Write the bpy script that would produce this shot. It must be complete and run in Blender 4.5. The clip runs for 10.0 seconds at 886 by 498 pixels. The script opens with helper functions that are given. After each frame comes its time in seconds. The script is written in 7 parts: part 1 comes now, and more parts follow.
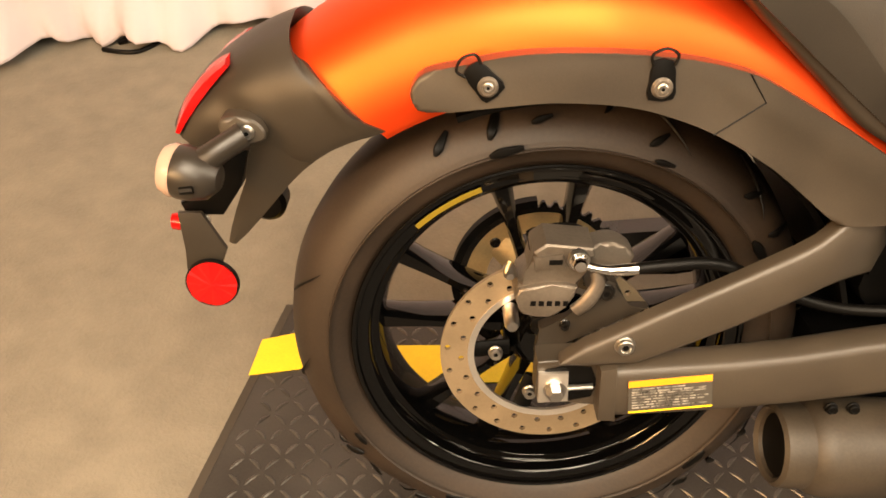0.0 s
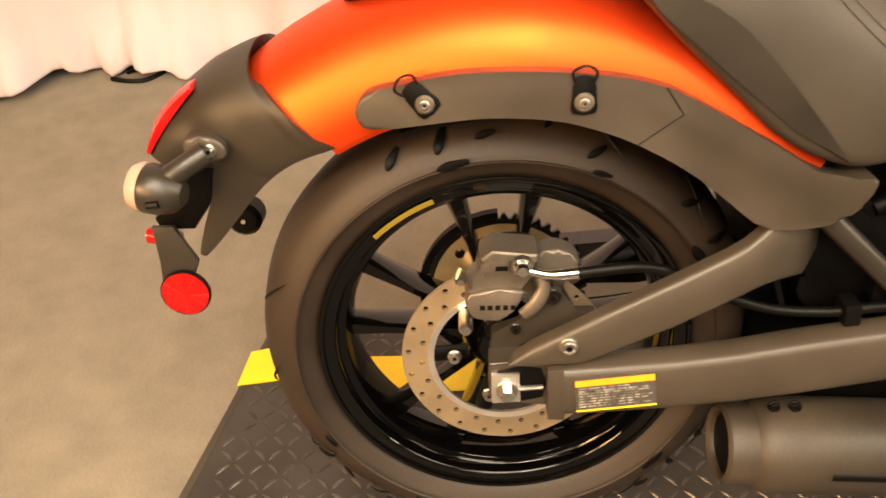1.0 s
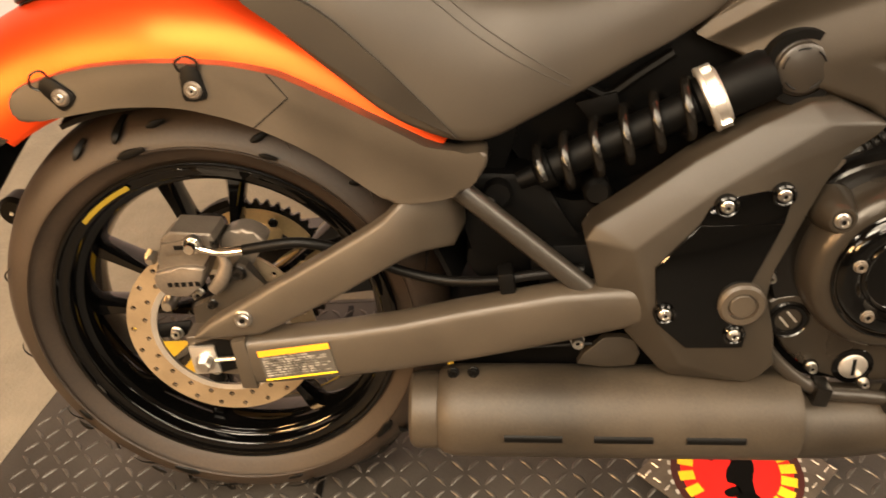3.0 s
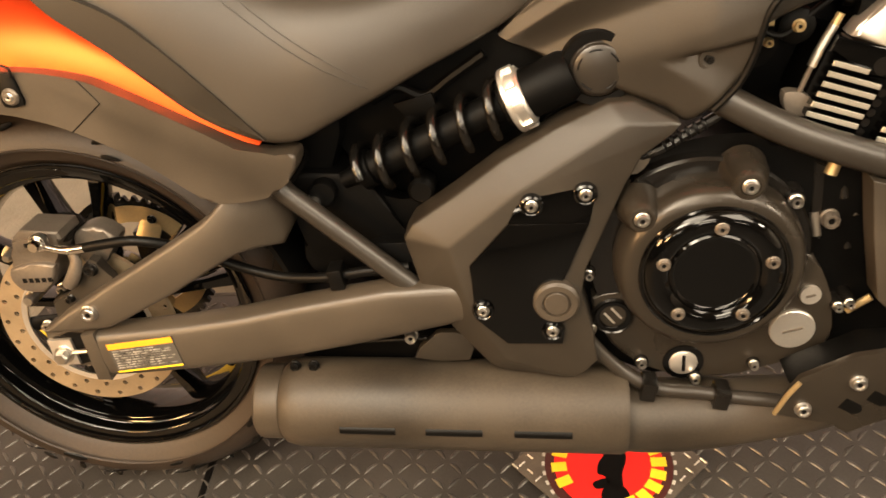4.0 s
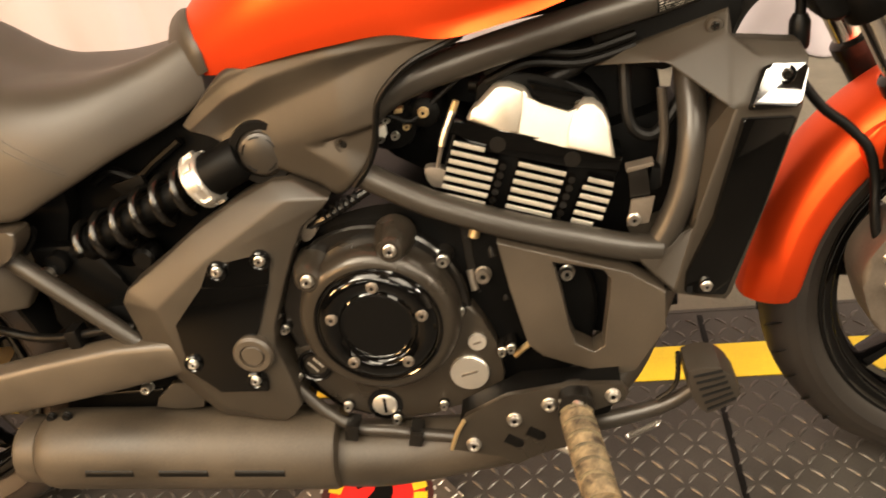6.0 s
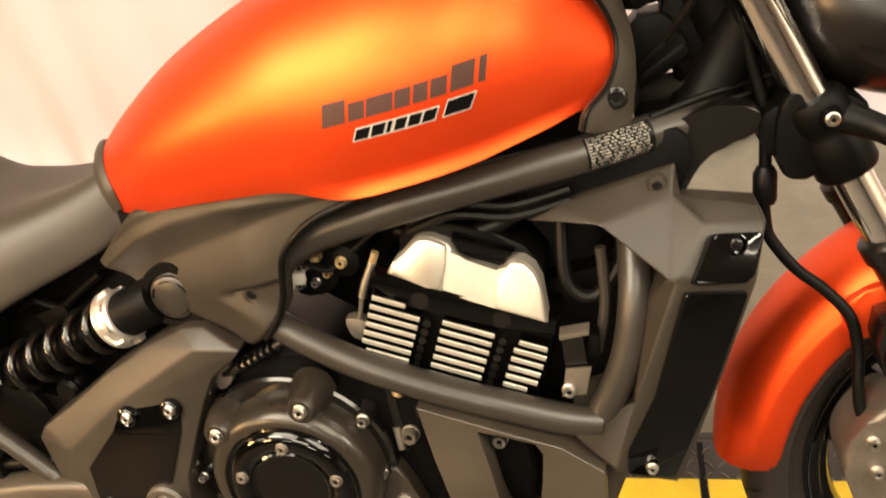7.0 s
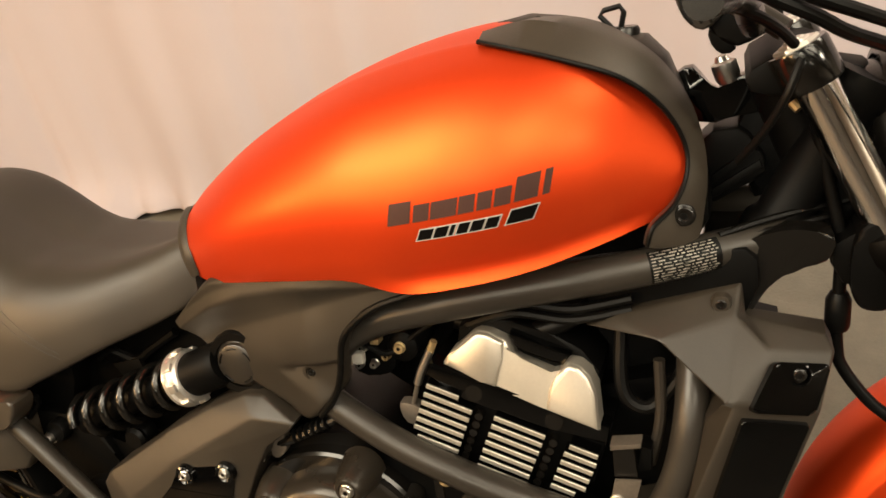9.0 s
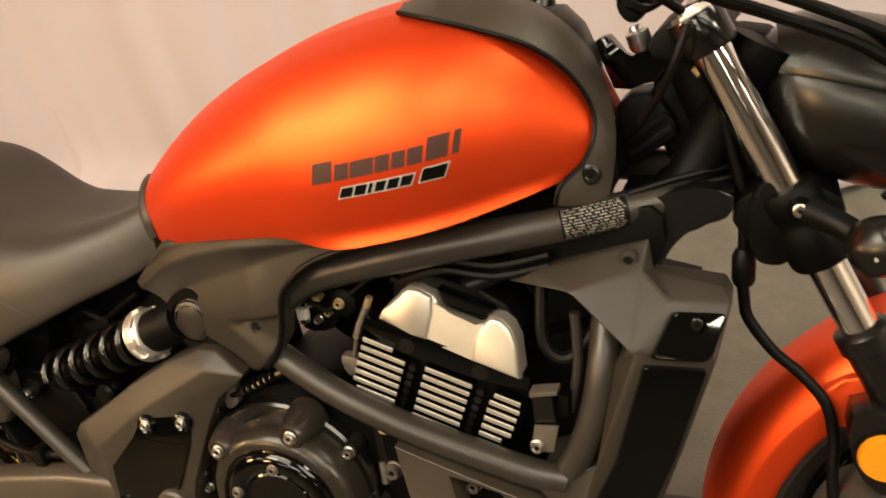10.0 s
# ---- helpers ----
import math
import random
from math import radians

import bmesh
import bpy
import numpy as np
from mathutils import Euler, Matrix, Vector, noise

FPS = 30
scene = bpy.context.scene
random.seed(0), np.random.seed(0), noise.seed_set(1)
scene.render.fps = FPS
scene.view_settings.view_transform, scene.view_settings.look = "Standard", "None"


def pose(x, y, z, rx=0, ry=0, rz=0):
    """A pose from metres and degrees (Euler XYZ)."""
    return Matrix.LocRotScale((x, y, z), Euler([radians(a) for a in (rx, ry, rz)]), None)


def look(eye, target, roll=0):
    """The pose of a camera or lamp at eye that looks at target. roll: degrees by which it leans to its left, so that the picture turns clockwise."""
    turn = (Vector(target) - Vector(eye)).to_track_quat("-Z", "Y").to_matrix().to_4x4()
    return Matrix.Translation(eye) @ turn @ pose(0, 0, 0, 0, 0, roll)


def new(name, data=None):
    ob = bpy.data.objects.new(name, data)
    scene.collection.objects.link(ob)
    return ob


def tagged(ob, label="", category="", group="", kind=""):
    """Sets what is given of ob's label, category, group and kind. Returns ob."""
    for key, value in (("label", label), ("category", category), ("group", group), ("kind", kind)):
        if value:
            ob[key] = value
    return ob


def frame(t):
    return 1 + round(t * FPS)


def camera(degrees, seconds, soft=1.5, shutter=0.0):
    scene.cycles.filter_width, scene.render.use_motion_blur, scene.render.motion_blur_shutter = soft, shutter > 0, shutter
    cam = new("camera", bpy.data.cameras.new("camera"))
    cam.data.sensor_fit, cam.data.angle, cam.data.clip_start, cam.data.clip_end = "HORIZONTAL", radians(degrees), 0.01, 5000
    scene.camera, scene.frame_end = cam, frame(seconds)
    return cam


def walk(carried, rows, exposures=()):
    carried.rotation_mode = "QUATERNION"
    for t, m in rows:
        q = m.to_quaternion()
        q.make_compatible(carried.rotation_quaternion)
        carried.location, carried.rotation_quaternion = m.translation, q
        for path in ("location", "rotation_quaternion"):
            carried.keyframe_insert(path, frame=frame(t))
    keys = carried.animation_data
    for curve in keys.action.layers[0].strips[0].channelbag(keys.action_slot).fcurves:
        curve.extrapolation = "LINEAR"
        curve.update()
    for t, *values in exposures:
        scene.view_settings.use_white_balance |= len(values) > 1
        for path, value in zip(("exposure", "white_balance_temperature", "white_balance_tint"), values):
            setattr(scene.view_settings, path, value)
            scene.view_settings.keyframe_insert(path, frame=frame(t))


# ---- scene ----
cam = camera(56.7, 10.0, soft=1.6, shutter=0.3)
LEAN = 12.08  # degrees by which the motorcycle rests over on its side stand
BIKE = pose(0, 0.019, 0) @ pose(0, 0, 0, -LEAN) @ pose(0, -0.019, 0.3096)
# seconds, place in the motorcycle's own axes (rear axle = origin, x ahead), yaw, pitch, roll
PATH = [
    (0.0, -0.127, -0.843, 0.578, -0.38, -29.90, -0.03),
    (0.5, -0.108, -0.861, 0.585, 1.11, -28.97, 0.94),
    (1.0, -0.048, -0.898, 0.590, 1.63, -28.27, 1.68),
    (1.5, 0.034, -0.947, 0.609, 0.98, -26.81, 2.48),
    (2.0, 0.102, -0.986, 0.611, 0.50, -25.35, 3.73),
    (2.5, 0.233, -0.969, 0.608, 2.71, -26.32, 3.83),
    (3.0, 0.379, -0.951, 0.576, 5.41, -28.11, 4.91),
    (3.2, 0.422, -0.942, 0.577, 5.14, -29.12, 5.98),
    (4.3, 0.693, -0.956, 0.580, 10.47, -28.58, 7.56),
    (4.5, 0.728, -0.967, 0.581, 11.41, -28.34, 8.74),
    (5.0, 0.799, -0.995, 0.591, 12.38, -27.59, 9.68),
    (5.5, 0.902, -1.029, 0.605, 9.53, -26.41, 8.33),
    (5.7, 0.945, -1.037, 0.605, 8.74, -26.14, 8.69),
    (6.8, 1.179, -0.864, 0.673, 13.12, -24.43, 8.14),
    (7.0, 1.182, -0.849, 0.686, 14.52, -23.32, 8.72),
    (7.5, 1.198, -0.828, 0.743, 17.20, -21.22, 6.73),
    (8.0, 1.191, -0.826, 0.735, 19.40, -20.68, 5.51),
    (8.5, 1.182, -0.813, 0.731, 19.76, -20.48, 5.40),
    (9.0, 1.211, -0.829, 0.737, 20.60, -19.73, 6.22),
    (9.5, 1.244, -0.839, 0.737, 21.39, -19.58, 6.27),
    (10.0, 1.319, -0.856, 0.718, 22.17, -20.45, 6.75),
]
# the film camera's own stops and white balance
LIGHTEN = [(0.0, 0.24), (1.0, 0.24), (2.5, 0.28), (4.5, 0.22), (5.5, 0.26), (7.0, 0.33), (7.5, 0.33), (8.0, -0.05), (8.5, -0.20), (9.5, -0.40), (10.0, -0.36)]
LIGHTEN = [(t, stops + 0.05, kelvin, tint) for (t, stops), kelvin, tint in zip(LIGHTEN, (6750, 6750, 6650, 6500, 6450, 6250, 6200, 6200, 6200, 6200, 6200), (10, 10, 10, 9, 8, 6, 5, 5, 5, 5, 5))]
walk(cam, [(t, BIKE @ pose(x, y, z, 90 + pitch, 0, yaw) @ pose(0, 0, 0, 0, 0, -roll)) for t, x, y, z, yaw, pitch, roll in PATH], LIGHTEN)

# ---- light ----
world = bpy.data.worlds.new("world")
world.use_nodes = True
world.node_tree.nodes["Background"].inputs[0].default_value = (1.0, 0.86, 0.72, 1)
world.node_tree.nodes["Background"].inputs[1].default_value = 0.012
scene.world = world


def area_lamp(place, target, sx, sy, watts, colour):
    data = bpy.data.lights.new("unseen_area_lamp", "AREA")
    data.shape, data.size, data.size_y, data.energy, data.color = "RECTANGLE", sx, sy, watts, colour
    ob = new("lamp_light", data)
    ob.matrix_world = look(place, target)
    return ob


PLAIN, WARM = (1.0, 0.84, 0.635), (1.0, 0.56, 0.23)
area_lamp((-0.75, -1.8, 2.78), (-0.2, 0, 0.4), 1.0, 0.7, 54, PLAIN)
area_lamp((0.1, -1.1, 2.78), (0.5, 0, 0.5), 1.6, 2.3, 112, PLAIN)
area_lamp((2.05, -1.1, 2.78), (1.2, 0, 0.5), 1.5, 2.2, 108, PLAIN)
# added fill lamps, unseen; the one at x = 5.3 brightens the chrome's wall
for x, y, watts in ((0.7, -3.6, 60), (-2.8, -2.8, 30), (-1.6, -6.8, 55), (1.2, -6.8, 75), (4.0, -6.8, 40), (5.3, -1.6, 170), (0.0, -0.9, 16), (3.2, 0.6, 44)):
    area_lamp((x, y, 2.78), (x, y + 0.3, 0), 1.25, 0.62, watts, PLAIN)
# warm hall lamps towards the rear of the motorcycle
area_lamp((-2.1, -1.5, 1.5), (-0.2, 0, 0.3), 0.5, 0.5, 58, WARM)
area_lamp((-2.8, -5.0, 2.5), (0.3, 0, 0.3), 0.7, 0.7, 130, WARM)


# ---- materials ----
def material(name, base, rough=0.5, metal=0.0, vary=0.12, scale=30.0, bump=0.0, bump_scale=300.0, coat=0.0, coat_rough=0.1, tint=None, spec=0.5, sheen=0.0, rvary=0.1):
    """A surface with stains at one scale and grain at a finer one."""
    m = bpy.data.materials.new(name)
    m.use_nodes = True
    nt = m.node_tree
    p = nt.nodes["Principled BSDF"]
    p.inputs["Metallic"].default_value = metal
    p.inputs["Coat Weight"].default_value = coat
    p.inputs["Coat Roughness"].default_value = coat_rough
    p.inputs["Specular IOR Level"].default_value = spec
    p.inputs["Sheen Weight"].default_value = sheen
    co = nt.nodes.new("ShaderNodeTexCoord")
    big, small = nt.nodes.new("ShaderNodeTexNoise"), nt.nodes.new("ShaderNodeTexNoise")
    big.inputs["Scale"].default_value, big.inputs["Detail"].default_value = scale * 0.25, 5
    small.inputs["Scale"].default_value, small.inputs["Detail"].default_value = bump_scale, 3
    for n in (big, small):
        nt.links.new(co.outputs["Object"], n.inputs["Vector"])
    mix = nt.nodes.new("ShaderNodeMix")
    mix.data_type = "RGBA"
    other = tint or tuple(c * (1 - 2 * vary) for c in base)
    lighter = tuple(min(1, c * (1 + vary)) for c in base)
    mix.inputs[6].default_value, mix.inputs[7].default_value = (*other, 1), (*lighter, 1)
    ramp = nt.nodes.new("ShaderNodeMapRange")
    ramp.inputs[1].default_value, ramp.inputs[2].default_value = 0.3, 0.7
    add = nt.nodes.new("ShaderNodeMath")
    add.operation = "MULTIPLY_ADD"
    add.inputs[1].default_value = 0.3
    nt.links.new(small.outputs["Fac"], add.inputs[0])
    scaled = nt.nodes.new("ShaderNodeMath")
    scaled.operation = "MULTIPLY_ADD"
    scaled.inputs[1].default_value, scaled.inputs[2].default_value = 1.0, -0.15
    nt.links.new(big.outputs["Fac"], scaled.inputs[0])
    nt.links.new(scaled.outputs[0], add.inputs[2])
    nt.links.new(add.outputs[0], ramp.inputs[0])
    nt.links.new(ramp.outputs[0], mix.inputs[0])
    nt.links.new(mix.outputs[2], p.inputs["Base Color"])
    rr = nt.nodes.new("ShaderNodeMapRange")
    rr.inputs[3].default_value, rr.inputs[4].default_value = max(0.02, rough * (1 - rvary)), min(1, rough * (1 + rvary))
    nt.links.new(big.outputs["Fac"], rr.inputs[0])
    nt.links.new(rr.outputs[0], p.inputs["Roughness"])
    if bump:
        b = nt.nodes.new("ShaderNodeBump")
        b.inputs["Strength"].default_value, b.inputs["Distance"].default_value = bump, 0.002
        nt.links.new(small.outputs["Fac"], b.inputs["Height"])
        nt.links.new(b.outputs[0], p.inputs["Normal"])
    return m


def candy_flop(m, deep, rough, share):
    """Adds a deeper, broader layer under the flakes of a candy paint."""
    nt = m.node_tree
    p = nt.nodes["Principled BSDF"]
    q = nt.nodes.new("ShaderNodeBsdfPrincipled")
    q.inputs["Base Color"].default_value = (*deep, 1)
    q.inputs["Metallic"].default_value = 0.8
    q.inputs["Roughness"].default_value = rough
    mix = nt.nodes.new("ShaderNodeMixShader")
    mix.inputs[0].default_value = share
    nt.links.new(p.outputs[0], mix.inputs[1])
    nt.links.new(q.outputs[0], mix.inputs[2])
    nt.links.new(mix.outputs[0], nt.nodes["Material Output"].inputs["Surface"])


def lens_material(name, colour, rough=0.08, trans=0.5):
    m = material(name, colour, rough, vary=0.05)
    p = m.node_tree.nodes["Principled BSDF"]
    p.inputs["Transmission Weight"].default_value = trans
    p.inputs["IOR"].default_value = 1.45
    return m


ORANGE = material("burnt_orange_paint", (1.0, 0.190, 0.023), 0.45, 0.92, vary=0.03, scale=8, bump=0.02, bump_scale=1500, coat=0.12, coat_rough=0.3)
candy_flop(ORANGE, (0.80, 0.017, 0.005), 0.52, 0.57)
GREY = material("matte_grey_plastic", (0.044, 0.0340, 0.0235), 0.44, 0.0, vary=0.20, scale=30, bump=0.08, bump_scale=700, spec=0.75, rvary=0.3)
BROWN = material("dark_matte_plastic", (0.0235, 0.0185, 0.0130), 0.46, 0.0, vary=0.20, scale=30, bump=0.08, bump_scale=700, spec=0.46, rvary=0.3)
SEAT = material("grey_vinyl", (0.034, 0.027, 0.0195), 0.50, vary=0.14, scale=24, bump=0.10, bump_scale=900, rvary=0.2)
RUBBER = material("tyre_rubber", (0.026, 0.0158, 0.0090), 0.56, vary=0.32, scale=26, bump=0.12, bump_scale=250, rvary=0.25)
GLOSS = material("gloss_black_paint", (0.0012, 0.0012, 0.0012), 0.06, vary=0.1, spec=0.42)
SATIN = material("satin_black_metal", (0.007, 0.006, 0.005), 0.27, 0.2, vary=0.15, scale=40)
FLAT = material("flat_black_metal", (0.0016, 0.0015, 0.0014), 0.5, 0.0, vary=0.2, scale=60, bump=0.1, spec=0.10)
TUBE = material("black_frame_paint", (0.028, 0.0240, 0.0195), 0.34, 0.1, vary=0.1, scale=30)
MACHINED = material("machined_aluminium", (0.62, 0.57, 0.49), 0.38, 0.8, vary=0.05, scale=80)
CHROME = material("chrome", (0.92, 0.89, 0.85), 0.11, 1.0, vary=0.02)
STEEL = material("zinc_steel", (0.60, 0.575, 0.535), 0.30, 1.0, vary=0.12, scale=80)
ALU = material("brushed_aluminium", (0.80, 0.76, 0.70), 0.36, 0.9, vary=0.06, scale=60)
CASTGREY = material("cast_grey_metal", (0.16, 0.135, 0.11), 0.42, 0.6, vary=0.15, scale=60, bump=0.1)
DISC = material("brake_disc_steel", (0.44, 0.34, 0.22), 0.45, 0.75, vary=0.08, scale=100)
GOLD = material("gold_sprocket", (0.50, 0.37, 0.19), 0.48, 0.8, vary=0.12, scale=60)
MUFFLER = material("muffler_coating", (0.043, 0.033, 0.0225), 0.50, 0.1, vary=0.26, scale=30, bump=0.08, rvary=0.25)
RED = lens_material("red_lens", (0.45, 0.006, 0.006), 0.2, 0.1)
SPRING = material("gloss_spring_paint", (0.008, 0.007, 0.006), 0.16, 0.4, vary=0.1, spec=0.9)
FRONT_RUBBER = material("black_tyre_rubber", (0.016, 0.0125, 0.010), 0.5, vary=0.2, scale=20, bump=0.1, bump_scale=250)
SIGNAL = material("dark_signal_plastic", (0.022, 0.018, 0.014), 0.36, vary=0.1)
CLEAR = lens_material("clear_lens", (0.62, 0.43, 0.34), 0.12, 0.35)
AMBER = lens_material("amber_reflector", (0.9, 0.33, 0.01), 0.15, 0.3)
YELLOW = material("yellow_paint", (0.85, 0.60, 0.02), 0.5, vary=0.1, scale=30)
LABEL_WHITE = material("label_silver", (0.075, 0.068, 0.058), 0.35, 0.1, vary=0.1)
INK = material("black_ink", (0.0026, 0.0024, 0.0022), 0.42, spec=0.14)
DECAL = material("dark_grey_decal", (0.060, 0.028, 0.022), 0.36)
PRINT = material("worn_print", (0.26, 0.24, 0.21), 0.45, vary=0.5, scale=400)
PALE = material("pale_print", (0.48, 0.46, 0.42), 0.45)
SIGN_RED = material("sign_red", (0.80, 0.016, 0.012), 0.4, vary=0.05)
SIGN_BROWN = material("sign_brown", (0.055, 0.012, 0.010), 0.45)
CASE = material("satin_black_case", (0.030, 0.0245, 0.0185), 0.28, 0.30, vary=0.15, scale=40, bump=0.03, bump_scale=900)
LUG = material("worn_tread_edge", (0.105, 0.098, 0.090), 0.33, 0.5, vary=0.3, scale=40)
RIB = material("worn_peg_bars", (0.11, 0.085, 0.045), 0.55, 0.1, vary=0.4, scale=200, bump=0.3)
PEG = material("worn_brown_rubber", (0.20, 0.15, 0.085), 0.6, vary=0.3, scale=220, bump=0.4, tint=(0.018, 0.011, 0.007))
PLATE = material("black_tread_plate", (0.045, 0.041, 0.037), 0.38, 0.25, vary=0.3, scale=16, bump=0.05)
EDGE = material("rubber_edge", (0.045, 0.040, 0.035), 0.6, vary=0.2, scale=20)
CARPET = material("beige_grey_carpet", (0.190, 0.170, 0.134), 0.95, vary=0.09, scale=55, bump=1.0, bump_scale=160, sheen=0.1)
CLOTH = material("white_drape_cloth", (0.50, 0.45, 0.49), 0.85, vary=0.03, scale=6, bump=0.05, bump_scale=600)
OLIVE = material("dull_yellow_sticker", (0.17, 0.12, 0.008), 0.4, vary=0.1)
BAND = material("orange_label_band", (0.85, 0.36, 0.02), 0.4, vary=0.05)
WALL = material("dark_brown_wall", (0.035, 0.027, 0.020), 0.8, vary=0.05, scale=3)
NEAR_FLOOR = material("unseen_near_floor", (0.035, 0.027, 0.020), 0.6, vary=0.2, scale=12)
MID_WALL = material("brown_grey_wall", (0.16, 0.135, 0.11), 0.8, vary=0.08, scale=3)
PALE_WALL = material("pale_wall", (0.68, 0.62, 0.55), 0.8, vary=0.05, scale=3)
CEIL = material("ceiling_paint", (0.45, 0.40, 0.34), 0.8, vary=0.05, scale=3)


# ---- mesh helpers ----
def part(name, bm, mat, parent=None, label="", sharp=35, mats=()):
    me = bpy.data.meshes.new(name)
    bmesh.ops.recalc_face_normals(bm, faces=bm.faces[:])
    bm.to_mesh(me)
    bm.free()
    for p in me.polygons:
        p.use_smooth = True
    me.set_sharp_from_angle(angle=radians(sharp))
    for m in (mat, *mats):
        me.materials.append(m)
    ob = new(name, me)
    ob.parent = parent
    return tagged(ob, label) if label else ob


def spline(pts, per=6, closed=False):
    """A smooth line through the points (Catmull-Rom), of any dimension."""
    p = [Vector(q) for q in pts]
    n, out = len(p), []
    spans = n if closed else n - 1
    for i in range(spans):
        if closed:
            a, b, c, d = p[(i - 1) % n], p[i], p[(i + 1) % n], p[(i + 2) % n]
        else:
            a, b, c, d = p[max(i - 1, 0)], p[i], p[i + 1], p[min(i + 2, n - 1)]
        for k in range(per):
            t = k / per
            out.append(0.5 * (2 * b + (c - a) * t + (2 * a - 5 * b + 4 * c - d) * t * t + (3 * b - a - 3 * c + d) * t ** 3))
    return out if closed else out + [p[-1]]


def rounded(pts, per=4):
    return [(q[0], q[1]) for q in spline([(x, z) for x, z in pts], per, True)]


def slab(outline, y0, y1, bevel=0.003, seg=2, bm=None, slope=0.0, pivot=0.0):
    """A plate with that outline in x and z, from y0 (near) to y1; slope turns it in plan about x = pivot."""
    bm = bm or bmesh.new()
    front = [bm.verts.new((x, y0 + slope * (x - pivot), z)) for x, z in outline]
    back = [bm.verts.new((x, y1 + slope * (x - pivot), z)) for x, z in outline]
    n = len(outline)
    f = bm.faces.new(front)
    bm.faces.new(back[::-1])
    for i in range(n):
        bm.faces.new((front[i], back[i], back[(i + 1) % n], front[(i + 1) % n]))
    if bevel:
        bmesh.ops.bevel(bm, geom=list(f.edges), offset=bevel, segments=seg, affect="EDGES", profile=0.6, clamp_overlap=True)
    return bm


def loft(rings, bm=None, closed=True, caps=True):
    bm = bm or bmesh.new()
    rows = [[bm.verts.new(p) for p in ring] for ring in rings]
    n = len(rows[0])
    for a, b in zip(rows, rows[1:]):
        for i in range(n if closed else n - 1):
            j = (i + 1) % n
            bm.faces.new((a[i], a[j], b[j], b[i]))
    if caps and closed:
        bm.faces.new(rows[0])
        bm.faces.new(rows[-1][::-1])
    return bm


def tube(pts, r, n=12, bm=None, per=6, flat=1.0, smooth=True):
    """A round bar along the points; r is one radius or one for each point."""
    radii = list(r) if isinstance(r, (list, tuple)) else [r] * len(pts)
    line = [Vector((*p, q)) for p, q in zip(pts, radii)]
    line = spline(line, per) if smooth and len(pts) > 2 else line
    c, rad = [Vector(q[:3]) for q in line], [q[3] for q in line]
    rings, up = [], None
    for i, p in enumerate(c):
        d = (c[min(i + 1, len(c) - 1)] - c[max(i - 1, 0)]).normalized()
        if up is None:
            up = Vector((0, 1, 0)) if abs(d.y) < 0.9 else Vector((0, 0, 1))
        side = d.cross(up).normalized()
        up = side.cross(d).normalized()
        rings.append([p + rad[i] * (math.cos(a) * up * flat + math.sin(a) * side) for a in (2 * math.pi * k / n for k in range(n))])
    return loft(rings, bm)


AXES = {"y": Matrix.Identity(4), "x": pose(0, 0, 0, 0, 0, -90), "z": pose(0, 0, 0, 90)}


def lathe(profile, centre=(0, 0, 0), n=48, axis="y", bm=None, turn=None):
    """Revolves (radius, along) about the axis through centre."""
    m = Matrix.Translation(centre) @ (turn if turn is not None else AXES[axis])
    rings = [[m @ Vector((max(r, 1e-5) * math.cos(a), h, max(r, 1e-5) * math.sin(a))) for a in (2 * math.pi * k / n for k in range(n))] for r, h in profile]
    closed = profile[0] == profile[-1]
    return loft(rings, bm, True, not closed)


def box(x0, x1, y0, y1, z0, z1, bevel=0.002, seg=2, m=None, bm=None):
    bm = bm or bmesh.new()
    v = bmesh.ops.create_cube(bm, size=1)["verts"]
    for p in v:
        p.co = Vector((x0 + (p.co.x + 0.5) * (x1 - x0), y0 + (p.co.y + 0.5) * (y1 - y0), z0 + (p.co.z + 0.5) * (z1 - z0)))
    if bevel:
        bmesh.ops.bevel(bm, geom=list({e for p in v for e in p.link_edges}), offset=bevel, segments=seg, affect="EDGES", profile=0.6)
    if m is not None:
        bmesh.ops.transform(bm, matrix=m, verts=bm.verts[:])
    return bm


def bolt(parent, x, y, z, r=0.008, mat=None, name="bolt", label="", depth=0.006, socket=True):
    """A cap screw whose head faces -y, with a hexagon socket."""
    bm = lathe([(r * 1.22, 0.001), (r * 1.22, -0.001), (r * 1.02, -0.0018), (r, -depth * 0.8), (r * 0.88, -depth)] + ([(r * 0.62, -depth), (r * 0.50, -depth * 0.75), (0, -depth * 0.70)] if socket else [(r * 0.3, -depth * 1.1), (0, -depth * 1.1)]), (x, y, z), 14)
    head = part(name, bm, mat or STEEL, parent, label, 25)
    if socket:
        part("socket", lathe([(0, -depth * 0.80), (r * 0.40, -depth * 0.80), (r * 0.40, -depth * 0.5), (0, -depth * 0.5)], (x, y, z), 6), INK, head)
    return head


def catmull(table, x):
    """A smooth value at x from rows of (x, value, ...)."""
    rows = sorted(table)
    x = min(max(x, rows[0][0]), rows[-1][0])
    k = max(i for i in range(len(rows) - 1) if rows[i][0] <= x + 1e-12)
    a, b = rows[k], rows[k + 1]
    t = (x - a[0]) / (b[0] - a[0])
    out = []
    for j in range(1, len(a)):
        def slope(i):
            lo, hi = rows[max(i - 1, 0)], rows[min(i + 1, len(rows) - 1)]
            return (hi[j] - lo[j]) / (hi[0] - lo[0])
        h = b[0] - a[0]
        m0, m1 = slope(k) * h, slope(k + 1) * h
        out.append((2 * t**3 - 3 * t**2 + 1) * a[j] + (t**3 - 2 * t**2 + t) * m0 + (-2 * t**3 + 3 * t**2) * b[j] + (t**3 - t**2) * m1)
    return out


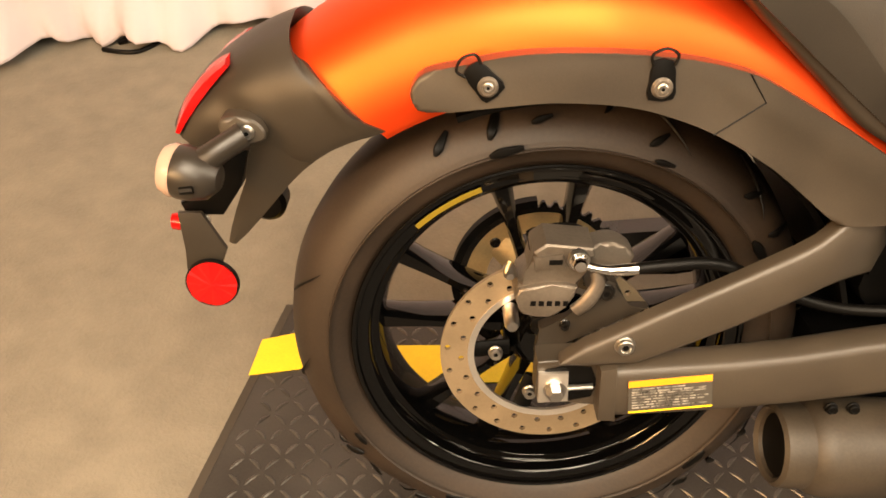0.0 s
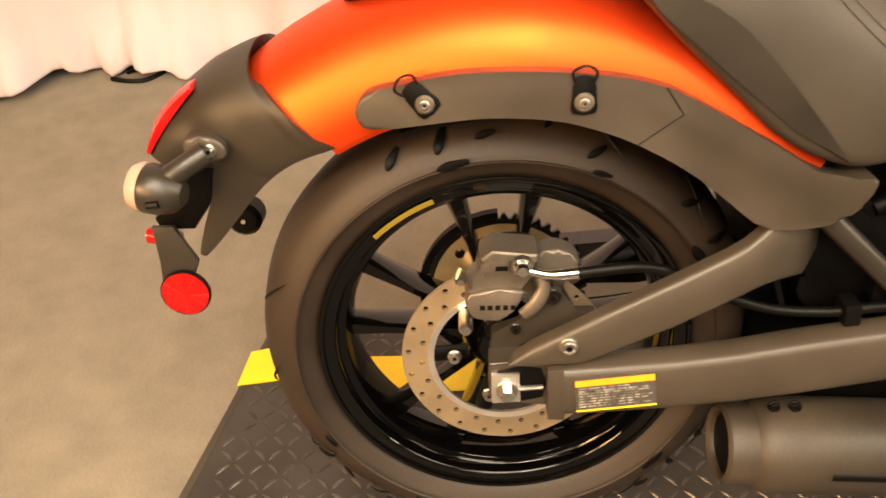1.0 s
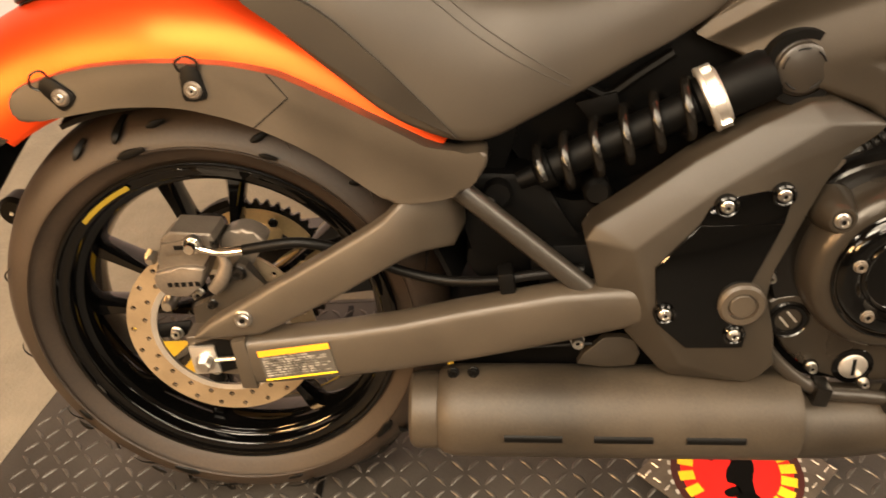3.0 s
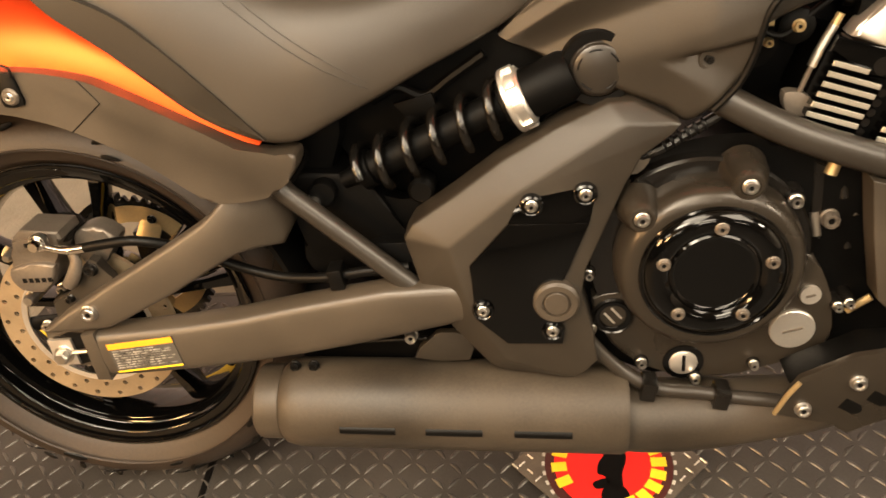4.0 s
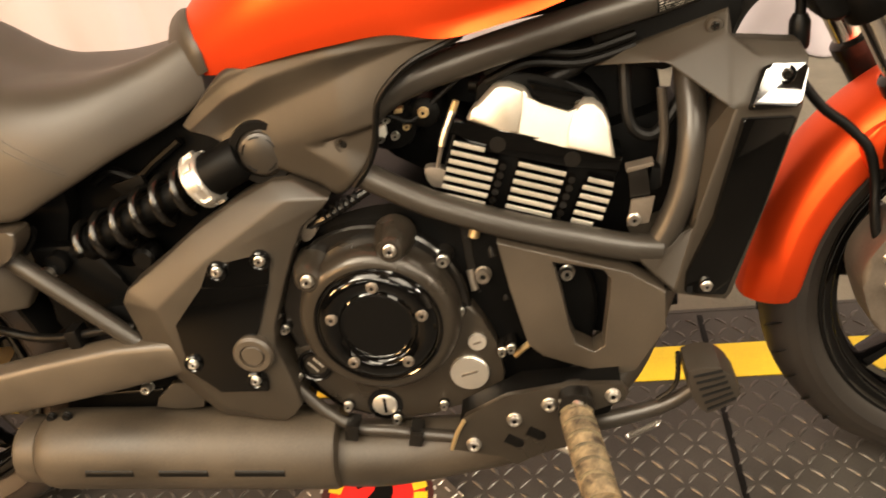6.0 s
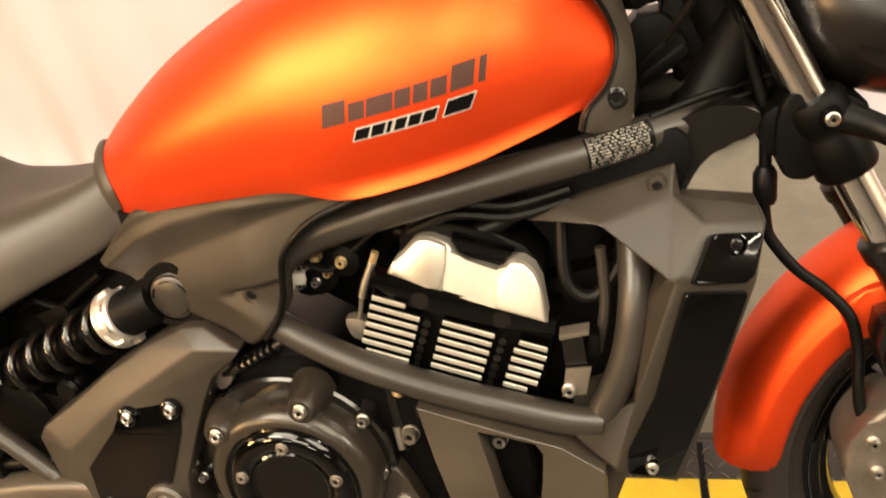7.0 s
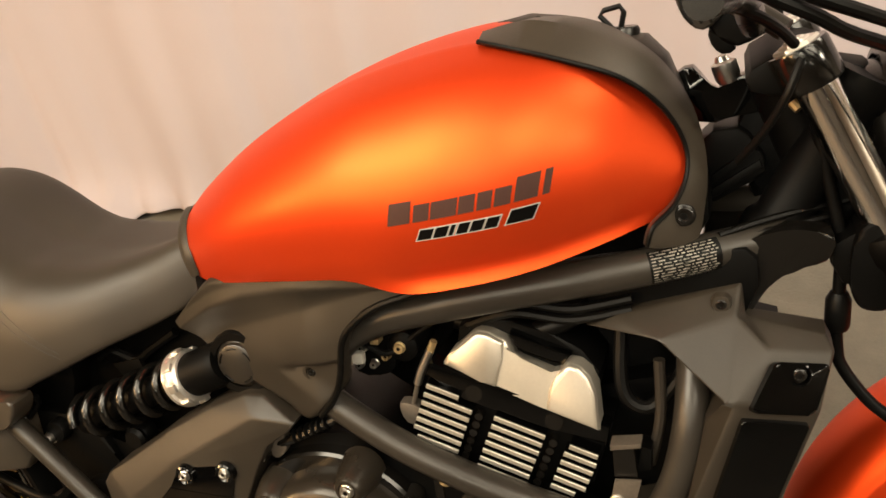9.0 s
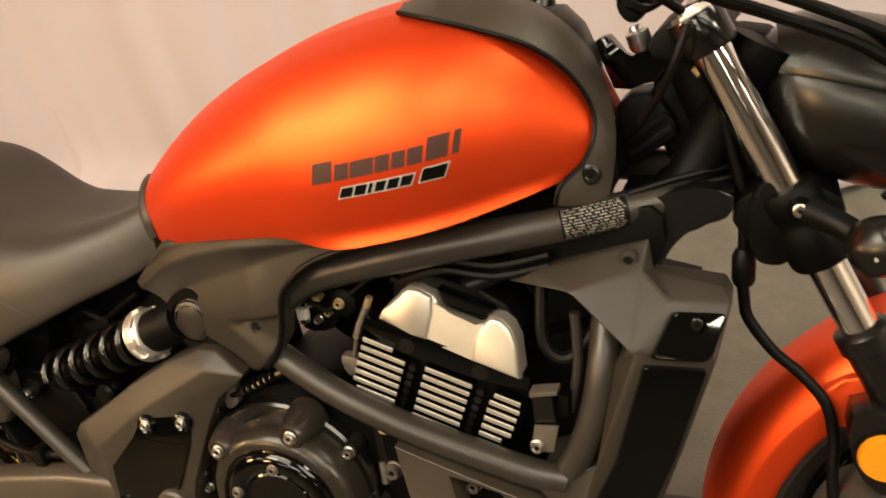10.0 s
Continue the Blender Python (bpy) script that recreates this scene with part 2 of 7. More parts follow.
def recede(co, d, eye):
    """The place d metres deeper than co, on the line of sight from eye."""
    v = Vector(co) - Vector(eye)
    return Vector(co) + v * (d / v.y)


def facets(points, faces, back, bevel=0.003, seg=2):
    """A moulded shell: flat faces between named corners, closed at a plane behind them."""
    bm = bmesh.new()
    v = {k: bm.verts.new(p) for k, p in points.items()}
    front = [bm.faces.new([v[k] for k in f.split()]) for f in faces]
    edges = list({e for f in front for e in f.edges})
    rim = [e for e in edges if len(e.link_faces) == 1]
    ex = bmesh.ops.extrude_edge_only(bm, edges=rim)["geom"]
    for g in ex:
        if isinstance(g, bmesh.types.BMVert):
            g.co.y = back
    bmesh.ops.holes_fill(bm, edges=[e for e in ex if isinstance(e, bmesh.types.BMEdge) and len(e.link_faces) == 1])
    bmesh.ops.recalc_face_normals(bm, faces=bm.faces[:])
    bmesh.ops.bevel(bm, geom=edges, offset=bevel, segments=seg, affect="EDGES", profile=0.5, clamp_overlap=True)
    return bm


def plate(corners, thick, corner=0.004, bevel=0.0015, seg=3):
    """A flat panel with rounded corners, raised by thick over the plane of its corners."""
    p = [Vector(c) for c in corners]
    n = sum(((b - a).cross(c - b) for a, b, c in zip(p, p[1:] + p[:1], p[2:] + p[:2])), Vector()).normalized()
    if n.y > 0:
        n = -n
    line = []
    for a, b, c in zip(p[-1:] + p[:-1], p, p[1:] + p[:1]):
        s, e = b + (a - b).normalized() * corner, b + (c - b).normalized() * corner
        line += [s * (1 - t) ** 2 + b * 2 * t * (1 - t) + e * t * t for t in (0, 0.25, 0.5, 0.75, 1)]
    bm = bmesh.new()
    front, rear = [bm.verts.new(q + n * thick) for q in line], [bm.verts.new(q - n * 0.003) for q in line]
    f = bm.faces.new(front)
    bm.faces.new(rear[::-1])
    for i in range(len(line)):
        j = (i + 1) % len(line)
        bm.faces.new((front[i], rear[i], rear[j], front[j]))
    bmesh.ops.bevel(bm, geom=list(f.edges), offset=bevel, segments=seg, affect="EDGES", profile=0.5, clamp_overlap=True)
    return bm


# ---- the room ----
def sheet(name, lo, hi, mat, label):
    """A flat slab of the room between two corners."""
    bm = box(lo[0], hi[0], lo[1], hi[1], lo[2], hi[2], 0)
    return tagged(part(name, bm, mat), label, kind="structure")


Z0 = -0.028  # carpet level; the platform's top is zero
# the near floor is unseen; kept dark to hold down bounce and gloss reflections
sheet("floor_near", (-6, -9, Z0 - 0.1), (7, -0.47, Z0 - 0.001), NEAR_FLOOR, "unseen dark brown floor on the near side")
sheet("floor", (-6, -0.47, Z0 - 0.1), (7, 5, Z0), CARPET, "beige grey short pile carpet floor")
sheet("ceiling", (-6, -9, 2.9), (7, 5, 3.0), CEIL, "plain painted ceiling")
sheet("wall_north", (-6, 5, Z0 - 0.1), (7, 5.1, 3.0), WALL, "plain dark brown wall")
# south and east walls are unseen; their tones set gloss and chrome reflections
sheet("wall_south", (-6, -9.1, Z0 - 0.1), (7, -9, 3.0), MID_WALL, "unseen brown grey wall for dark reflections")
sheet("wall_east", (7, -9.1, Z0 - 0.1), (7.1, 5.1, 3.0), PALE_WALL, "unseen pale wall for bright reflections")
sheet("wall_west", (-6.1, -9.1, Z0 - 0.1), (-6, 5.1, 3.0), WALL, "plain dark brown wall")


def drape():
    """A hanging cloth with uneven folds that pools a little at the floor."""
    bm = bmesh.new()
    nx, nz, rows = 420, 40, []
    for k in range(nz + 1):
        u = k / nz
        z = Z0 + 0.004 + 2.75 * u ** 1.6
        row = []
        for i in range(nx + 1):
            x = -4.0 + 9.0 * i / nx
            lean = 0.22 * math.exp(-u * 2.2)
            s = x + lean * math.sin(x * 1.3) * 0.5
            fold = 0.017 * math.sin(s * 21 + 2.2 * math.sin(s * 3.1)) + (0.003 + 0.014 * math.exp(-z / 0.25)) * math.sin(s * 47 + 3 * math.sin(s * 5.3)) + 0.03 * math.sin(s * 7.7 + 1.0)
            low = math.exp(-((z - Z0) / 0.10) ** 2)
            base = 1.47 + (-0.16 if x < -1.0 else 0) * min(1, (-1.0 - x) / 0.25 if x < -1 else 0)
            y = base + fold * (0.55 + 0.9 * low) - 0.05 * low * (1 + math.sin(s * 13 + 2 * math.sin(s * 4)))
            dz = low * 0.018 * (1 + math.sin(s * 17 + 1.7 * math.sin(s * 6)))
            row.append(bm.verts.new((x, y, z + dz)))
        rows.append(row)
    for a, b in zip(rows, rows[1:]):
        for i in range(nx):
            bm.faces.new((a[i], a[i + 1], b[i + 1], b[i]))
    ob = part("curtain", bm, CLOTH, None, sharp=80)
    mod = ob.modifiers.new("thickness", "SOLIDIFY")
    mod.thickness = 0.003
    return tagged(ob, "white cloth backdrop curtain hanging in folds", "curtain", kind="structure")


drape()

# ---- the platform ----
platform = new("platform")
tagged(platform, "low black tread plate turntable platform with yellow stripe", "platform", kind="structure")
RIM_LINE = [(-0.385, 0.37), (-0.47, 0.0), (-0.47, -0.10), (-0.38, -0.42), (2.05, -0.42), (2.2, 0.0), (2.05, 0.37)]
RIM_OUT = [(-0.405, 0.41), (-0.500, 0.0), (-0.50, -0.10), (-0.40, -0.46), (2.08, -0.46), (2.25, 0.0), (2.08, 0.41)]


def deck():
    bm = bmesh.new()
    v = [bm.verts.new((x, y, 0)) for x, y in RIM_LINE]
    f = bm.faces.new(v)
    ex = bmesh.ops.extrude_face_region(bm, geom=[f])
    for g in ex["geom"]:
        if isinstance(g, bmesh.types.BMVert):
            g.co.z = Z0 - 0.001
    return part("deck_plate", bm, PLATE, platform, "dark tread plate deck")


def deck_edge():
    bm = bmesh.new()
    a = [bm.verts.new((x, y, 0.001)) for x, y in RIM_LINE]
    b = [bm.verts.new((x, y, Z0 - 0.0015)) for x, y in RIM_OUT]
    c = [bm.verts.new((x, y, Z0 - 0.002)) for x, y in RIM_LINE]
    n = len(a)
    for i in range(n):
        j = (i + 1) % n
        bm.faces.new((a[i], a[j], b[j], b[i]))
        bm.faces.new((b[i], b[j], c[j], c[i]))
        bm.faces.new((c[i], c[j], a[j], a[i]))
    return part("edge_strip", bm, EDGE, platform, "sloping black rubber edge")


def inside(x, y):
    c, n = False, len(RIM_LINE)
    for i in range(n):
        (x0, y0), (x1, y1) = RIM_LINE[i], RIM_LINE[(i + 1) % n]
        if (y0 > y) != (y1 > y) and x < (x1 - x0) * (y - y0) / (y1 - y0) + x0:
            c = not c
    return c


def lug_pattern():
    """The raised bars of the tread plate, turned one way and the other by turns."""
    verts, faces, pitch = [], [], 0.0262
    for i in range(-30, 90):
        for j in range(-34, 16):
            x, y = 0.02 + i * pitch, j * pitch
            if not (inside(x - 0.02, y - 0.02) and inside(x + 0.02, y + 0.02)) or x > 1.95:
                continue
            a = radians(45 if (i + j) % 2 else -45)
            ux, uy = math.cos(a), math.sin(a)
            n = len(verts)
            L, W, T, bow = 0.0138, 0.0032, 0.0019, 0.0022
            low, top = [], []
            for k in range(7):
                u = -1 + k / 3
                w, c = W * math.sqrt(max(0, 1 - u * u)), bow * (1 - u * u)
                for side in (-1, 1):
                    low.append((u * L, c + side * w))
                    top.append((u * L * 0.72, c + side * w * 0.45))
            for ring, h in ((low, 0.0002), (top, T)):
                verts += [(x + a1 * ux - a2 * uy, y + a1 * uy + a2 * ux, h) for a1, a2 in ring]
            for k in range(6):
                a0, b0 = n + 2 * k, n + 14 + 2 * k
                faces += [(b0, b0 + 2, b0 + 3, b0 + 1), (a0, a0 + 2, b0 + 2, b0), (b0 + 1, b0 + 3, a0 + 3, a0 + 1)]
    me = bpy.data.meshes.new("tread_lugs")
    me.from_pydata(verts, [], faces)
    me.materials.append(LUG)
    ob = new("tread_lugs", me)
    ob.parent = platform
    return tagged(ob, "small raised tread bars", kind="stuff")


deck(), deck_edge(), lug_pattern()
for x0, x1 in ((-0.325, 0.066), (0.080, 1.262), (1.276, 2.08)):
    bm = box(x0, x1, 0.203, 0.282, 0.0004, 0.0024, 0)
    part("yellow_stripe", bm, YELLOW, platform, "painted yellow safety stripe", 80)
bm = box(-1, 1, -1, 1, 0.0004, 0.0024, 0)
for v in bm.verts:
    v.co.x, v.co.y = {(-1, -1): (-0.436, 0.220), (-1, 1): (-0.426, 0.296), (1, -1): (-0.330, 0.236), (1, 1): (-0.330, 0.322)}[(round(v.co.x), round(v.co.y))]
part("yellow_stripe", bm, YELLOW, platform, "painted yellow safety stripe", 80)
for x in (0.073, 1.269):
    part("seam", box(x - 0.005, x + 0.005, -0.41, 0.36, 0.0001, 0.0018, 0), INK, platform, "dark joint between deck plates")


# ---- the motorcycle ----
bike = new("motorcycle")
bike.matrix_world = BIKE
tagged(bike, "burnt orange cruiser motorcycle with black engine leaning on its stand", "motorcycle")


def tyre_bm(R, half, bead, cx):
    prof = [(bead, half * 0.72), (bead + 0.012, half * 0.84), (bead + 0.035, half * 0.98), (R - 0.050, half), (R - 0.031, half * 0.93), (R - 0.014, half * 0.70), (R - 0.004, half * 0.38), (R, 0)]
    prof = prof + [(r, -h) for r, h in prof[-2::-1]]
    prof += [(bead - 0.004, -half * 0.6), (bead - 0.004, half * 0.6), prof[0]]
    return lathe(prof, (cx, 0, 0), 96)


def rim_bm(lip, half, cx):
    # lip bead, short shelf, step and barrel, each with a rounded edge
    side = [(lip + 0.001, half * 0.93), (lip + 0.0015, half * 0.97), (lip, half), (lip - 0.002, half * 1.005), (lip - 0.0045, half * 0.99), (lip - 0.006, half * 0.95), (lip - 0.014, half * 0.90), (lip - 0.016, half * 0.905), (lip - 0.018, half * 0.89), (lip - 0.0195, half * 0.85), (lip - 0.021, half * 0.66), (lip - 0.023, half * 0.63), (lip - 0.027, half * 0.62), (lip - 0.0295, half * 0.60), (lip - 0.031, half * 0.55), (lip - 0.036, half * 0.25)]
    back = [(lip - 0.030, half * 0.2), (lip - 0.012, half * 0.7)]
    prof = side + [(r, -h) for r, h in side[::-1]] + [(r, -h) for r, h in back[::-1]] + back + [side[0]]
    return lathe(prof, (cx, 0, 0), 96)


def spoke_bm(cx, ang, r0, r1, w):
    """A tapered box spoke from the hub to the rim, with a raised middle rib."""
    rings = []
    for k in range(7):
        u = k / 6
        r = r0 + (r1 - r0) * u
        hw = w * (1.25 - 0.5 * math.sin(math.pi * min(1, u * 1.1)) + 0.25 * max(0, u - 0.8) * 5)
        d = 0.028 - 0.010 * u
        c, s = math.cos(ang), math.sin(ang)
        ring = []
        for t, y in ((-1, -d * 0.5), (-0.55, -d), (0.55, -d), (1, -d * 0.5), (1, d * 0.5), (0.55, d), (-0.55, d), (-1, d * 0.5)):
            ring.append((cx + r * c - t * hw * s, y, r * s + t * hw * c))
        rings.append(ring)
    return loft(rings)


def drilled_disc(cx, y, r0, r1, thick, count, rows, rh):
    """A flat steel ring with real round holes, cell by cell."""
    bm = bmesh.new()
    cells, N = count, 12
    rr = [r0 + (r1 - r0) * k / rows for k in range(rows + 1)]
    for i in range(cells):
        for k in range(rows):
            a0, a1 = 2 * math.pi * i / cells, 2 * math.pi * (i + 1) / cells
            hole = (i + k) % 2 == 0 if rows > 1 else True
            ra, rb = rr[k], rr[k + 1]
            edge = []
            for s in range(3):
                edge.append((ra, a0 + (a1 - a0) * s / 3))
            for s in range(3):
                edge.append((ra + (rb - ra) * s / 3, a1))
            for s in range(3):
                edge.append((rb, a1 - (a1 - a0) * s / 3))
            for s in range(3):
                edge.append((rb - (rb - ra) * s / 3, a0))
            P = [(cx + r * math.cos(a), r * math.sin(a)) for r, a in edge]
            if not hole:
                for yy in (y, y + thick):
                    bm.faces.new([bm.verts.new((x, yy, z)) for x, z in P])
                continue
            am, rm = (a0 + a1) / 2 + 0.0, (ra + rb) / 2
            hx, hz = cx + rm * math.cos(am), rm * math.sin(am)
            H = []
            for x, z in P:
                d = math.hypot(x - hx, z - hz)
                H.append((hx + (x - hx) / d * rh, hz + (z - hz) / d * rh))
            fr = [bm.verts.new((x, y, z)) for x, z in P]
            fh = [bm.verts.new((x, y, z)) for x, z in H]
            bh = [bm.verts.new((x, y + thick, z)) for x, z in H]
            br = [bm.verts.new((x, y + thick, z)) for x, z in P]
            for j in range(N):
                q = (j + 1) % N
                bm.faces.new((fr[j], fr[q], fh[q], fh[j]))
                bm.faces.new((fh[j], fh[q], bh[q], bh[j]))
                bm.faces.new((bh[j], bh[q], br[q], br[j]))
    for r in (r0, r1):
        n = cells * 3
        a = [bm.verts.new((cx + r * math.cos(2 * math.pi * k / n), y, r * math.sin(2 * math.pi * k / n))) for k in range(n)]
        b = [bm.verts.new((v.co.x, y + thick, v.co.z)) for v in a]
        for k in range(n):
            bm.faces.new((a[k], a[(k + 1) % n], b[(k + 1) % n], b[k]))
    bmesh.ops.remove_doubles(bm, verts=bm.verts[:], dist=1e-5)
    return bm


# rear wheel
rear = part("rear_wheel", rim_bm(0.228, 0.064, 0), GLOSS, bike, "gloss black cast rear wheel")
part("tyre", tyre_bm(0.3055, 0.077, 0.226, 0), RUBBER, rear, "dusty dark rear tyre with sipes")
for k in range(5):
    for da in (-14, 14):
        part("spoke", spoke_bm(0, radians(93.5 + 72 * k + da), 0.045, 0.197, 0.0095), GLOSS, rear)
part("hub", lathe([(0, -0.062), (0.03, -0.062), (0.034, -0.058), (0.05, -0.035), (0.056, 0), (0.05, 0.04), (0.034, 0.06), (0, 0.06)], (0, 0, 0), 40), GLOSS, rear)
part("brake_disc", drilled_disc(0, -0.080, 0.093, 0.125, 0.005, 44, 2, 0.0037), DISC, rear, "drilled steel rear brake disc")
part("disc_band", lathe([(0.0935, -0.0805), (0.0935, -0.075), (0.087, -0.074), (0.086, -0.0795), (0.0935, -0.0805)], (0, 0, 0), 72), ALU, rear, "bright inner disc band")
for k in range(5):
    a = radians(180 + 72 * k)
    part("disc_arm", tube([(0.045 * math.cos(a), -0.066, 0.045 * math.sin(a)), (0.09 * math.cos(a), -0.073, 0.09 * math.sin(a))], 0.011, 10, flat=0.45), FLAT, rear)
    bolt(rear, 0.061 * math.cos(a), -0.078, 0.061 * math.sin(a), 0.007, STEEL, "disc_bolt", "", 0.008)


SPX = 0.008


def toothed_ring():
    n, rings, bm = 44, [], bmesh.new()
    prof = [(2 * math.pi * k / (n * 4), (0.1135, 0.1135, 0.106, 0.106)[k % 4]) for k in range(n * 4)]
    for y, outer in ((0.083, 0), (0.083, 1), (0.089, 1), (0.089, 0)):
        rings.append([bm.verts.new((SPX + (r if outer else 0.099) * math.cos(a), y, (r if outer else 0.099) * math.sin(a))) for a, r in prof])
    for a, b in zip(rings, rings[1:] + rings[:1]):
        for k in range(len(a)):
            q = (k + 1) % len(a)
            bm.faces.new((a[k], a[q], b[q], b[k]))
    return bm


spk = part("sprocket", lathe([(0.072, 0.083), (0.099, 0.083), (0.099, 0.089), (0.072, 0.089), (0.072, 0.083)], (SPX, 0, 0), 60), GOLD, rear, "gold rear sprocket carrier with dark teeth")
part("sprocket_teeth", toothed_ring(), SATIN, spk, "dark toothed ring")
for k in range(5):
    a = radians(66 + 72 * k)
    part("sprocket_arm", tube([(SPX + 0.045 * math.cos(a), 0.078, 0.045 * math.sin(a)), (SPX + 0.076 * math.cos(a), 0.086, 0.076 * math.sin(a))], 0.018, 10, flat=0.3), GOLD, spk)
    bolt(spk, SPX + 0.082 * math.cos(a), 0.0828, 0.082 * math.sin(a), 0.006, SATIN, "bolt", "", 0.004)
part("chain_guard", loft([[(SPX + r * math.cos(a), y, r * math.sin(a)) for r, y in ((0.108, 0.079), (0.118, 0.079), (0.118, 0.093), (0.108, 0.093))] for a in (radians(95 + 165 * k / 40) for k in range(41))]), FLAT, rear, "dark drive chain on the sprocket")
# black inner fender close round the tyre's top and front
part("inner_fender", loft([[(r * math.cos(radians(a)), y, r * math.sin(radians(a))) for y, r in ((-0.118, 0.322), (-0.060, 0.334), (0, 0.338), (0.060, 0.334), (0.118, 0.322), (0.118, 0.316), (0, 0.332), (-0.118, 0.316))] for a in range(14, 112, 4)]), FLAT, bike, "black inner fender over the rear tyre")
# tyre sipes: curved cuts over the shoulder, and short deep ones beside them
def tyre_point(ang, u):
    """A place on the tyre's near shoulder; u runs from the side wall (0) to the crown (1)."""
    rows = [(0.0, 0.2560, -0.0798), (0.25, 0.2680, -0.0782), (0.5, 0.2830, -0.0720), (0.75, 0.2952, -0.0520), (1.0, 0.3030, -0.027)]
    r, y = catmull(rows, u)
    return (r * math.cos(radians(ang)), y, r * math.sin(radians(ang)))


SIPES = [((118, 0.40), (114, 0.66), 0.0050), ((106, 0.34), (103, 0.78), 0.0056), ((107, 0.02), (99, 0.06), 0.0058), ((97, 0.48), (92.5, 0.56), 0.0044), ((71.5, 0.30), (68, 0.56), 0.0046), ((69, 0.05), (64, 0.10), 0.0034), ((82, 0.62), (79, 0.85), 0.0036)]
for turn in (0, 144, 216, 288):
    for (a0, u0), (a1, u1), r in SIPES:
        part("sipe", tube([tyre_point(a0 + turn + (a1 - a0) * v, u0 + (u1 - u0) * v) for v in (0, 0.3, 0.7, 1)], [0.35 * r, r, 0.8 * r, 0.5 * r], 8, per=3, flat=0.45), INK, rear)
    for k in range(3):
        part("tread_groove", tube([tyre_point(turn + 14 + 24 * k + 11 * v, 0.40 + 0.55 * v) for v in (0, 0.25, 0.5, 0.75, 1)], [0.0004, 0.0010, 0.0018, 0.0018, 0.0007], 8, per=3, flat=0.6), INK, rear)
part("wall_ring", lathe([(0.252, -0.0775), (0.2535, -0.0797), (0.255, -0.0780), (0.252, -0.0775)], (0, 0, 0), 96), RUBBER, rear)
part("rim_sticker", loft([[(r * math.cos(radians(a)), -0.0618, r * math.sin(radians(a))) for a in (112 + 22 * k / 8 for k in range(9))] for r in (0.2135, 0.2195)], closed=False), OLIVE, rear, "yellow sticker on the rim")

# swing arm
arm = part("swing_arm", loft([[(x, y, z) for y, z in spline([(-0.163, t - 0.012), (-0.155, t - 0.002), (-0.135, t), (-0.122, t - 0.012), (-0.122, b + 0.012), (-0.135, b), (-0.155, b + 0.002), (-0.163, b + 0.012)], 3, True)] for x, t, b in [(0.055, 0.040, -0.028), (0.10, 0.043, -0.026), (0.18, 0.049, -0.020), (0.25, 0.058, -0.012), (0.318, 0.071, -0.002), (0.38, 0.081, 0.009), (0.431, 0.089, 0.019), (0.50, 0.092, 0.034), (0.56, 0.09, 0.05)]]), GREY, bike, "matte grey tapered swing arm")
part("end_cap", slab([(-0.021, 0.034), (0.02, 0.0365), (0.050, 0.0395), (0.050, -0.027), (0.030, -0.024), (-0.016, -0.020), (-0.021, -0.014)], -0.140, -0.11, 0.002), GREY, arm)
part("end_band", slab([(0.043, 0.040), (0.060, 0.0425), (0.064, -0.029), (0.045, -0.028)], -0.1645, -0.12, 0.0015), GREY, arm)
part("adjuster_slot", slab(rounded([(-0.012, 0.023), (0.038, 0.027), (0.040, -0.013), (-0.012, -0.016)], 2), -0.1415, -0.138, 0.0), INK, arm)
part("adjuster_block", slab([(-0.019, 0.021), (0.013, 0.022), (0.015, -0.017), (-0.018, -0.019)], -0.1455, -0.135, 0.0015), ALU, arm, "bright axle adjuster block")
part("axle_washer", lathe([(0, -0.160), (0.0125, -0.160), (0.0125, -0.157), (0, -0.157)], (-0.001, 0.0125, 0.000), 24), STEEL, arm)
part("axle_nut", lathe([(0, -0.171), (0.0075, -0.171), (0.0095, -0.169), (0.0095, -0.159), (0, -0.159)], (-0.001, 0.0125, 0.000), 6), STEEL, arm, "hexagonal axle nut")
part("adjuster_bolt", tube([(0.012, -0.146, 0.003), (0.040, -0.146, 0.005)], 0.0032, 8), STEEL, arm)
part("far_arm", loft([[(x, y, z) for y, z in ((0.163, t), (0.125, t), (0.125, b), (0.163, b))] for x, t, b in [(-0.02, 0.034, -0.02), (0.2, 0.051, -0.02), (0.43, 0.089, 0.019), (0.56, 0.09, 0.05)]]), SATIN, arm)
part("cross_piece", slab(rounded([(0.40, 0.12), (0.50, 0.12), (0.53, 0.05), (0.44, 0.04)], 3), -0.12, 0.12, 0.004), FLAT, arm)
lab = part("warning_label", slab([(0.073, 0.0265), (0.160, 0.036), (0.166, -0.007), (0.077, -0.0165)], -0.1652, -0.1635, 0.0), LABEL_WHITE, arm, "dark warning label with yellow bands and pale print")


def on_label(u, v):
    a, b, c, d = (0.073, 0.0265), (0.160, 0.036), (0.166, -0.007), (0.077, -0.0165)
    return tuple((a[i] * (1 - u) + b[i] * u) * (1 - v) + (d[i] * (1 - u) + c[i] * u) * v for i in (0, 1))


def label_bar(u0, u1, v0, v1, mat, lift=0.0):
    part("print_bar", slab([on_label(u0, v0), on_label(u1, v0), on_label(u1, v1), on_label(u0, v1)], -0.1658 - lift, -0.165, 0.0), mat, lab)


label_bar(0.0, 1.0, 0.0, 0.19, BAND)
label_bar(0.0, 1.0, 0.95, 1.0, YELLOW)
for k in range(8):
    rng, u = random.Random(40 + k), 0.04
    while u < (0.93 if k % 3 else 0.7):
        w = rng.uniform(0.05, 0.16)
        label_bar(u, min(u + w, 0.95), 0.25 + 0.083 * k, 0.25 + 0.083 * k + (0.05 if k == 1 else 0.032), PRINT)
        u += w + 0.025
